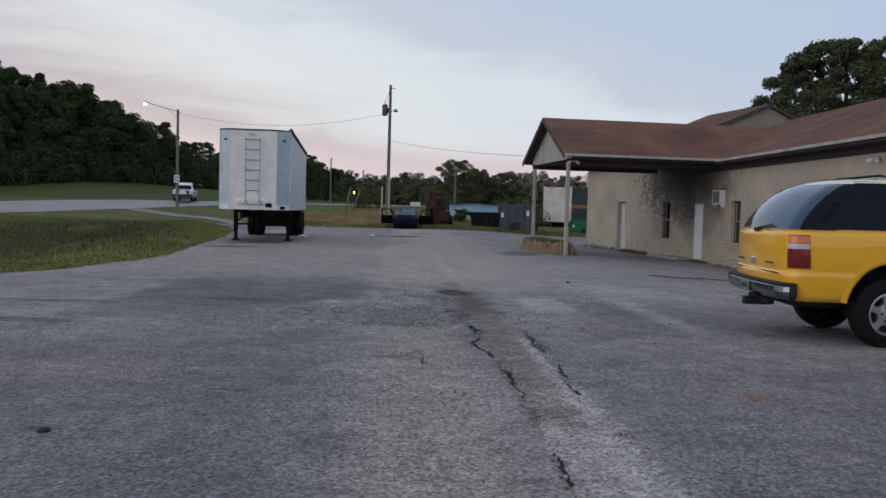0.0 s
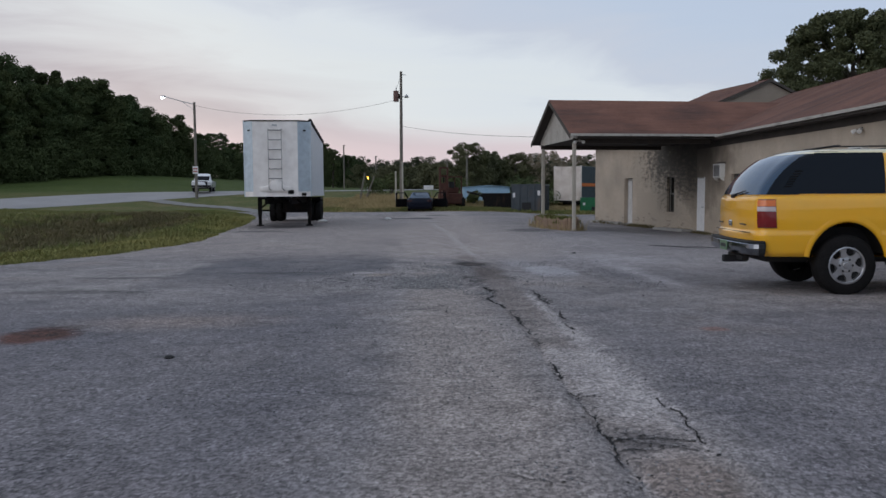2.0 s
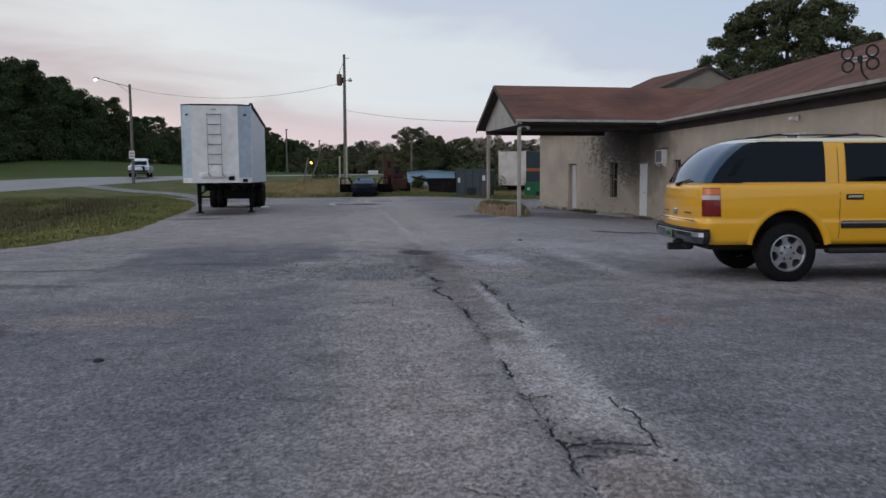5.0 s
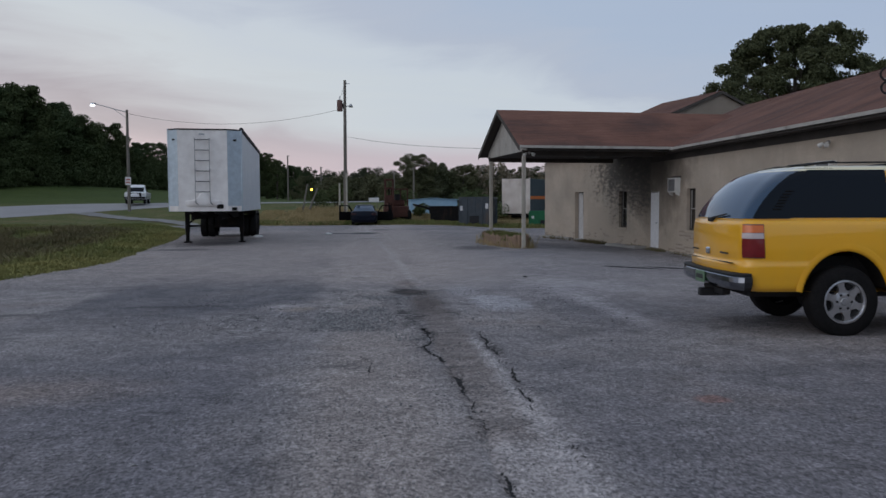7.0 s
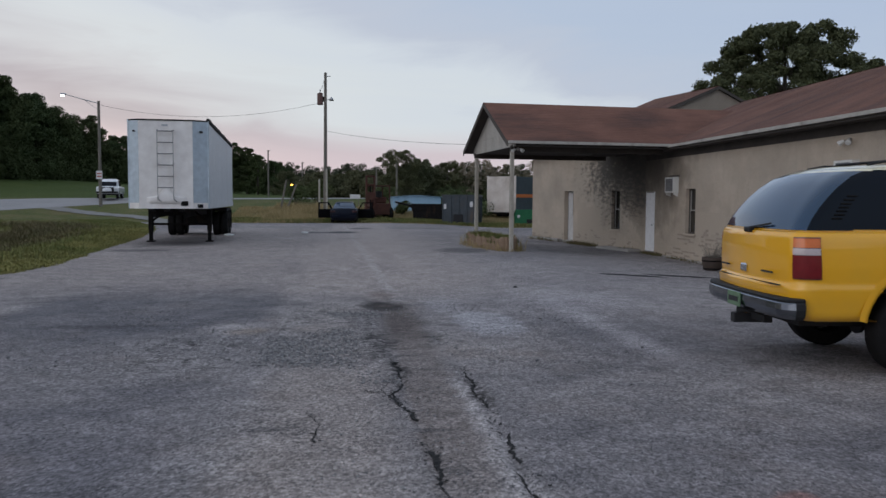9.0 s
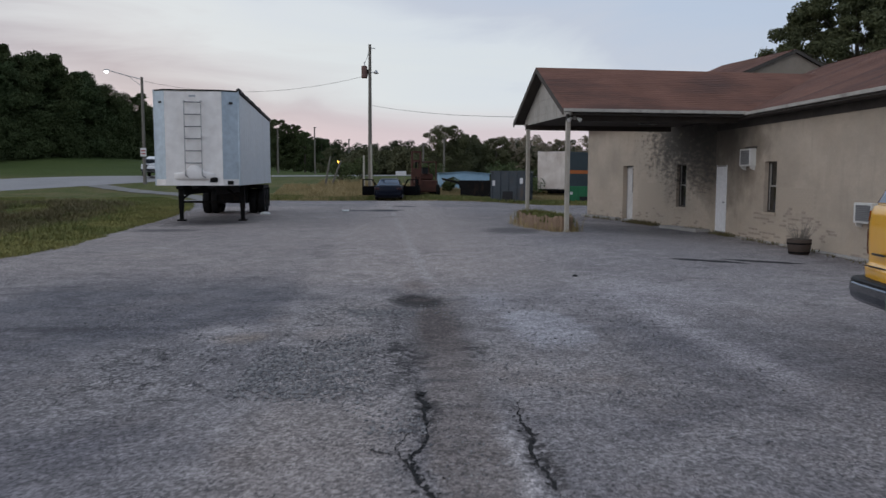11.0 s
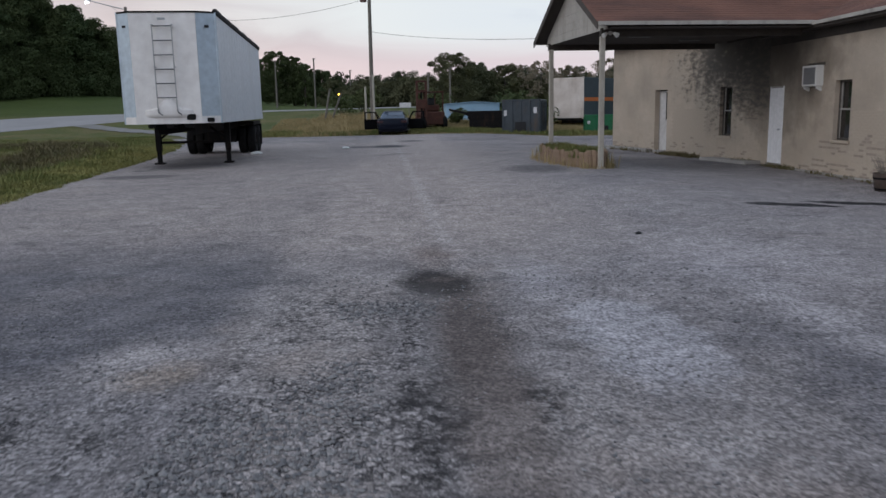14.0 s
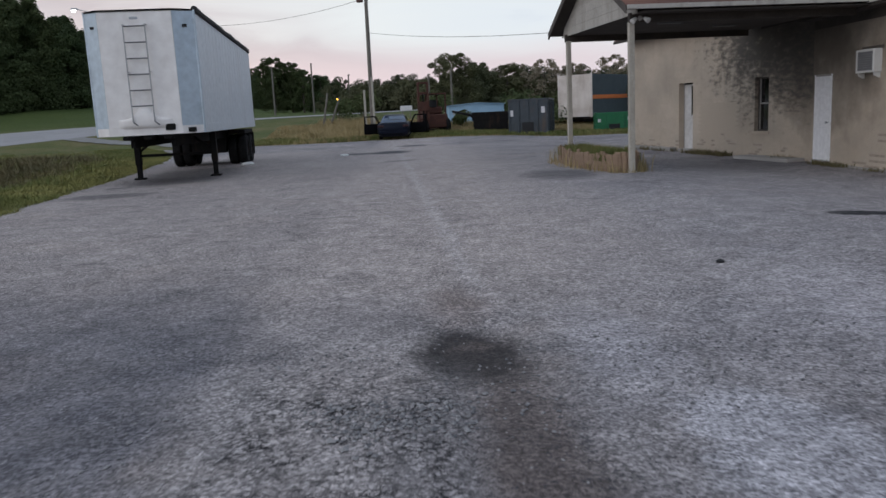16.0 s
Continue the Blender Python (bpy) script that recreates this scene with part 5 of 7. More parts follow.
def side_patch(levels, z0, z1, x_at, side, off=0.006, n=6):
    """A pane on the car's flank; x_at(z) gives its two ends at a height."""
    bm = bmesh.new()
    rows_ = []
    for k in range(n + 1):
        z = z0 + (z1 - z0) * k / n
        lv = lerp_levels(levels, z)
        a, b = x_at(z)
        rows_.append([bm.verts.new((a + (b - a) * i / 8, side * (lv[1] + off), z)) for i in range(9)])
    for a, b in zip(rows_, rows_[1:]):
        for i in range(8):
            bm.faces.new((a[i], a[i + 1], b[i + 1], b[i]) if side < 0 else (b[i], b[i + 1], a[i + 1], a[i]))
    return bm


def wheel(parent, x, y, r, w, side, spokes=6, rim_r=None, rim_m=None):
    rim_r = rim_r or r * 0.60
    t = part("wheel", boxed(-0.01, 0.01, -w * 0.3, w * 0.3, -0.01, 0.01), M_BLACK, parent)
    t.location = (x, y, r)
    bm = lathe(bmesh.new(), [(rim_r, -w / 2), (r * 0.90, -w / 2), (r * 0.985, -w * 0.38), (r, -w * 0.2), (r, w * 0.2), (r * 0.985, w * 0.38), (r * 0.90, w / 2), (rim_r, w / 2), (rim_r * 0.97, w * 0.3), (rim_r * 0.97, -w * 0.3), (rim_r, -w / 2)], axis="Y", seg=36)
    part("tyre", bm, M_RUBBER, t, "black rubber tyre", True)
    bm = lathe(bmesh.new(), [(rim_r, side * w * 0.47), (rim_r * 0.92, side * w * 0.47), (rim_r * 0.88, side * w * 0.22), (rim_r * 0.2, side * w * 0.18), (0.001, side * w * 0.18)], axis="Y", seg=36)
    rim = part("rim", bm, M_BLACK, t, "dark wheel barrel", True)
    bm = bmesh.new()
    lathe(bm, [(rim_r * 1.0, side * w * 0.475), (rim_r * 0.92, side * w * 0.49), (rim_r * 0.87, side * w * 0.42), (rim_r * 0.86, side * w * 0.25)], axis="Y", seg=36)
    lathe(bm, [(0.001, side * w * 0.40), (rim_r * 0.30, side * w * 0.40), (rim_r * 0.52, side * w * 0.36), (rim_r * 0.56, side * w * 0.24)], axis="Y", seg=24)
    for i in range(spokes):
        m = Matrix.Rotation(2 * math.pi * i / spokes + 0.3, 4, "Y")
        lo, hi = sorted((side * w * 0.24, side * w * 0.40))
        a = rim_r
        vs = [bm.verts.new(m @ Vector(p)) for y in (lo, hi) for p in ((a * 0.42, y, -a * 0.22), (a * 0.68, y, -a * 0.13), (a * 0.93, y, -a * 0.21), (a * 0.93, y, a * 0.21), (a * 0.68, y, a * 0.13), (a * 0.42, y, a * 0.22))]
        bm.faces.new(vs[:6])
        bm.faces.new(vs[6:])
        for k in range(6):
            bm.faces.new((vs[k], vs[(k + 1) % 6], vs[6 + (k + 1) % 6], vs[6 + k]))
    bmesh.ops.recalc_face_normals(bm, faces=bm.faces)
    sp = part("spokes", bm, rim_m or M_ALLOY, t, "wheel spokes" if rim_m else "silver alloy spokes")
    if not rim_m:
        for i in range(6 if r > 0.4 else 0):
            a = math.pi / 3 * i
            bm = cyled((rim_r * 0.34 * math.cos(a), side * w * 0.37, rim_r * 0.34 * math.sin(a)), (rim_r * 0.34 * math.cos(a), side * w * 0.412, rim_r * 0.34 * math.sin(a)), rim_r * 0.062, None, 8)
            part("lug_recess", bm, M_BLACK, sp)
        part("centre_cap", cyled((0, side * w * 0.39, 0), (0, side * w * 0.43, 0), rim_r * 0.19, rim_r * 0.15, 14), rim_m or M_ALLOY, sp)
    return t


def arch_lip(parent, x, z, r, y, material, name="wheel_arch"):
    bm = bmesh.new()
    a0, a1, n = radians(11), radians(169), 20
    ring = []
    for i in range(n + 1):
        a = a0 + (a1 - a0) * i / n
        ring.append([bm.verts.new((x + rr * math.cos(a), y + dy, z + 1.10 * rr * math.sin(a))) for rr, dy in ((r - 0.022, 0.05 if y < 0 else -0.05), (r - 0.018, 0.0), (r + 0.012, -0.006 if y < 0 else 0.006), (r + 0.060, 0.0))])
    for p, q in zip(ring, ring[1:]):
        for i in range(3):
            bm.faces.new((p[i], p[i + 1], q[i + 1], q[i]))
    bmesh.ops.recalc_face_normals(bm, faces=bm.faces)
    return part(name, bm, material, parent, "", True)


def suv():
    s = thing("suv", Matrix.Translation((5.55, 9.74, lot_z(5.5, 9.7) - 0.012)) @ pose(0, 0, 0, 0, 0, -5) @ Matrix.Diagonal((1.015, 1.015, 1.053, 1)), "yellow full-size SUV with tinted glass and a chrome bumper, parked", "car")
    low = [(0.52, 0.94, -1.10, 3.97, 0.18, 0.35), (0.58, 0.972, -1.18, 4.04, 0.20, 0.38), (0.72, 0.992, -1.225, 4.10, 0.20, 0.40), (0.83, 0.998, -1.235, 4.10, 0.20, 0.40), (0.85, 0.985, -1.205, 4.09, 0.20, 0.40), (1.00, 0.992, -1.215, 4.09, 0.20, 0.40), (1.16, 0.985, -1.215, 4.06, 0.19, 0.40), (1.28, 0.968, -1.205, 4.00, 0.18, 0.40), (1.318, 0.952, -1.195, 3.95, 0.18, 0.40), (1.335, 0.930, -1.17, 3.92, 0.18, 0.40)]
    up = [(1.335, 0.930, -1.175, 2.75, 0.18, 0.30), (1.45, 0.915, -1.12, 2.55, 0.20, 0.30), (1.59, 0.890, -1.025, 2.34, 0.22, 0.30), (1.73, 0.860, -0.89, 2.14, 0.24, 0.30), (1.85, 0.828, -0.73, 1.96, 0.26, 0.30), (1.915, 0.790, -0.56, 1.84, 0.28, 0.30), (1.945, 0.730, -0.46, 1.74, 0.28, 0.30), (1.96, 0.620, -0.38, 1.64, 0.28, 0.30)]
    R = 0.405

    def in_arch(c):
        return abs(c.y) > 0.6 and min(math.hypot(c.x, (c.z - R) / 1.10), math.hypot(c.x - 3.30, (c.z - R) / 1.10)) < 0.545
    fine = []
    for a, b in zip(low, low[1:]):
        k = max(1, round((b[0] - a[0]) / 0.04))
        fine += [tuple(p + (q - p) * i / k for p, q in zip(a, b)) for i in range(k)]
    fine.append(low[-1])
    body = part("body", loft([outline(l) for l in fine], True, True, in_arch), M_YELLOW, s, "yellow painted body", True)
    cabin = part("cabin", loft([outline(l) for l in up], True), M_YELLOW, s, "yellow cabin and roof", True)
    for x in (0.0, 3.30):
        for sd in (-1, 1):
            arch_lip(body, x, R, 0.545, sd * 0.995, M_YELLOW)
            bm = bmesh.new()
            for i in range(16):
                a, b = radians(14 + 152 * i / 16), radians(14 + 152 * (i + 1) / 16)
                vs = [bm.verts.new((x + 0.548 * math.cos(t), sd * yy, R + 1.10 * 0.548 * math.sin(t))) for t, yy in ((a, 0.97), (b, 0.97), (b, 0.55), (a, 0.55))]
                bm.faces.new(vs)
            box(bm, x - 0.53, x + 0.53, sd * 0.56 - 0.01, sd * 0.56 + 0.01, 0.52, 0.90)
            part("wheel_well", bm, M_BLACK, body)
    # added skin that carries the painted sky sheen
    part("roof_skin", loft([outline(lerp_levels(up, z), 0.005) for z in (1.895, 1.915, 1.945, 1.96)], True), M_ROOF_SHEEN, cabin, "cream roof edge, sky sheen painted in", True)
    part("underbody", boxed(-0.95, 3.9, -0.55, 0.55, 0.42, 0.52), M_BLACK, s)
    for y0 in (-1.03, 0.86):
        part("running_board", boxed(0.55, 2.75, y0, y0 + 0.17, 0.40, 0.47, 0.02), M_BLACK, s, "black running board")
    for x in (0.0, 3.30):
        for sd in (-1, 1):
            wheel(s, x, sd * 0.85, R, 0.27, sd, 6, 0.252)
    part("axle", cyl(cyled((0, -0.8, R), (0, 0.8, R), 0.05), (-0.02, 0.1, R), (0.02, 0.1, R), 0.16), M_BLACK, s)
    # glass
    zs = [1.350, 1.45, 1.55, 1.65, 1.75, 1.85, 1.925]
    part("rear_window", ring_patch(up, zs, list(range(REAR_FACE[0] - 7, REAR_FACE[-1] + 5)), 0.008), M_REARGLASS, cabin, "dark tinted rear glass", True)
    n_all = len(outline(up[0]))
    part("pillar_trim", ring_patch(up, zs, list(range(n_all - 2, n_all + 9)), 0.010), M_CARGLASS, cabin, "black gloss corner trim", True)
    part("pillar_trim", ring_patch(up, zs, list(range(REAR_FACE[0] - 14, REAR_FACE[0] - 6)), 0.009), M_REARGLASS, cabin, "dark gloss corner trim", True)
    for sd in (-1, 1):
        part("side_window", side_patch(up, 1.360, 1.905, lambda z: (-0.86 + 0.42 * (z - 1.335) / 0.6 + 0.05, 0.51), sd, 0.008, 8), M_CARGLASS, cabin, "long tinted quarter window")
        part("side_window", side_patch(up, 1.360, 1.88, lambda z: (0.80, 1.52), sd, 0.008, 8), M_CARGLASS, cabin, "tinted rear door window")
        part("side_window", side_patch(up, 1.385, 1.82, lambda z: (1.64, 2.52 - 0.75 * (z - 1.385) / 0.45), sd, 0.008, 8), M_CARGLASS, cabin, "front door window")
        for k in range(7):
            z = 1.45 + k * 0.034
            lv = lerp_levels(up, z)
            part("vent_slot", boxed(lv[2] + 0.27, lv[2] + 0.37, sd * (lv[1] + 0.012) - 0.006, sd * (lv[1] + 0.012) + 0.006, z, z + 0.016, 0.003), M_RUBBER, cabin)
        for x in (0.69, 1.58, 2.62):
            part("door_seam", side_patch(low, 0.50, 1.32, lambda z, x=x: (x, x + 0.008), sd, 0.0015, 8), M_BLACK, body)
        part("door_seam", side_patch(up, 1.34, 1.88, lambda z: (0.69, 0.698), sd, 0.0015, 8), M_BLACK, cabin)
        for x in (0.80, 1.70):
            part("door_handle", boxed(x, x + 0.20, sd * 1.01 - 0.012, sd * 1.01 + 0.012, 1.14, 1.175, 0.008), M_CHROME, body, "chrome door handle")
            part("handle_cup", boxed(x - 0.02, x + 0.22, sd * 0.992 - 0.006, sd * 0.992 + 0.006, 1.12, 1.195, 0.004), M_BLACK, body)
        mold = part("side_moulding", boxed(0.71, 2.75, sd * 1.005 - 0.015, sd * 1.005 + 0.015, 0.74, 0.84, 0.012), M_BLACK, body, "black moulding with a chrome strip")
        part("chrome_strip", boxed(0.71, 2.75, sd * 1.020 - 0.004, sd * 1.020 + 0.004, 0.80, 0.825, 0.003), M_CHROME, mold)
        part("mirror", boxed(2.45, 2.62, sd * 0.96 if sd > 0 else -1.18, 1.18 if sd > 0 else -0.96, 1.33, 1.50, 0.03), M_BLACK, s, "black door mirror")
        # tail lamp stack, wrapped round the rear corner
        idx = list(range(n_all - 4, n_all + 2)) if sd < 0 else list(range(REAR_FACE[0] - 7, REAR_FACE[0] - 2))
        lamp = part("tail_lamp", ring_patch(low, [0.905, 1.0, 1.10, 1.20, 1.290], idx, 0.008), M_LAMPRIM, s, "tall tail lamp with amber, clear and red lenses", True)
        for z0, z1, mt, nm in ((1.195, 1.278, M_AMBER, "amber_lens"), (1.128, 1.188, M_CLEAR, "clear_lens"), (0.918, 1.122, M_RED, "red_lens")):
            part(nm, ring_patch(low, [z0, (z0 * 2 + z1) / 3, (z0 + z1 * 2) / 3, z1], idx, 0.014), mt, lamp, "", True)
        part("headlight", boxed(3.98, 4.12, sd * 0.78 - 0.16, sd * 0.78 + 0.16, 0.86, 1.06, 0.02), M_CLEAR, s)
        rail = tube("roof_rail", [(-0.35, sd * 0.60, 1.96), (-0.15, sd * 0.61, 1.995), (0.6, sd * 0.61, 1.998), (1.35, sd * 0.60, 1.99), (1.52, sd * 0.59, 1.95)], 0.011, M_BLACK, s, "black roof rail")
    for x in (0.0, 1.1):
        part("rack_bar", boxed(x - 0.03, x + 0.03, -0.60, 0.60, 1.995, 2.02, 0.008), M_BLACK, s, "black roof rack bar")
    # tailgate, bumper and fittings
    part("tailgate_seam", boxed(-1.290, -1.25, -0.78, 0.78, 0.838, 0.842), M_BLACK, body)
    path_ = [(-1.12, -0.985)] + [(-1.14 - 0.15 * math.sin(a), -0.84 - 0.145 * math.cos(a)) for a in (0.0, 0.35, 0.7, 1.05, 1.4)] + [(-1.30 - 0.03 * (1 - (y / 0.8) ** 2), y) for y in (-0.7, -0.35, 0.0, 0.35, 0.7)]
    path_ += [(x, -y) for x, y in path_[5::-1]]

    def wrap(sec, a, b):
        bm = bmesh.new()
        rings = []
        for i in range(a, b):
            (x0, y0), (x1, y1) = path_[max(i - 1, 0)], path_[min(i + 1, len(path_) - 1)]
            d = math.hypot(x1 - x0, y1 - y0)
            nx, ny = -(y1 - y0) / d, (x1 - x0) / d
            rings.append([bm.verts.new((path_[i][0] + nx * o, path_[i][1] + ny * o, z)) for o, z in sec])
        for p, q in zip(rings, rings[1:]):
            for k in range(len(sec)):
                bm.faces.new((p[k], p[(k + 1) % len(sec)], q[(k + 1) % len(sec)], q[k]))
        bm.faces.new(rings[0])
        bm.faces.new(rings[-1])
        bmesh.ops.recalc_face_normals(bm, faces=bm.faces)
        return bm
    bmp = part("rear_bumper", wrap([(-0.06, 0.70), (0.03, 0.70), (0.045, 0.685), (0.05, 0.63), (0.035, 0.575), (0.0, 0.54), (-0.06, 0.535)], 2, len(path_) - 2), M_BUMPER, s, "chrome rear bumper with a black step pad")
    part("step_pad", wrap([(-0.10, 0.70), (0.035, 0.70), (0.04, 0.718), (0.02, 0.732), (-0.10, 0.735)], 0, len(path_)), M_BLACK, bmp, "black ribbed step pad")
    for a, b in ((0, 3), (len(path_) - 3, len(path_))):
        part("bumper_end", wrap([(-0.06, 0.705), (0.03, 0.705), (0.05, 0.685), (0.055, 0.63), (0.04, 0.57), (0.0, 0.53), (-0.06, 0.525)], a, b), M_BLACK, bmp, "black bumper end cap")
    plate = part("number_plate", boxed(-1.395, -1.378, -0.16, 0.16, 0.555, 0.695, 0.004), M_PLATE, bmp, "green number plate")
    part("plate_mark", boxed(-1.399, -1.394, -0.12, 0.12, 0.60, 0.65), M_INK, plate)
    part("tow_hitch", box(boxed(-1.40, -1.05, -0.05, 0.05, 0.38, 0.48, 0.01), -1.22, -1.12, -0.35, 0.35, 0.42, 0.50, 0.01), M_BLACK, s, "black tow hitch")
    part("rear_wiper", box(cyled((-1.275, -0.05, 1.345), (-1.225, -0.46, 1.40), 0.014, 0.009, 8), -1.295, -1.22, -0.12, 0.03, 1.305, 1.355, 0.01), M_BLACK, s, "black rear wiper")
    part("tailgate_handle", boxed(-1.305, -1.27, -0.07, 0.07, 0.90, 0.985, 0.015), M_CHROME, body, "chrome tailgate handle")
    part("badge", boxed(-1.283, -1.268, 0.44, 0.64, 0.935, 0.951), M_INK, body)
    part("badge", boxed(-1.283, -1.268, -0.64, -0.40, 0.935, 0.951), M_INK, body)
    part("front_bumper", boxed(4.0, 4.25, -0.95, 0.95, 0.48, 0.72, 0.04), M_CHROME, s)
    part("grille", boxed(4.10, 4.21, -0.58, 0.58, 0.80, 1.05, 0.02), M_BLACK, s)
    part("windscreen", boxed(-0.02, 0.0, -0.72, 0.72, 0.0, 0.66, 0.0, Matrix.Translation((2.82, 0, 1.34)) @ pose(0, 0, 0, 0, -47, 0)), M_CARGLASS, cabin)
    return s


suv()


def sedan(m, label):
    s = thing("sedan", m, label, "car")
    low = [(0.22, 0.80, -1.00, 3.50, 0.25, 0.4), (0.40, 0.89, -1.10, 3.62, 0.28, 0.45), (0.62, 0.905, -1.12, 3.62, 0.28, 0.45), (0.82, 0.885, -1.08, 3.50, 0.26, 0.45), (0.93, 0.83, -1.00, 3.30, 0.24, 0.45), (0.96, 0.78, -0.95, 3.2, 0.24, 0.45)]
    up = [(0.94, 0.77, -0.72, 2.35, 0.2, 0.3), (1.12, 0.71, -0.42, 1.95, 0.2, 0.3), (1.30, 0.63, -0.02, 1.60, 0.2, 0.3), (1.39, 0.55, 0.15, 1.40, 0.2, 0.3), (1.42, 0.42, 0.30, 1.25, 0.2, 0.3)]
    body = part("body", loft([outline(l) for l in low], True, True, lambda c: abs(c.y) > 0.5 and min(math.hypot(c.x, c.z - 0.31), math.hypot(c.x - 2.6, c.z - 0.31)) < 0.36), M_BLUECAR, s, "dark blue painted body", True)
    cabin = part("cabin", loft([outline(l) for l in up], True), M_BLUECAR, s, "dark blue cabin", True)
    part("rear_window", ring_patch(up, [0.97, 1.05, 1.15, 1.25, 1.33], list(range(REAR_FACE[0] - 3, REAR_FACE[-1] + 4)), 0.008), M_REARGLASS, cabin, "pale reflecting rear glass", True)
    for x in (0.0, 2.6):
        for sd in (-1, 1):
            wheel(s, x, sd * 0.78, 0.31, 0.20, sd, 5)
    for sd in (-1, 1):
        part("side_window", side_patch(up, 0.99, 1.32, lambda z: (-0.25 + 0.9 * (z - 0.99), 1.9 - 0.9 * (z - 0.99)), sd, 0.008, 5), M_CARGLASS, cabin)
        lamp = part("tail_lamp", boxed(-1.135, -1.0, sd * 0.70 - 0.17, sd * 0.70 + 0.17, 0.70, 0.84, 0.02), M_LAMPDARK, s, "dark unlit tail lamp")
        # doors standing open
        for hx, wid in ((2.15, 1.05), (1.05, 0.95)):
            d = part("door", boxed(-wid, 0, -0.045, 0.045, 0.30, 0.90, 0.03), M_DOORCARD, s, "dark door standing open")
            d.matrix_basis = Matrix.Translation((hx, sd * 0.90, 0)) @ pose(0, 0, 0, 0, 0, -sd * 68)
            fr = box(boxed(-wid + 0.02, -0.30, -0.025, 0.025, 1.30, 1.37), -wid + 0.02, -wid + 0.10, -0.03, 0.03, 0.90, 1.31)
            prism(fr, [(-0.06, 0.89), (0.0, 0.89), (-0.28, 1.37), (-0.34, 1.37)], "Y", -0.025, 0.025)
            part("glass_frame", fr, M_DOORCARD, d, "black frame round the lowered glass")
    part("rear_bumper", boxed(-1.17, -1.0, -0.80, 0.80, 0.32, 0.52, 0.04), M_BLUECAR, s)
    plate = part("number_plate", boxed(-1.165, -1.15, -0.16, 0.16, 0.62, 0.72), M_SIGNWHITE, s, "pale number plate")
    part("plate_mark", boxed(-1.169, -1.164, -0.11, 0.11, 0.65, 0.69), M_INK, plate)
    part("underbody", boxed(-0.9, 3.3, -0.65, 0.65, 0.16, 0.26), M_BLACK, s)
    return s


sedan(Matrix.Translation((-0.60, 58.0, land_z(-0.7, 57.0) + 0.02)) @ pose(0, 0, 0, 0, 0, 88) @ Matrix.Diagonal((1.06, 1.06, 1.04, 1)), "dark blue sedan parked with all its doors open")


def pickup(m, label):
    s = thing("pickup_truck", m, label, "truck")
    low = [(0.45, 0.90, -1.15, 4.35, 0.15, 0.3), (0.70, 0.96, -1.18, 4.42, 0.15, 0.35), (0.95, 0.96, -1.18, 4.40, 0.15, 0.35), (1.10, 0.93, -1.16, 4.30, 0.15, 0.35)]
    up = [(1.10, 0.88, 0.95, 3.2, 0.1, 0.3), (1.45, 0.80, 1.02, 2.75, 0.12, 0.3), (1.78, 0.68, 1.12, 2.35, 0.14, 0.3), (1.84, 0.55, 1.25, 2.2, 0.14, 0.3)]
    part("body", loft([outline(l) for l in low], True, True, lambda c: abs(c.y) > 0.5 and min(math.hypot(c.x, c.z - 0.38), math.hypot(c.x - 3.45, c.z - 0.38)) < 0.44), M_WHITECAR, s, "white painted body", True)
    cabin = part("cabin", loft([outline(l) for l in up], True), M_WHITECAR, s, "white cab", True)
    part("windscreen", boxed(-0.02, 0.0, -0.66, 0.66, 0.04, 0.62, 0.0, Matrix.Translation((3.24, 0, 1.14)) @ pose(0, 0, 0, 0, -46, 0)), M_CARGLASS, cabin)
    for sd in (-1, 1):
        part("side_window", side_patch(up, 1.16, 1.70, lambda z: (1.2, 2.9 - 0.9 * (z - 1.16)), sd, 0.008, 5), M_CARGLASS, cabin)
        part("headlight", boxed(4.34, 4.44, sd * 0.74 - 0.15, sd * 0.74 + 0.15, 0.82, 1.0, 0.02), M_SIGNWHITE, s)
    part("bed", boxed(-1.05, 0.85, -0.82, 0.82, 1.085, 1.11), M_BLACK, s)
    part("grille", boxed(4.38, 4.47, -0.58, 0.58, 0.64, 1.05, 0.02), M_BLACK, s)
    part("bumper", boxed(4.36, 4.56, -0.92, 0.92, 0.48, 0.66, 0.03), M_BLACK, s)
    for x in (0.0, 3.45):
        for sd in (-1, 1):
            wheel(s, x, sd * 0.80, 0.38, 0.25, sd, 6)
    part("underbody", boxed(-0.9, 4.2, -0.7, 0.7, 0.34, 0.48), M_BLACK, s)
    return s


pickup(Matrix.Translation((-22.9, 80.6, ground_z(-22.4, 79.0) + 0.07)) @ pose(0, 0, 0, 0, 0, 280), "white pickup truck on the road")


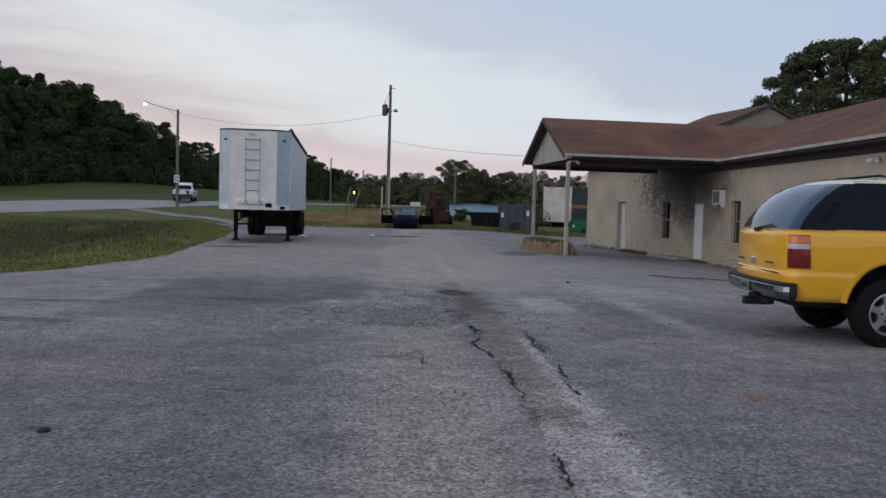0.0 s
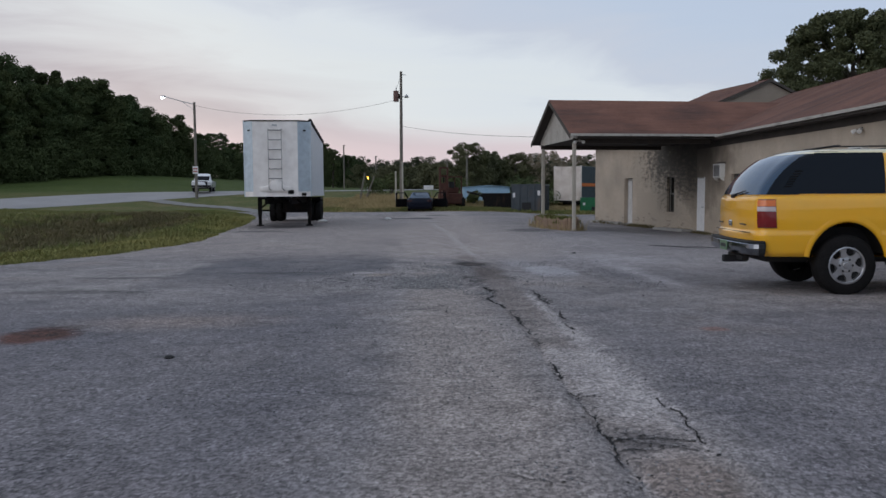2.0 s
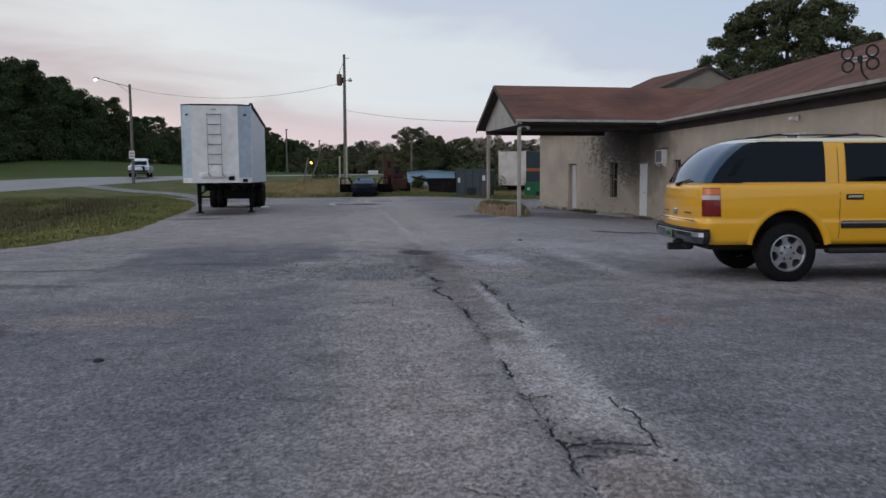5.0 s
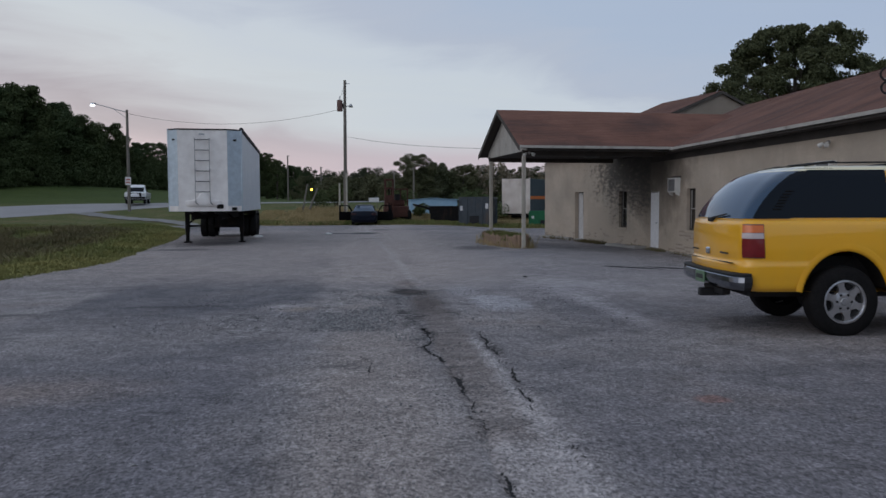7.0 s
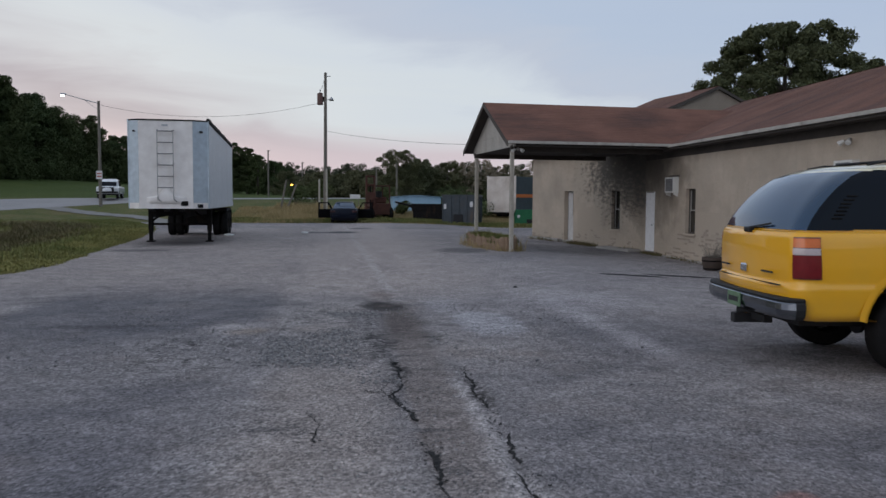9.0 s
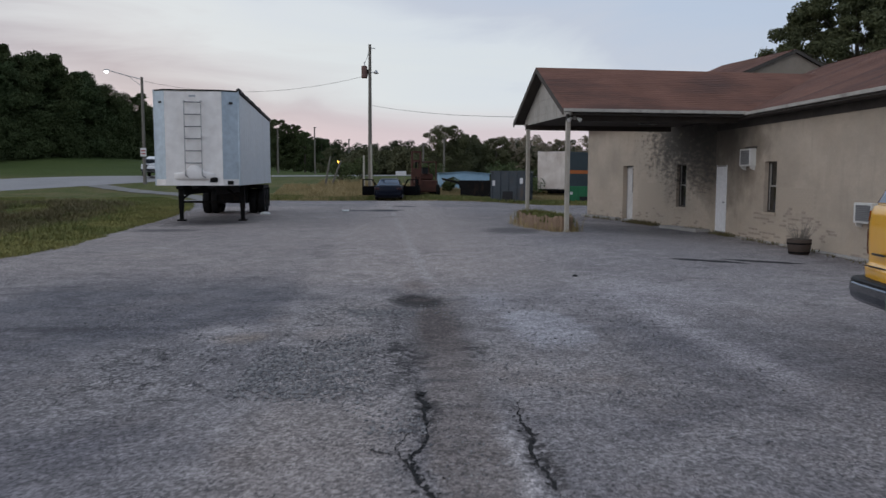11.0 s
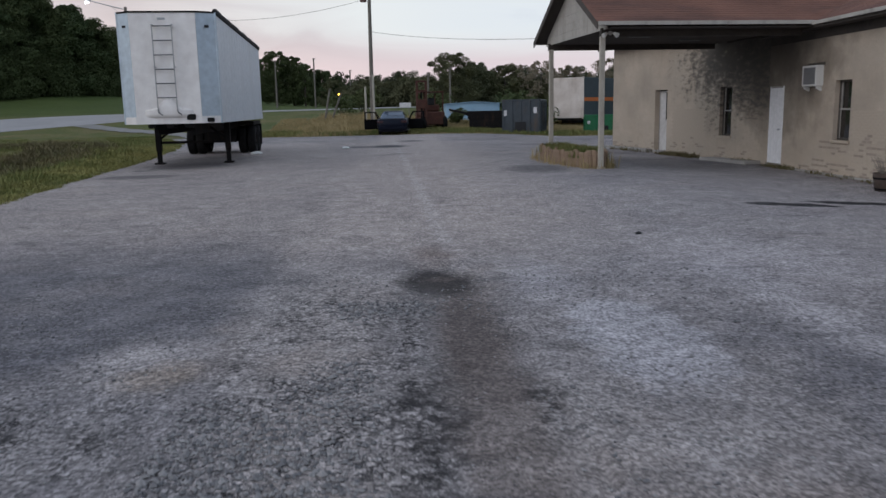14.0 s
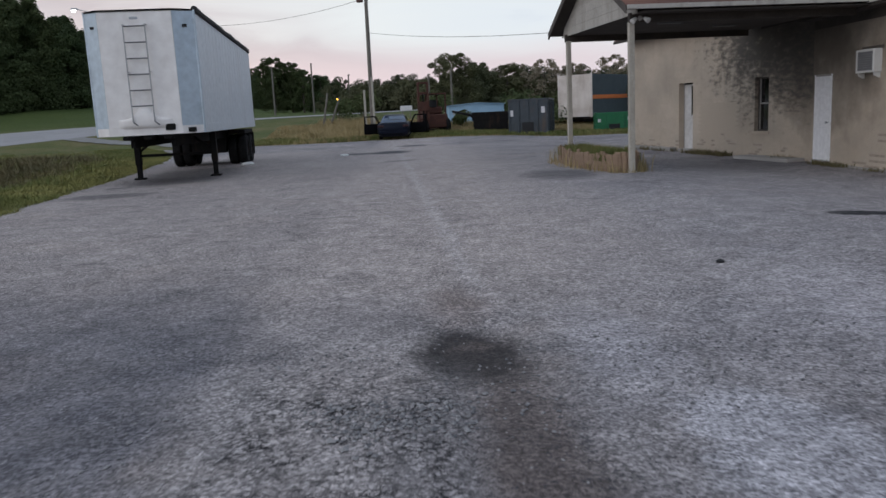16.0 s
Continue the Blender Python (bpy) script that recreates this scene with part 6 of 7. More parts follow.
def semi_trailer():
    t = thing("semi_trailer", Matrix.Translation((-6.277, 29.926, lot_z(-6.5, 33))) @ pose(0, 0, 0, 0, 0, 4.5), "white and pale blue high-sided semi-trailer standing on its legs", "trailer")
    L, Z0, Z1, HW, CY = 11.75, 1.30, 4.34, 1.32, 0.26
    ZR = 4.20

    def top(y):
        return Z1 + (ZR - Z1) * max(0.0, y) / L
    # nose of three panels
    part("nose_panel", boxed(-0.95, 0.83, -0.02, 0.03, Z0 + 0.20, Z1 - 0.03, 0.006), M_TRAILER, t, "white flat nose panel")
    for sd in (-1, 1):
        e = 0.835 if sd > 0 else -0.955
        part("corner_panel", prismed([(e, -0.012), (sd * HW, CY), (sd * (HW - 0.03), CY + 0.03), (e, 0.03)], "Z", Z0 + 0.02, Z1 - 0.03), M_TRAILER_ALU, t, "pale blue-grey slanting corner panel")
        part("corner_rail", cyled((sd * HW, CY + 0.01, Z0), (sd * HW, CY + 0.01, Z1), 0.03, 0.03, 8), M_TRAILER_ALU, t)
        side = part("side_panel", prismed([(CY + 0.02, Z0 + 0.22), (L, Z0 + 0.22), (L, ZR - 0.06), (CY + 0.02, Z1 - 0.06)], "X", sd * (HW - 0.01) - 0.012, sd * (HW - 0.01) + 0.012), M_TRAILER_SIDE, t, "pale ribbed aluminium side")
        for i in range(19):
            y = 0.55 + i * 0.6
            part("rib", boxed(sd * (HW + 0.002) - 0.004, sd * (HW + 0.002) + 0.004, y - 0.025, y + 0.025, Z0 + 0.22, top(y) - 0.06, 0.004), M_TRAILER_SIDE, side)
        part("bottom_rail", boxed(sd * HW - 0.02, sd * HW + 0.02, CY + 0.02, L, Z0, Z0 + 0.22, 0.006), M_TRAILER_SIDE, t, "riveted lower rail")
        part("top_rail", prismed([(CY, Z1 - 0.06), (L, ZR - 0.06), (L, ZR + 0.02), (CY, Z1 + 0.02)], "X", sd * HW - 0.035, sd * HW + 0.035), M_STEEL if sd > 0 else M_GALV, t)
        part("marker_lamp", boxed(sd * 1.10 - 0.05, sd * 1.10 + 0.05, 0.06, 0.16, Z1 - 0.42, Z1 - 0.36), M_BLACK, t)
    part("front_sill", prismed([(-HW, CY), (-0.96, -0.03), (0.84, -0.03), (HW, CY), (HW, CY + 0.1), (-HW, CY + 0.1)], "Z", Z0, Z0 + 0.20), M_TRAILER, t, "white lower nose sill")
    part("front_cap", prismed([(-HW - 0.01, CY), (-0.96, -0.04), (0.84, -0.04), (HW + 0.01, CY), (HW + 0.01, CY + 0.08), (-HW - 0.01, CY + 0.08)], "Z", Z1 - 0.03, Z1 + 0.015), M_STEEL, t, "dark top edge")
    part("rear_door", boxed(-HW + 0.03, HW - 0.03, L - 0.06, L, Z0, ZR), M_TRAILER_ALU, t)
    part("floor", boxed(-HW + 0.05, HW - 0.05, 0.5, L - 0.06, Z0 + 0.02, Z0 + 0.14), M_STEEL, t)
    bm = bmesh.new()
    rolls = []
    for i in range(24):
        a = 0.35 + i * 0.49
        r = 0.072 + 0.008 * math.sin(a * 3.1)
        rolls.append([bm.verts.new((HW + r * math.cos(u), a, top(a) + 0.03 + 0.008 * math.sin(a * 2.1) + r * math.sin(u))) for u in [math.pi * 2 * q / 8 for q in range(8)]])
    for p, q in zip(rolls, rolls[1:]):
        for i in range(8):
            bm.faces.new((p[i], p[(i + 1) % 8], q[(i + 1) % 8], q[i]))
    bm.faces.new(rolls[0])
    bm.faces.new(rolls[-1])
    bmesh.ops.recalc_face_normals(bm, faces=bm.faces)
    part("tarpaulin", bm, M_TARP, t, "black tarpaulin rolled along the top edge")
    # front ladder
    lad = part("ladder", box(boxed(-0.335, -0.305, -0.16, -0.13, 1.62, 3.98, 0.004), 0.185, 0.215, -0.16, -0.13, 1.62, 3.98, 0.004), M_LADDER, t, "grey steel ladder fixed to the nose")
    for i in range(6):
        z = 2.02 + i * 0.385
        part("rung", cyled((-0.33, -0.145, z), (0.21, -0.145, z), 0.017, 0.017, 8), M_LADDER_RUNG, lad)
    for z in (1.66, 2.85, 3.98):
        for x in (-0.32, 0.20):
            part("bracket", boxed(x - 0.02, x + 0.02, -0.16, -0.015, z - 0.015, z + 0.015), M_LADDER, lad)
    for sd in (-1, 1):
        part("ladder_foot", cyled((sd * 0.26 - 0.06, -0.145, 1.63), (sd * 0.26 + 0.04, -0.10, 1.54), 0.015, 0.015, 8), M_LADDER_RUNG, lad)
    part("nose_plate", boxed(-0.18, 0.02, -0.03, -0.015, 4.12, 4.18, 0.004), M_GALV, t)
    bell = [(u, 1.685 + 0.28 * math.exp(-abs(u / 0.23) ** 2.6) + 0.05 * (1 - (u / 0.66) ** 2), 1 - abs(u / 0.66) ** 3) for u in [-0.66 + 1.32 * i / 24 for i in range(25)]]
    bm = bmesh.new()
    rings = [[bm.verts.new((u - 0.05, -0.018 - y * near, 1.67 + (z - 1.67) * f - drop)) for u, z, near in bell] for y, f, drop in ((0.0, 1.0, 0.0), (0.05, 0.96, 0.0), (0.085, 0.80, 0.0), (0.105, 0.45, 0.0), (0.11, 0.05, 0.02), (0.10, 0.0, 0.10), (0.075, 0.0, 0.18), (0.015, 0.0, 0.20))]
    for p, q in zip(rings, rings[1:]):
        for i in range(24):
            bm.faces.new((p[i], p[i + 1], q[i + 1], q[i]))
    bmesh.ops.recalc_face_normals(bm, faces=bm.faces)
    part("fairing", bm, M_TRAILER, t, "pale bulge at the foot of the nose", True)
    part("brake_coupling", boxed(0.42, 0.66, -0.07, 0.02, 1.40, 1.56, 0.015), M_STEEL, t)
    part("coupling_plate", boxed(0.96, 1.14, 0.02, 0.16, 1.33, 1.45, 0.01), M_STEEL, t)
    for x in (-0.55, -0.05, 0.45):
        part("sill_bracket", boxed(x - 0.12, x + 0.12, 0.02, 0.4, 1.18, 1.29, 0.03), M_STEEL, t)
    # frame, legs, axles
    for sd in (-1, 1):
        part("frame_rail", boxed(sd * 0.50 - 0.05, sd * 0.50 + 0.05, 0.3, L - 0.3, 0.98, 1.30), M_STEEL, t)
        leg = part("landing_leg", boxed(sd * 1.07 - 0.085, sd * 1.07 + 0.085, 2.86, 3.04, 0.42, 1.30, 0.01), M_STEEL, t, "black steel landing leg")
        part("inner_leg", boxed(sd * 1.07 - 0.065, sd * 1.07 + 0.065, 2.885, 3.015, 0.05, 0.45), M_STEEL, leg)
        part("foot_pad", boxed(sd * 1.07 - 0.15, sd * 1.07 + 0.15, 2.80, 3.10, 0.0, 0.055, 0.012), M_STEEL, leg)
        part("brace", prismed([(sd * 1.04, 0.74), (sd * 1.04, 0.82), (sd * 0.40, 1.30), (sd * 0.28, 1.30)], "Y", 2.92, 2.98), M_STEEL, leg)
        part("mud_flap", boxed(sd * 1.0 - 0.30, sd * 1.0 + 0.30, 11.3, 11.32, 0.25, 1.1), M_RUBBER, t)
        part("fender", boxed(sd * 0.99 - 0.30, sd * 0.99 + 0.30, 8.6, 11.1, 1.09, 1.24, 0.02), M_STEEL, t)
        for y in (9.15, 10.42):
            for k in (0.80, 1.15):
                wheel(t, sd * k, y, 0.53, 0.31, sd, 5, None, M_STEEL)
    # wheels roll along the trailer's length
    for w_ in [c for c in t.children if c.name.startswith("wheel")]:
        w_.rotation_euler = (0, 0, radians(-90))
    part("cross_tie", boxed(-1.05, 1.05, 2.92, 2.99, 0.64, 0.72), M_STEEL, t)
    part("suspension", boxed(-0.60, 0.60, 8.5, 11.1, 0.45, 1.0), M_STEEL, t)
    part("axle", cyl(cyled((-1.0, 9.15, 0.53), (1.0, 9.15, 0.53), 0.07), (-1.0, 10.42, 0.53), (1.0, 10.42, 0.53), 0.07), M_STEEL, t)
    return t


semi_trailer()


# ---- trees ----
def crown_mesh(rnd, clumps, leaves, size, flat=0.75, inner=0.34):
    """Leaves set round the outside of each clump, tilted outwards and up."""
    vs, fs = [], []
    for cx, cy, cz, r in clumps:
        for _ in range(leaves):
            d = Vector((rnd.gauss(0, 1), rnd.gauss(0, 1), rnd.gauss(0.15, 1))).normalized()
            q = r * (inner + (1.05 - inner) * math.sqrt(rnd.random())) * (1.0 if rnd.random() < 0.9 else 1.22)
            c = Vector((cx, cy, cz)) + Vector((d.x * q, d.y * q, d.z * q * flat))
            n = (d * 0.5 + Vector((rnd.uniform(-1, 1), rnd.uniform(-1, 1), rnd.uniform(-0.4, 1))) * 0.8).normalized()
            u = n.orthogonal().normalized()
            u = Matrix.Rotation(rnd.random() * 6.28, 3, n) @ u
            w = n.cross(u)
            s = size * rnd.uniform(0.6, 1.3)
            b = len(vs)
            vs += [c - u * s, c + w * s * 0.55 + n * s * 0.12, c + u * s, c - w * s * 0.55 + n * s * 0.12]
            fs += [(b, b + 1, b + 2), (b, b + 2, b + 3)]
    return [tuple(v) for v in vs], fs


def limb(bm, p0, p1, r0, r1, seg=8):
    cyl(bm, p0, p1, r0, r1, seg, False)


def tree_proto(seed, h, spread, leaves, size, leaf_m, label, clump_n=60, trunk_r=None, low=0.3, name="tree", clump=(0.15, 0.34), inner=0.34):
    """A tree with a tapered trunk, limbs and a ragged crown of leaf clumps; its base is at the origin."""
    rnd = random.Random(seed)
    t = thing(name, pose(0, 0, 0), label, "tree", group="woodland trees")
    tr = trunk_r or h * 0.018
    bm = bmesh.new()
    top = Vector((rnd.uniform(-0.04, 0.04) * h, rnd.uniform(-0.04, 0.04) * h, h * 0.84))
    pts = [Vector((0, 0, -0.3)), Vector((top.x * 0.2, top.y * 0.2, h * 0.28)), Vector((top.x * 0.6, top.y * 0.5, h * 0.55)), top]
    rad = [tr * 1.35, tr, tr * 0.6, tr * 0.18]
    for i in range(3):
        limb(bm, pts[i], pts[i + 1], rad[i], rad[i + 1], 10)
    clumps = []
    for i in range(clump_n):
        f = low + (1 - low) * ((i + rnd.random()) / clump_n) ** 0.9
        a = i * 2.399 + rnd.uniform(-0.5, 0.5)
        g = (f - low) / (1 - low)
        env = spread * (0.35 + 0.65 * math.sin(math.pi * min(1.0, 0.22 + 0.78 * g))) * math.sqrt(rnd.uniform(0.08, 1.0)) * rnd.uniform(0.85, 1.1)
        c = Vector((top.x * f + env * math.cos(a), top.y * f + env * math.sin(a), h * f * 0.97))
        r = spread * rnd.uniform(*clump) * (1.12 - 0.45 * g)
        clumps.append((c.x, c.y, c.z, r))
        if i % 2 == 0:
            start = pts[0].lerp(top, min(0.97, max(0.18, f - 0.2) * 1.1))
            limb(bm, start, start.lerp(c, 0.9), tr * 0.30 * (1.1 - f), tr * 0.05, 6)
    part("trunk", bm, M_BARK, t, "grey-brown trunk and limbs", True)
    v_, f_ = crown_mesh(rnd, clumps, leaves, size, inner=inner)
    pieces("crown", v_, f_, leaf_m, t, "dense dark green leaves")
    return t


protos = [tree_proto(11, 16.0, 4.8, 430, 0.145, M_LEAF_DARK, "tall dark green broadleaf tree at the field's edge", 62, low=0.06), tree_proto(12, 14.0, 4.6, 430, 0.145, M_LEAF_DARK, "dark green broadleaf tree at the field's edge", 60, low=0.05), tree_proto(13, 17.0, 4.2, 420, 0.14, M_LEAF_MID, "tall green tree at the field's edge", 64, low=0.06), tree_proto(14, 12.0, 4.8, 430, 0.145, M_LEAF_DARK, "broad dark green tree at the field's edge", 56, low=0.04)]
protos += [tree_proto(15, 7.0, 2.9, 420, 0.085, M_LEAF_HEDGE, "broad dull green tree behind the yard", 48, low=0.10), tree_proto(16, 6.5, 2.6, 380, 0.085, M_LEAF_HEDGE, "dull green tree behind the yard", 46, low=0.12)]
protos += [tree_proto(17, 6.5, 2.6, 90, 0.11, M_LEAF_AUTUMN, "thin brown-tinged tree behind the yard", 40, low=0.15)]
PROTO_H = (16.0, 14.0, 17.0, 12.0, 7.0, 6.5, 6.5)
rnd = random.Random(77)


def plant_tree(k, x, y, h, rot, wide=1.0):
    s = h / PROTO_H[k]
    return copy_thing(protos[k], Matrix.Translation((x, y, land_z(x, y) - 0.1)) @ pose(0, 0, 0, 0, 0, rot) @ Matrix.Diagonal((s * wide, s * wide, s, 1)))


# the wood's edge: place and height along its run
EDGE = [(-78, 78, 22.5), (-63.6, 88, 21.2), (-57.0, 96, 16.8), (-52.5, 105, 15.4), (-49.0, 113, 13.8), (-46.5, 120, 13.4), (-45.0, 125, 10.2), (-43.3, 130.7, 9.6), (-38, 148, 8.4), (-32, 175, 8.6), (-25, 215, 9.5)]


def on_edge(u):
    s = u * (len(EDGE) - 1)
    i = min(int(s), len(EDGE) - 2)
    return tuple(p + (q - p) * (s - i) for p, q in zip(EDGE[i], EDGE[i + 1]))


for row in range(3):
    n = (34, 26, 22)[row]
    for i in range(n):
        x, y, h = on_edge((i + rnd.uniform(0.1, 0.9)) / n)
        x, y = x - row * 4.5 + rnd.uniform(-1.5, 1.5), y + row * 4.0 + rnd.uniform(-1.5, 1.5)
        h *= rnd.uniform(0.66, 1.06) if row == 0 else rnd.uniform(0.78, 1.08)
        plant_tree(rnd.randrange(4), x, y, h, rnd.random() * 360, 1.0 if h > 12 else 1.25)
for k, p in enumerate(protos[:4]):
    p.matrix_world = Matrix.Translation((-66 - 7 * k, 104 + 5 * k, land_z(-66, 104)))
for k, p in enumerate(protos[4:]):
    p.matrix_world = Matrix.Translation((40 + 5 * k, 90 + 3 * k, land_z(40, 90)))


# far woods closing the view
def far_woods(name, spots, label, seed, leaf=M_LEAF_FAR, size=0.21, leaves=190):
    rnd_ = random.Random(seed)
    vs, fs = [], []
    for x, y, h, w in spots:
        z0 = land_z(x, y)
        cl = []
        for k in range(14):
            f = 0.05 + 0.88 * k / 13
            a = k * 2.4 + rnd_.random()
            e = w * math.sin(math.pi * (0.25 + 0.68 * f)) * rnd_.uniform(0.2, 0.95)
            cl.append((x + e * math.cos(a), y + e * math.sin(a), z0 + h * f, w * rnd_.uniform(0.30, 0.55) * (1.1 - 0.55 * f)))
        v2, f2 = crown_mesh(rnd_, cl, leaves, size)
        b = len(vs)
        vs += v2
        fs += [tuple(i + b for i in f_) for f_ in f2]
    return tagged(pieces(name, vs, fs, leaf), label, "woods", kind="stuff")


spots = []
for i in range(110):
    u = i / 109
    spots.append((-34 + 190 * u + rnd.uniform(-2, 2), 226 - 26 * u + 10 * math.sin(u * 9) + rnd.uniform(-6, 6), rnd.uniform(5.8, 9.0), rnd.uniform(3.4, 5.2)))
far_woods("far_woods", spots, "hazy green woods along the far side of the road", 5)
under = []
for i in range(90):
    x, y, h = on_edge((i + 0.5) / 90)
    under.append((x + 2.5 + rnd.uniform(-1, 1), y - 2.0 + rnd.uniform(-1, 1), rnd.uniform(3.2, 6.0), rnd.uniform(2.2, 3.4)))
far_woods("undergrowth", under, "dark green undergrowth along the wood's edge", 6, M_LEAF_DARK, 0.15, 150)
scrub = []
for i in range(70):
    u = i / 69
    scrub.append((-5 + 53 * u + rnd.uniform(-1, 1), 106 - 14 * u + rnd.uniform(-5, 5), rnd.uniform(1.9, 3.3), rnd.uniform(2.2, 3.2)))
far_woods("scrub", scrub, "dense green scrub beneath the trees behind the yard", 16, M_LEAF_SCRUB, 0.17, 130)
# a clump of dark trees beyond the road
for k, (x, y, h) in enumerate([(-21.0, 140, 8.8), (-18.4, 142, 8.2), (-16.2, 139, 7.0), (-13.8, 141, 6.0), (-11.4, 143, 4.9)]):
    plant_tree(k % 4, x, y, h, k * 81.0, 1.2)
# nearer trees behind the yard
for k, (x, y, h) in enumerate([(6.6, 95, 7.4), (9.6, 98, 6.6), (13.2, 99, 6.2), (17.0, 97, 6.6), (20.5, 99, 6.0), (3.4, 104, 4.6), (-0.5, 108, 4.2), (24.0, 94, 6.6), (28.0, 92, 6.4), (11.0, 108, 6.4), (15.2, 110, 7.0), (19.0, 109, 6.0), (-4.5, 116, 4.6), (32.0, 90, 6.6), (36.0, 88, 7.0), (1.5, 112, 5.0), (-8.5, 122, 5.0)]):
    plant_tree(6 if x > 14 else 4 + k % 2, x - 1.6, y, h * 0.78, k * 67.0, 1.35)
# shrubs round the yard
def shrub(x, y, r, label, seed):
    rnd_ = random.Random(seed)
    t = thing("shrub", Matrix.Translation((x, y, land_z(x, y))), label, "shrub", group="yard shrubs")
    bm = bmesh.new()
    cl = []
    for k in range(7):
        a = k * 2.4
        c = (0.6 * r * math.cos(a) * rnd_.random(), 0.6 * r * math.sin(a) * rnd_.random(), r * rnd_.uniform(0.3, 0.85), r * rnd_.uniform(0.35, 0.55))
        cl.append(c)
        limb(bm, (0, 0, -0.05), c[:3], 0.03, 0.01, 5)
    part("stems", bm, M_BARK, t)
    v2, f2 = crown_mesh(rnd_, cl, 110, 0.12)
    pieces("foliage", v2, f2, M_LEAF_MID, t)
    return t


for k, (x, y, r) in enumerate([(10.2, 66.5, 2.0), (12.5, 69, 2.4), (15.5, 70, 2.2), (8.8, 70.5, 2.0), (18.5, 68, 2.6), (4.0, 66.5, 1.0), (-5.2, 74, 1.6), (-3.4, 76, 1.9), (2.6, 74, 1.8)]):
    shrub(x, y, r, "rounded green shrub at the yard's edge", 300 + k)

# the large oak behind the building
oak = tree_proto(24, 20.5, 11.2, 560, 0.16, M_LEAF_OAK, "large spreading dark green oak behind the building", 230, 0.55, 0.28, "oak_tree", (0.07, 0.15), 0.10)
oak.matrix_world = Matrix.Translation((45.6, 82.0, land_z(46, 82) - 1.2))


# ---- grass as blades ----
def tufts(name, spots, material, label, seed, h0, h1, per=7, lean=0.35, width=0.012):
    rnd_ = random.Random(seed)
    vs, fs = [], []
    for x, y, z, k in spots:
        for _ in range(per):
            a = rnd_.random() * 6.283
            h = rnd_.uniform(h0, h1) * k
            px, py = x + rnd_.uniform(-0.16, 0.16), y + rnd_.uniform(-0.16, 0.16)
            w = width * rnd_.uniform(0.7, 1.5)
            dx, dy = math.cos(a) * h * lean * rnd_.random(), math.sin(a) * h * lean * rnd_.random()
            sx, sy = -math.sin(a) * w, math.cos(a) * w
            b = len(vs)
            vs += [(px - sx, py - sy, z - 0.02), (px + sx, py + sy, z - 0.02), (px + dx * 0.5 + sx * 0.7, py + dy * 0.5 + sy * 0.7, z + h * 0.6), (px + dx * 0.5 - sx * 0.7, py + dy * 0.5 - sy * 0.7, z + h * 0.6), (px + dx * 1.6, py + dy * 1.6, z + h)]
            fs += [(b, b + 1, b + 2, b + 3), (b + 3, b + 2, b + 4)]
    return tagged(pieces(name, vs, fs, material), label, "grass", kind="stuff")


rnd = random.Random(9)
verge = []
for _ in range(52000):
    y = rnd.uniform(12, 62)
    side = rnd.random() ** 1.5 * 24 - 0.12
    x = lot_left(y) - side
    if inside_lot(x, y) > 0.1 or noise.noise((x * 0.5, y * 0.5, 9)) < -0.35 or (3.4 < side < 8.4 and rnd.random() < 0.8):
        continue
    verge.append((x, y, ground_z(x, y), 0.6 + 0.7 * rnd.random()))
tufts("verge_grass", verge, M_BLADE_GREEN, "rough green and straw-tipped grass on the verge", 3, 0.03, 0.085, 7, 0.7, 0.010)
rim = []
for _ in range(26000):
    y = rnd.uniform(11, 46)
    side = rnd.random() ** 1.2 * 3.6 - 0.15
    x = lot_left(y) - side
    if inside_lot(x, y) > 0.12 or noise.noise((x * 0.7, y * 0.7, 5)) < -0.30:
        continue
    rim.append((x, y, ground_z(x, y), 0.6 + 0.7 * rnd.random()))
tufts("edge_grass", rim, M_BLADE_RIM, "yellow-green grass along the edge of the asphalt", 33, 0.03, 0.10, 7, 0.8, 0.010)
ditch = []
for _ in range(20000):
    y = rnd.uniform(11, 50)
    side = rnd.gauss(6.6, 2.0)
    x = lot_left(y) - side
    if side < 2.6 or noise.noise((x * 0.35, y * 0.35, 2)) < -0.30:
        continue
    ditch.append((x, y, ground_z(x, y), 0.6 + rnd.random()))
tufts("ditch_weeds", ditch, M_BLADE_WEED, "brown-green weeds standing in the ditch", 13, 0.08, 0.26, 6, 0.7, 0.012)
clumps_ = []
for _ in range(260):
    y = rnd.uniform(13, 50)
    side = rnd.uniform(0.8, 14.0)
    x = lot_left(y) - side
    if inside_lot(x, y) > -0.5:
        continue
    for _k in range(14):
        px, py = x + rnd.gauss(0, 0.35), y + rnd.gauss(0, 0.35)
        clumps_.append((px, py, ground_z(px, py), 0.6 + rnd.random()))
tufts("grass_clumps", clumps_, M_BLADE_GREEN, "taller clumps of rough grass on the verge and ditch banks", 23, 0.10, 0.24, 7, 0.7, 0.010)
dry = []
for _ in range(9000):
    x = rnd.uniform(-9.5, 16)
    y = lot_far(x) + rnd.random() ** 1.3 * 14 + 0.1
    k = (0.60 if -6.5 < x < -2.2 else 0.20) * (0.35 + 0.65 * smooth01(0, 5, y - lot_far(x)))
    dry.append((x, y, ground_z(x, y), k))
tufts("tall_dry_grass", dry, M_BLADE_DRY, "tall straw-coloured dry grass beyond the lot", 4, 0.4, 1.15, 9, 0.45, 0.013)
back_green = []
for _ in range(5000):
    x = rnd.uniform(-10, 22)
    y = lot_far(x) + rnd.random() * 5
    back_green.append((x, y, ground_z(x, y), 1.0))
tufts("bank_grass", back_green, M_BLADE_GREEN, "short green grass on the bank behind the lot", 8, 0.08, 0.30, 6, 0.5, 0.02)


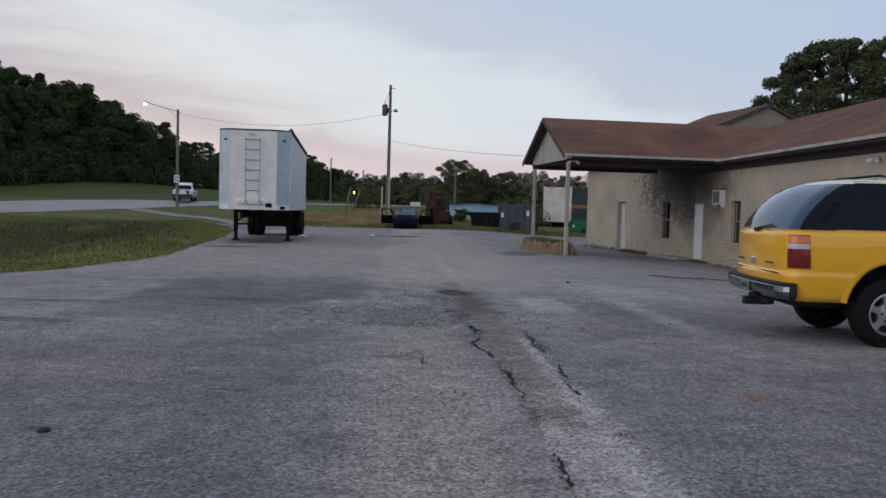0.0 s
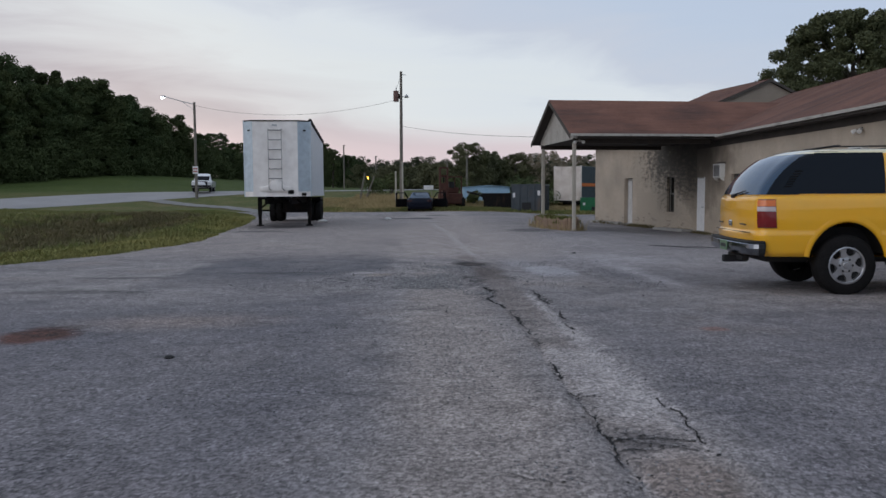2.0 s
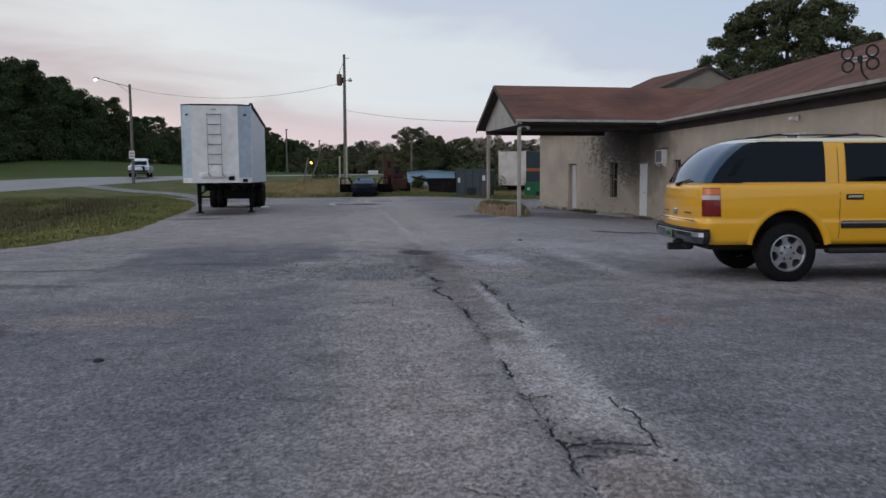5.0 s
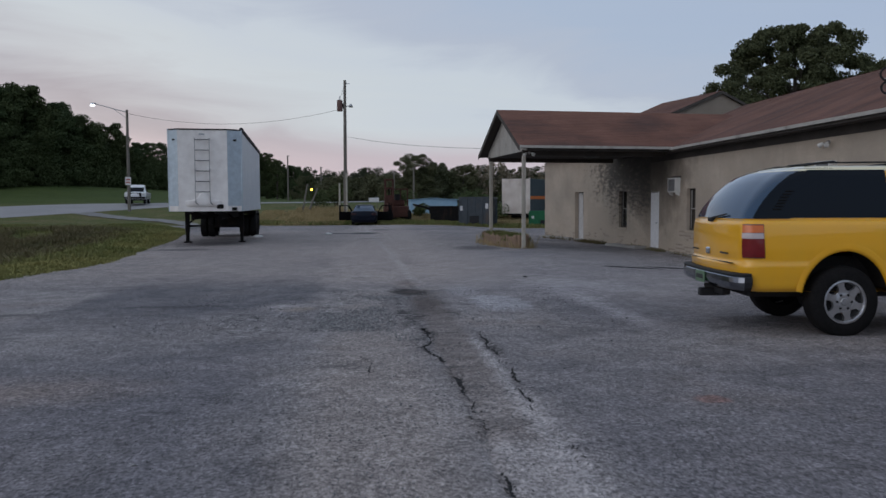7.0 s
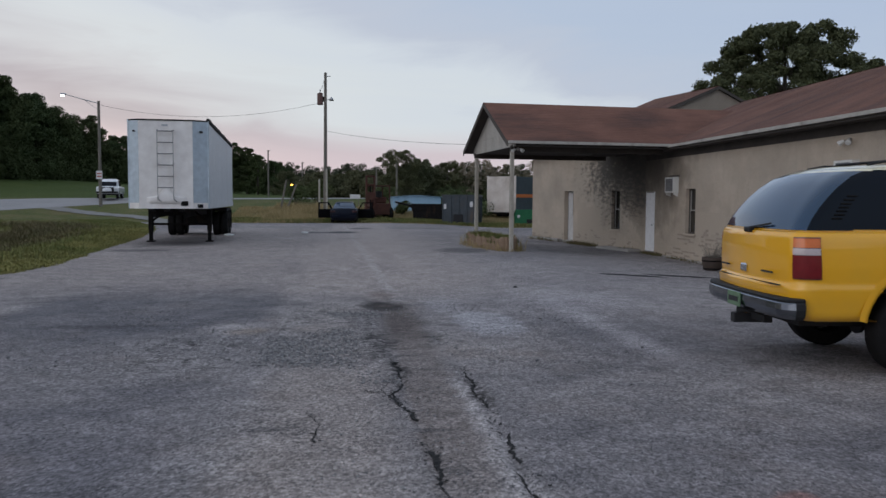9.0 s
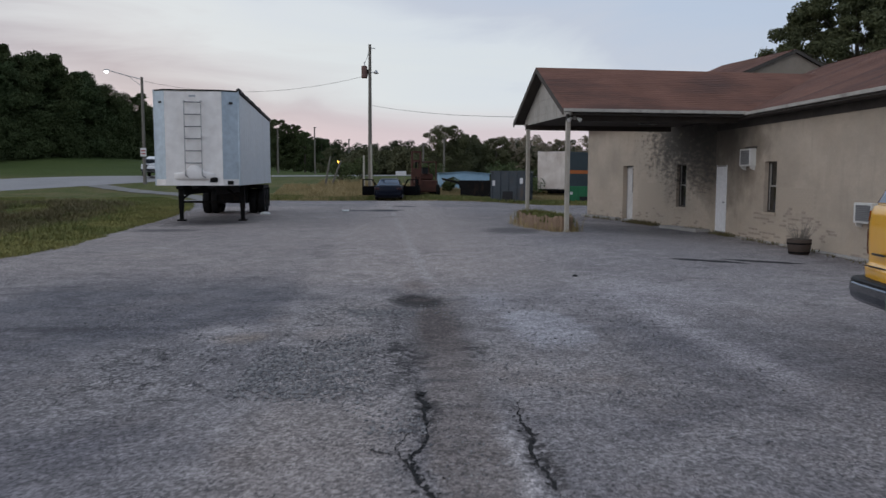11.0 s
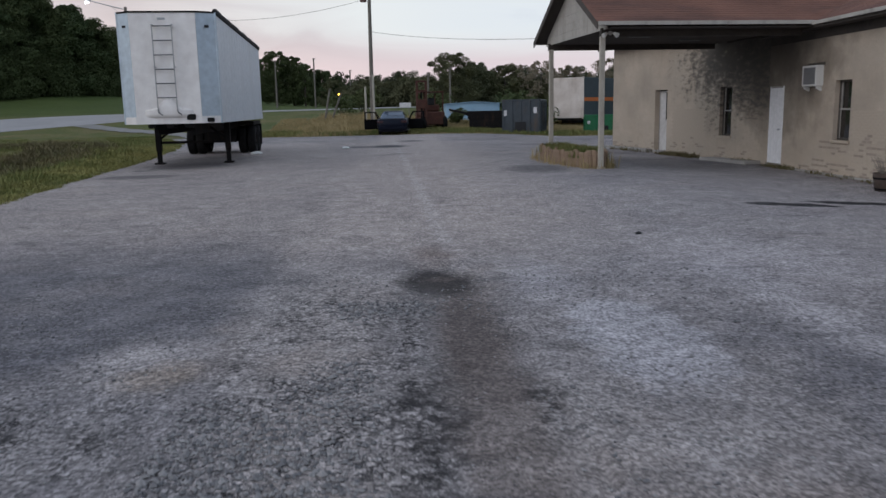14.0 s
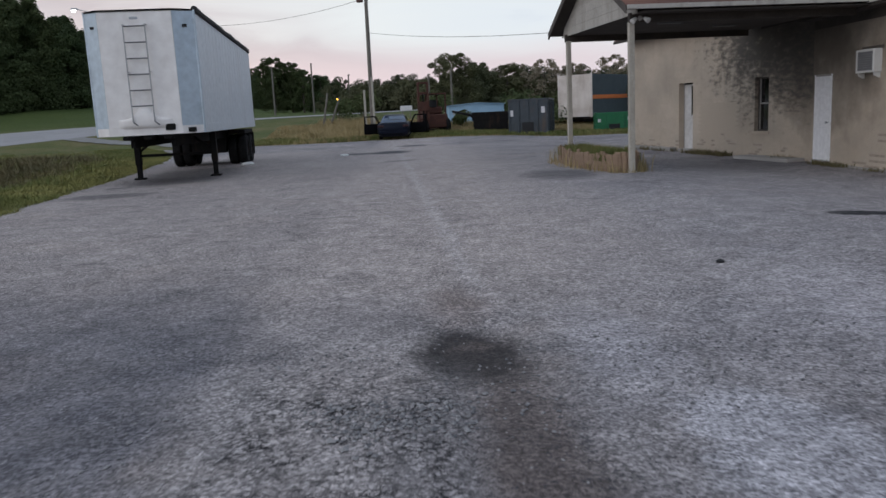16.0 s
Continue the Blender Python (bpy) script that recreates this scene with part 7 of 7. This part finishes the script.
# ---- poles, wires and signs ----
M_CAN = worn("rusty_brown_transformer_paint", (0.11, 0.055, 0.045), (0.17, 0.095, 0.080), 3.0, 0.7)


def utility_pole():
    x, y = -2.22, 66.0
    z = land_z(x, y)
    p = thing("utility_pole", Matrix.Translation((x, y, z)), "weathered wooden utility pole with a transformer", "pole")
    H = 11.72 - z
    part("pole", cyled((0, 0, -0.4), (0.05, 0, H), 0.17, 0.11, 14), M_POLE, p)
    can = part("transformer", lathe(bmesh.new(), [(0.001, 0.0), (0.22, 0.0), (0.23, 0.05), (0.23, 0.85), (0.20, 0.92), (0.001, 0.95)], (-0.38, 0, H - 2.55), seg=20), M_CAN, p, "rust-brown transformer can", True)
    part("bushing", cyled((-0.38, 0, H - 1.62), (-0.38, 0, H - 1.32), 0.05, 0.03, 8), M_GALV, can)
    part("bracket", boxed(-0.2, 0.0, -0.04, 0.04, H - 2.3, H - 1.9), M_STEEL, p)
    part("cross_arm", cyled((0.0, 0, H - 0.25), (0.45, 0, H - 0.30), 0.03, 0.03, 8), M_GALV, p)
    arm = part("lamp_arm", cyled((0, 0, H - 2.2), (0.48, 0, H - 2.05), 0.03, 0.03, 8), M_GALV, p)
    part("lamp_shade", lathe(bmesh.new(), [(0.03, 0.12), (0.10, 0.05), (0.19, -0.16), (0.001, -0.12)], (0.52, 0, H - 2.05), seg=14), M_GALV, arm, "unlit yard lamp", True)
    part("conduit", cyled((0.13, -0.12, 0), (0.10, -0.10, H * 0.33), 0.085, 0.085, 10), M_POST, p, "pale cable guard")
    part("meter_box", boxed(-0.55, -0.40, -0.06, 0.06, 0.2, 2.9, 0.03), M_POST, p, "pale post beside the pole")
    return Vector((x, y, z)), H


UP, UH = utility_pole()


def street_lamp():
    x, y = -21.4, 72.0
    z = land_z(x, y)
    p = thing("street_lamp", Matrix.Translation((x, y, z)), "lit street lamp on a wooden pole with a long arm", "street lamp")
    H = 9.85 - z
    part("pole", cyled((0, 0, -0.4), (0, 0, H), 0.15, 0.11, 12), M_POLE, p)
    arm = part("arm", cyl(cyl(cyled((0, 0, H - 0.2), (-1.2, 0, H + 0.10), 0.035, 0.035, 8), (-1.2, 0, H + 0.10), (-2.7, 0, H + 0.52), 0.035, 0.03, 8), (-0.02, 0, H - 0.75), (-1.1, 0, H + 0.05), 0.02, 0.02, 6), M_GALV, p)
    head = part("lamp_head", boxed(-3.05, -2.62, -0.13, 0.13, H + 0.46, H + 0.60, 0.03), M_GALV, p)
    part("lamp_lens", lathe(bmesh.new(), [(0.001, -0.16), (0.13, -0.10), (0.16, 0.0), (0.001, 0.02)], (-2.9, 0, H + 0.44), seg=14), M_LAMP, head, "glowing white lens", True)
    s = tagged(part("road_sign", boxed(-0.25, 0.25, -0.215, -0.185, 3.26 - z, 3.96 - z, 0.004), M_SIGNWHITE), "white square sign with red writing on the lamp pole", "sign")
    s.matrix_world = Matrix.Translation((x, y, z))
    for k, zz in enumerate((3.44, 3.68)):
        b = part("sign_text", boxed(-0.18, 0.18, -0.219, -0.214, zz - z, zz - z + 0.10), M_SIGNRED, s, "unreadable red lettering")
    return Vector((x, y, z)), H


LP, LH = street_lamp()


def wire(name, a, b, sag, label, r=0.014):
    pts = []
    for i in range(25):
        t = i / 24
        p = Vector(a).lerp(Vector(b), t)
        p.z -= sag * 4 * t * (1 - t)
        pts.append(tuple(p))
    bm = bmesh.new()
    for p, q in zip(pts, pts[1:]):
        cyl(bm, p, q, r, r, 5)
    return tagged(part(name, bm, M_WIRE), label, "cable")


wire("overhead_cable", UP + Vector((0, 0, UH - 4.6)), (9.0, 39.6, 4.35), 0.35, "black service cable from the pole to the building", 0.012)
wire("overhead_cable", UP + Vector((0, 0, UH - 2.3)), LP + Vector((0, 0, LH - 0.3)), 1.1, "black cable between the pole and the street lamp", 0.012)
wire("overhead_cable", UP + Vector((0, 0, UH - 0.4)), UP + Vector((-0.38, -0.1, UH - 1.5)), 0.1, "short jumper cable at the transformer", 0.015)

for k, (x, y, dx, h) in enumerate([(-6.1, 69.0, 0.55, 2.6), (-5.7, 69.6, 0.95, 2.2)]):
    z = land_z(x, y)
    tagged(part("leaning_stake", cyled((x, y, z - 0.3), (x + dx, y, z + h), 0.09, 0.07, 8), M_POLE), "pale wooden stake leaning in the dry grass", "stake", "leaning stakes")

sig = thing("traffic_signal", Matrix.Translation((-7.3, 98.0, land_z(-7.3, 98) - 0.5)), "amber warning light on a slim post by the road", "signal")
part("post", cyled((0, 0, -0.2), (0, 0, 2.0), 0.05, 0.05, 8), M_GALV, sig)
part("housing", boxed(-0.28, 0.28, -0.1, 0.15, 1.7, 2.3, 0.03), M_BLACK, sig)
part("amber_lens", lathe(bmesh.new(), [(0.001, -0.14), (0.13, -0.10), (0.17, 0.0)], (0, -0.05, 2.0), "Y", 14), M_AMBERGLOW, sig, "glowing amber lens", True)
for k, (x, y, h) in enumerate([(-16.5, 112, 6.0), (-12.0, 116, 6.5), (-7.5, 120, 5.0), (4.8, 90, 4.0), (2.6, 92, 3.6)]):
    z = land_z(x, y)
    q = thing("distant_pole", Matrix.Translation((x, y, z)), "slim distant pole beside the road", "pole", group="distant poles")
    part("pole", cyled((0, 0, -0.3), (0, 0, h), 0.12, 0.09, 8), M_POLE, q)
    part("cap", boxed(-0.12, 0.22, -0.06, 0.06, h - 0.1, h + 0.02), M_POLE, q)
sb = thing("notice_board", Matrix.Translation((0.17, 72.0, land_z(0.17, 72.0))), "small white board on two posts in the grass", "sign")
part("board", boxed(-0.46, 0.46, -0.03, 0.0, 0.76, 1.14, 0.005), M_SIGNWHITE, sb)
for x in (-0.3, 0.3):
    part("post", boxed(x - 0.03, x + 0.03, 0.0, 0.05, -0.1, 1.18), M_POLE, sb)


# ---- the yard behind the lot ----
def skip_bin(name, m, w, d, h, mat_, label, ribs=5):
    t = thing(name, m, label, "dumpster")
    part("floor", boxed(-w / 2, w / 2, 0, d, 0.10, 0.18), mat_, t)
    front = part("front_panel", boxed(-w / 2, w / 2, -0.03, 0.03, 0.10, h, 0.006), mat_, t)
    part("back_panel", boxed(-w / 2, w / 2, d - 0.03, d + 0.03, 0.10, h, 0.006), mat_, t)
    for sd in (-1, 1):
        sp = part("side_panel", boxed(sd * w / 2 - 0.025, sd * w / 2 + 0.025, 0.03, d - 0.03, 0.10, h, 0.005), mat_, t)
        for i in range(ribs):
            y = d * (i + 0.6) / (ribs + 0.2)
            part("rib", boxed(sd * (w / 2 + 0.05) - 0.04, sd * (w / 2 + 0.05) + 0.04, y - 0.05, y + 0.05, 0.10, h - 0.06, 0.005), mat_, sp)
        part("skid", boxed(sd * w * 0.32 - 0.06, sd * w * 0.32 + 0.06, 0, d, 0.0, 0.12), M_STEEL, t)
        part("top_rail", boxed(sd * w / 2 - 0.06, sd * w / 2 + 0.06, -0.05, d + 0.05, h - 0.03, h + 0.07, 0.01), mat_, t)
    part("top_rail", boxed(-w / 2, w / 2, -0.06, 0.06, h - 0.03, h + 0.07, 0.01), mat_, t)
    for i in (-0.48, -0.24, 0.0, 0.24, 0.48):
        part("post", boxed(i * w - 0.045, i * w + 0.045, -0.09, -0.02, 0.1 if i else 0.2 + h * 0.3, h, 0.006), mat_, front)
    part("hatch", boxed(-w * 0.16, w * 0.14, -0.06, -0.025, 0.18, 0.18 + h * 0.28), M_BLACK, front, "dark opening at the foot")
    part("placard", boxed(w * 0.34, w * 0.43, -0.04, -0.028, h * 0.62, h * 0.80), M_SIGNWHITE, front, "small white placard")
    part("placard", boxed(-w * 0.46, -w * 0.38, -0.04, -0.028, h * 0.55, h * 0.72), M_SIGNWHITE, front, "small white placard")
    return t


def gz(x, y):
    return ground_z(x, y)


skip_bin("roll_off_dumpster", Matrix.Translation((7.35, 56.5, gz(7.35, 56.5))) @ pose(0, 0, 0, 0, 0, -14), 2.3, 5.5, 2.05, M_DUMP, "dark grey-green ribbed roll-off dumpster on the grass")
skip_bin("green_dumpster", Matrix.Translation((12.75, 57.4, gz(12.75, 57.4))) @ pose(0, 0, 0, 0, 0, -10), 2.2, 1.8, 1.12, M_GREEN, "bright green steel dumpster", 3)


def box_trailer():
    a = -38
    t = thing("box_trailer", Matrix.Translation((12.0, 65.2, gz(12.2, 65.2) - 0.35)) @ pose(0, 0, 0, 0, 0, a), "stained white-ended box trailer with dark sides and an orange stripe", "trailer")
    part("body", boxed(-1.28, 1.28, 0.03, 13.0, 0.95, 3.85, 0.02), M_BOXSIDE, t, "dark slate side panels")
    d = part("end_panel", boxed(-1.28, 1.28, -0.03, 0.028, 0.95, 3.85, 0.01), M_BOXWHITE, t, "stained white end panel")
    for x in (-1.31, 1.20):
        part("corner_rail", boxed(x, x + 0.11, -0.05, 0.06, 0.9, 3.9, 0.01), M_BOXWHITE, t)
    part("stripe", boxed(1.281, 1.30, 0.1, 13.0, 2.15, 2.42), M_ORANGE, t, "faded orange stripe")
    part("stripe", boxed(-1.30, -1.281, 0.1, 13.0, 2.15, 2.42), M_ORANGE, t, "faded orange stripe")
    part("bumper_bar", boxed(-1.2, 1.2, 0.0, 0.12, 0.80, 0.95), M_STEEL, t)
    for sd in (-1, 1):
        leg = part("landing_leg", boxed(sd * 0.7 - 0.06, sd * 0.7 + 0.06, 2.0, 2.14, 0.0, 0.95), M_STEEL, t)
        part("foot_pad", boxed(sd * 0.7 - 0.14, sd * 0.7 + 0.14, 1.95, 2.2, 0.0, 0.05), M_STEEL, leg)
        for y in (10.0, 11.3):
            w_ = wheel(t, sd * 0.95, y, 0.50, 0.5, sd, 5)
            w_.rotation_euler = (0, 0, radians(-90))
    part("frame", boxed(-0.6, 0.6, 0.3, 12.5, 0.6, 0.95), M_STEEL, t)
    return t


box_trailer()


def blue_shed():
    x, y = 5.4, 69.0
    t = thing("metal_shed", Matrix.Translation((x, y, gz(x, y) - 0.04)) @ Matrix.Diagonal((0.90, 0.90, 0.93, 1)), "low pale blue metal shed with a shallow gable roof", "shed")
    part("wall", prismed([(-2.3, 0), (2.3, 0), (2.3, 1.38), (0, 1.52), (-2.3, 1.38)], "Y", 0.0, 5.0), M_BLUE_SHED, t)
    for sd in (-1, 1):
        part("roof", prismed([(sd * 2.42, 1.375), (0, 1.53), (0, 1.57), (sd * 2.42, 1.415)], "Y", -0.15, 5.15), M_BLUE_SHED, t, "pale blue sheet roof")
    for i in range(11):
        xx = -2.2 + i * 0.44
        part("wall_rib", boxed(xx - 0.03, xx + 0.03, -0.03, 0.0, 0.0, 1.33 + 0.02 * (5 - abs(i - 5)) * 2), M_BLUE_SHED, t)
    part("door", boxed(-0.9, -0.1, -0.05, -0.03, 0.0, 1.1), M_BLUE_SHED, t)
    return t


blue_shed()


def flatbed():
    x, y = 5.0, 61.5
    t = thing("flatbed_trailer", Matrix.Translation((x, y, gz(x, y))) @ pose(0, 0, 0, 0, 0, -18), "black gooseneck flatbed trailer in the grass", "trailer")
    part("deck", boxed(-0.6, 1.9, 0, 6.0, 0.75, 1.05, 0.02), M_STEEL, t)
    part("gooseneck", prismed([(-2.0, 1.48), (-0.6, 1.18), (-0.6, 0.92), (-1.0, 1.12), (-2.0, 1.36)], "Y", 0.3, 0.6), M_STEEL, t)
    part("coupler", cyled((-1.9, 0.45, 1.18), (-1.9, 0.45, 1.50), 0.07, 0.07, 10), M_GALV, t)
    part("headboard", boxed(-0.6, 1.9, -0.04, 0.04, 1.05, 1.30, 0.01), M_STEEL, t)
    part("jack_leg", boxed(-0.2, -0.08, 0.4, 0.52, 0.0, 0.8), M_STEEL, t)
    for xx in (0.1, 1.6):
        for yy in (3.6, 4.5):
            w_ = wheel(t, xx, yy, 0.38, 0.25, 1, 5)
            w_.rotation_euler = (0, 0, radians(-90))
    part("side_skirt", boxed(-0.5, 1.8, 0.02, 0.06, 0.12, 0.75), M_STEEL, t)
    return t


flatbed()


def loader():
    x, y = 2.05, 62.6
    t = thing("forklift", Matrix.Translation((x, y, gz(x, y))) @ pose(0, 0, 0, 0, 0, 15), "rusty red forklift with a tall mast standing in the weeds", "forklift")
    for sd in (-1, 1):
        part("mast_rail", boxed(-0.75 + sd * 0.32 - 0.06, -0.75 + sd * 0.32 + 0.06, -0.1, 0.1, 0.2, 3.35, 0.01), M_RUST, t, "rusty mast rail")
        part("fork", boxed(-0.75 + sd * 0.25 - 0.06, -0.75 + sd * 0.25 + 0.06, -1.2, -0.1, 0.25, 0.31), M_STEEL, t)
    for z in (0.9, 1.9, 2.6, 3.25):
        part("cross_bar", boxed(-1.1, -0.4, -0.08, 0.08, z, z + 0.12, 0.01), M_RUST, t)
    part("carriage", boxed(-1.1, -0.4, -0.16, -0.1, 1.5, 2.1, 0.01), M_RUST, t)
    part("mast_cylinder", cyled((-0.75, 0.02, 0.3), (-0.75, 0.02, 2.7), 0.06, 0.06, 10), M_STEEL, t)
    part("chassis", boxed(-0.6, 0.95, 0.1, 2.3, 0.35, 1.25, 0.06), M_RUST, t, "rusty red chassis")
    part("engine_cover", boxed(-0.45, 0.85, 0.9, 2.3, 1.25, 1.75, 0.10), M_RUST, t)
    for xx in (-0.5, 0.85):
        for yy in (0.25, 2.1):
            part("cab_post", boxed(xx - 0.04, xx + 0.04, yy - 0.04, yy + 0.04, 1.2, 2.55), M_RUST, t)
    part("overhead_guard", boxed(-0.56, 0.92, 0.2, 2.16, 2.55, 2.63, 0.01), M_RUST, t)
    part("seat", boxed(0.0, 0.45, 0.9, 1.3, 1.7, 2.2, 0.05), M_BLACK, t)
    for xx in (-0.55, 0.95):
        for yy, r in ((0.35, 0.48), (1.95, 0.40)):
            w_ = wheel(t, xx, yy, r, 0.28, 1 if xx > 0 else -1, 5)
            w_.rotation_euler = (0, 0, radians(-90))
    return t


loader()


# ---- planter, pots and litter ----
def planter():
    """A bed edged with upright timber offcuts beneath the canopy's end."""
    t = thing("planter", CAN, "low planter edged with upright weathered timbers, full of weeds", "planter")
    zb = lot_z(4.6, 29.0) - 0.03
    rnd_ = random.Random(12)
    shift = CAN.to_3x3().inverted() @ Vector((0.28, 0, 0))
    cx, cy, hx, hy = 0.06 + shift.x, 0.16 + shift.y, 0.50, 2.26
    per = []
    for i in range(92):
        a = 2 * math.pi * i / 92
        sx, sy = math.cos(a), math.sin(a)
        k = (abs(sx) ** 2.5 + abs(sy) ** 2.5) ** -0.4
        per.append((cx + hx * sx * k, cy + hy * sy * k, math.atan2(sy / hy, sx / hx)))
    for i, (x, y, a) in enumerate(per):
        w, h = rnd_.uniform(0.06, 0.085), rnd_.uniform(0.36, 0.50)
        ob = part("timber", boxed(-0.03, 0.03, -w, w, 0.0, h, 0.008), M_WOODSLAT, t)
        ob.matrix_basis = Matrix.Translation((x, y, zb)) @ pose(0, 0, 0, rnd_.uniform(-4, 4), rnd_.uniform(-4, 4), math.degrees(a))
    part("soil", prismed([(x, y) for x, y, a in per], "Z", zb, zb + 0.30), M_SOIL, t, "dark soil")
    spots_ = []
    for _ in range(900):
        u, w_ = rnd_.uniform(-0.70, 0.70), rnd_.uniform(-0.78, 0.78)
        p = CAN @ Vector((cx + u * hx, cy + w_ * hy, zb + 0.28))
        spots_.append((p.x, p.y, p.z, 0.6 + rnd_.random() * 0.8))
    tufts("planter_weeds", spots_, M_BLADE_GREEN, "green weeds growing in the planter", 15, 0.08, 0.24, 7, 0.6, 0.012)
    out_ = []
    for x, y, a in per:
        for _ in range(1):
            p = CAN @ Vector((x + math.cos(a) * rnd_.uniform(0.05, 0.2), y + math.sin(a) * rnd_.uniform(0.05, 0.2), zb))
            out_.append((p.x, p.y, p.z, 0.5 + rnd_.random()))
    tufts("planter_dry_weeds", out_, M_BLADE_DRY, "dry straw-coloured weeds round the planter", 16, 0.10, 0.36, 5, 0.6, 0.010)
    return t


planter()


def barrel_planter(x, y, label):
    z = lot_z(x, y) - 0.03
    t = thing("barrel_planter", Matrix.Translation((x, y, z)), label, "planter")
    tub = part("tub", lathe(bmesh.new(), [(0.001, 0.0), (0.22, 0.0), (0.26, 0.18), (0.285, 0.40), (0.262, 0.40), (0.25, 0.33), (0.001, 0.33)], seg=24), M_TERRA, t, "dark half-barrel tub", True)
    for zz, r in ((0.08, 0.236), (0.30, 0.274)):
        part("hoop", lathe(bmesh.new(), [(r, -0.02), (r + 0.008, -0.018), (r + 0.012, 0.018), (r + 0.004, 0.02)], (0, 0, zz), seg=24), M_STEEL, tub)
    bm = bmesh.new()
    rnd_ = random.Random(5)
    for i in range(60):
        a, e = rnd_.random() * 6.28, rnd_.uniform(0.05, 0.26)
        p = (e * 0.5 * math.cos(a), e * 0.5 * math.sin(a), 0.32)
        q = (e * 1.4 * math.cos(a), e * 1.4 * math.sin(a), 0.32 + rnd_.uniform(0.2, 0.5))
        cyl(bm, p, q, 0.006, 0.002, 4, False)
    part("dead_stems", bm, M_POLE, t, "dry grey dead stems")
    return t


barrel_planter(10.0, 22.75, "dark half-barrel planter with dead stems by the wall")
tagged(part("crumpled_paper", lathe(bmesh.new(), [(0.001, 0.0), (0.15, 0.0), (0.19, 0.03), (0.13, 0.08), (0.07, 0.06), (0.001, 0.10)], (-2.3, 40.5, lot_z(-2.3, 40)), seg=7), M_PAPER), "crumpled white paper lying on the asphalt", "litter")
tagged(part("crumpled_rag", lathe(bmesh.new(), [(0.001, 0.0), (0.20, 0.0), (0.24, 0.04), (0.17, 0.10), (0.10, 0.08), (0.06, 0.12), (0.001, 0.10)], (-5.45, 37.6, lot_z(-5.45, 37.6)), seg=7), M_PAPER), "pale crumpled rag beside the trailer", "litter")
tagged(part("dark_stone", lathe(bmesh.new(), [(0.001, 0.0), (0.042, 0.0), (0.044, 0.010), (0.026, 0.024), (0.001, 0.026)], (-2.6, 4.52, lot_z(-2.6, 4.5)), seg=8), M_BLACK), "small dark lump lying on the asphalt", "stone")
tagged(part("dark_stone", lathe(bmesh.new(), [(0.001, 0.0), (0.04, 0.0), (0.045, 0.015), (0.02, 0.03), (0.001, 0.035)], (3.27, 17.2, lot_z(3.27, 17.2)), seg=8), M_BLACK), "small dark lump lying on the asphalt", "stone")

# weeds along the walls
wr = random.Random(31)
wsp = []
for a, b, n in ((3.4, 5.5, 60), (6.6, 9.4, 40), (0.4, 1.4, 14)):
    for _ in range(n * 3):
        p = LEFT_FRAME @ Vector((-wr.uniform(0.02, 0.35), wr.uniform(a, b), 0))
        wsp.append((p.x, p.y, lot_z(p.x, p.y), 0.5 + wr.random()))
for _ in range(70):
    p = RIGHT_FRAME @ Vector((-wr.uniform(0.05, 0.35), wr.uniform(27.9, 29.6), 0))
    wsp.append((p.x, p.y, lot_z(p.x, p.y), 0.4 + 0.6 * wr.random()))
for _ in range(60):
    p = RIGHT_FRAME @ Vector((-wr.uniform(0.12, 0.3), wr.uniform(20.0, 27.5), 0))
    wsp.append((p.x, p.y, lot_z(p.x, p.y), 0.3 + 0.5 * wr.random()))
tufts("wall_weeds", wsp, M_BLADE_WEED, "brown weeds along the foot of the wall", 17, 0.05, 0.15, 6, 0.6, 0.010)


# ---- brick faces ----
def left_flake(y, z):
    n = noise.noise((y * 0.9, z * 2.6, 1.0))
    return 0.85 if z < 0.16 + 0.5 * n * smooth01(1.8, 2.6, y) and n > -0.05 else 0.0


def right_flake(y, z):
    n = 0.5 + 0.5 * noise.noise((y * 0.75, z * 3.0, 7.0)) + 0.2 * noise.noise((y * 2.5, z * 6.0, 3.0))
    zone = smooth01(27.6, 26.8, y) * smooth01(22.0, 23.5, y) + 0.6 * smooth01(22.0, 20.0, y)
    return 0.85 if z < -0.10 + 1.30 * n * zone and n > 0.32 else 0.0


brick_faces(wall_left, 0.0, 9.85, 3.85, LEFT_OPEN, (3.2, 5.2, -0.2, 1.4), left_flake, M_BRICK_MILDEW_SHADE, 1)
brick_faces(wall_right, 8.0, 30.05, 3.50, RIGHT_OPEN, (23.6, 25.6, -0.4, 1.3), right_flake, M_BRICK_DOORSIDE, 2)
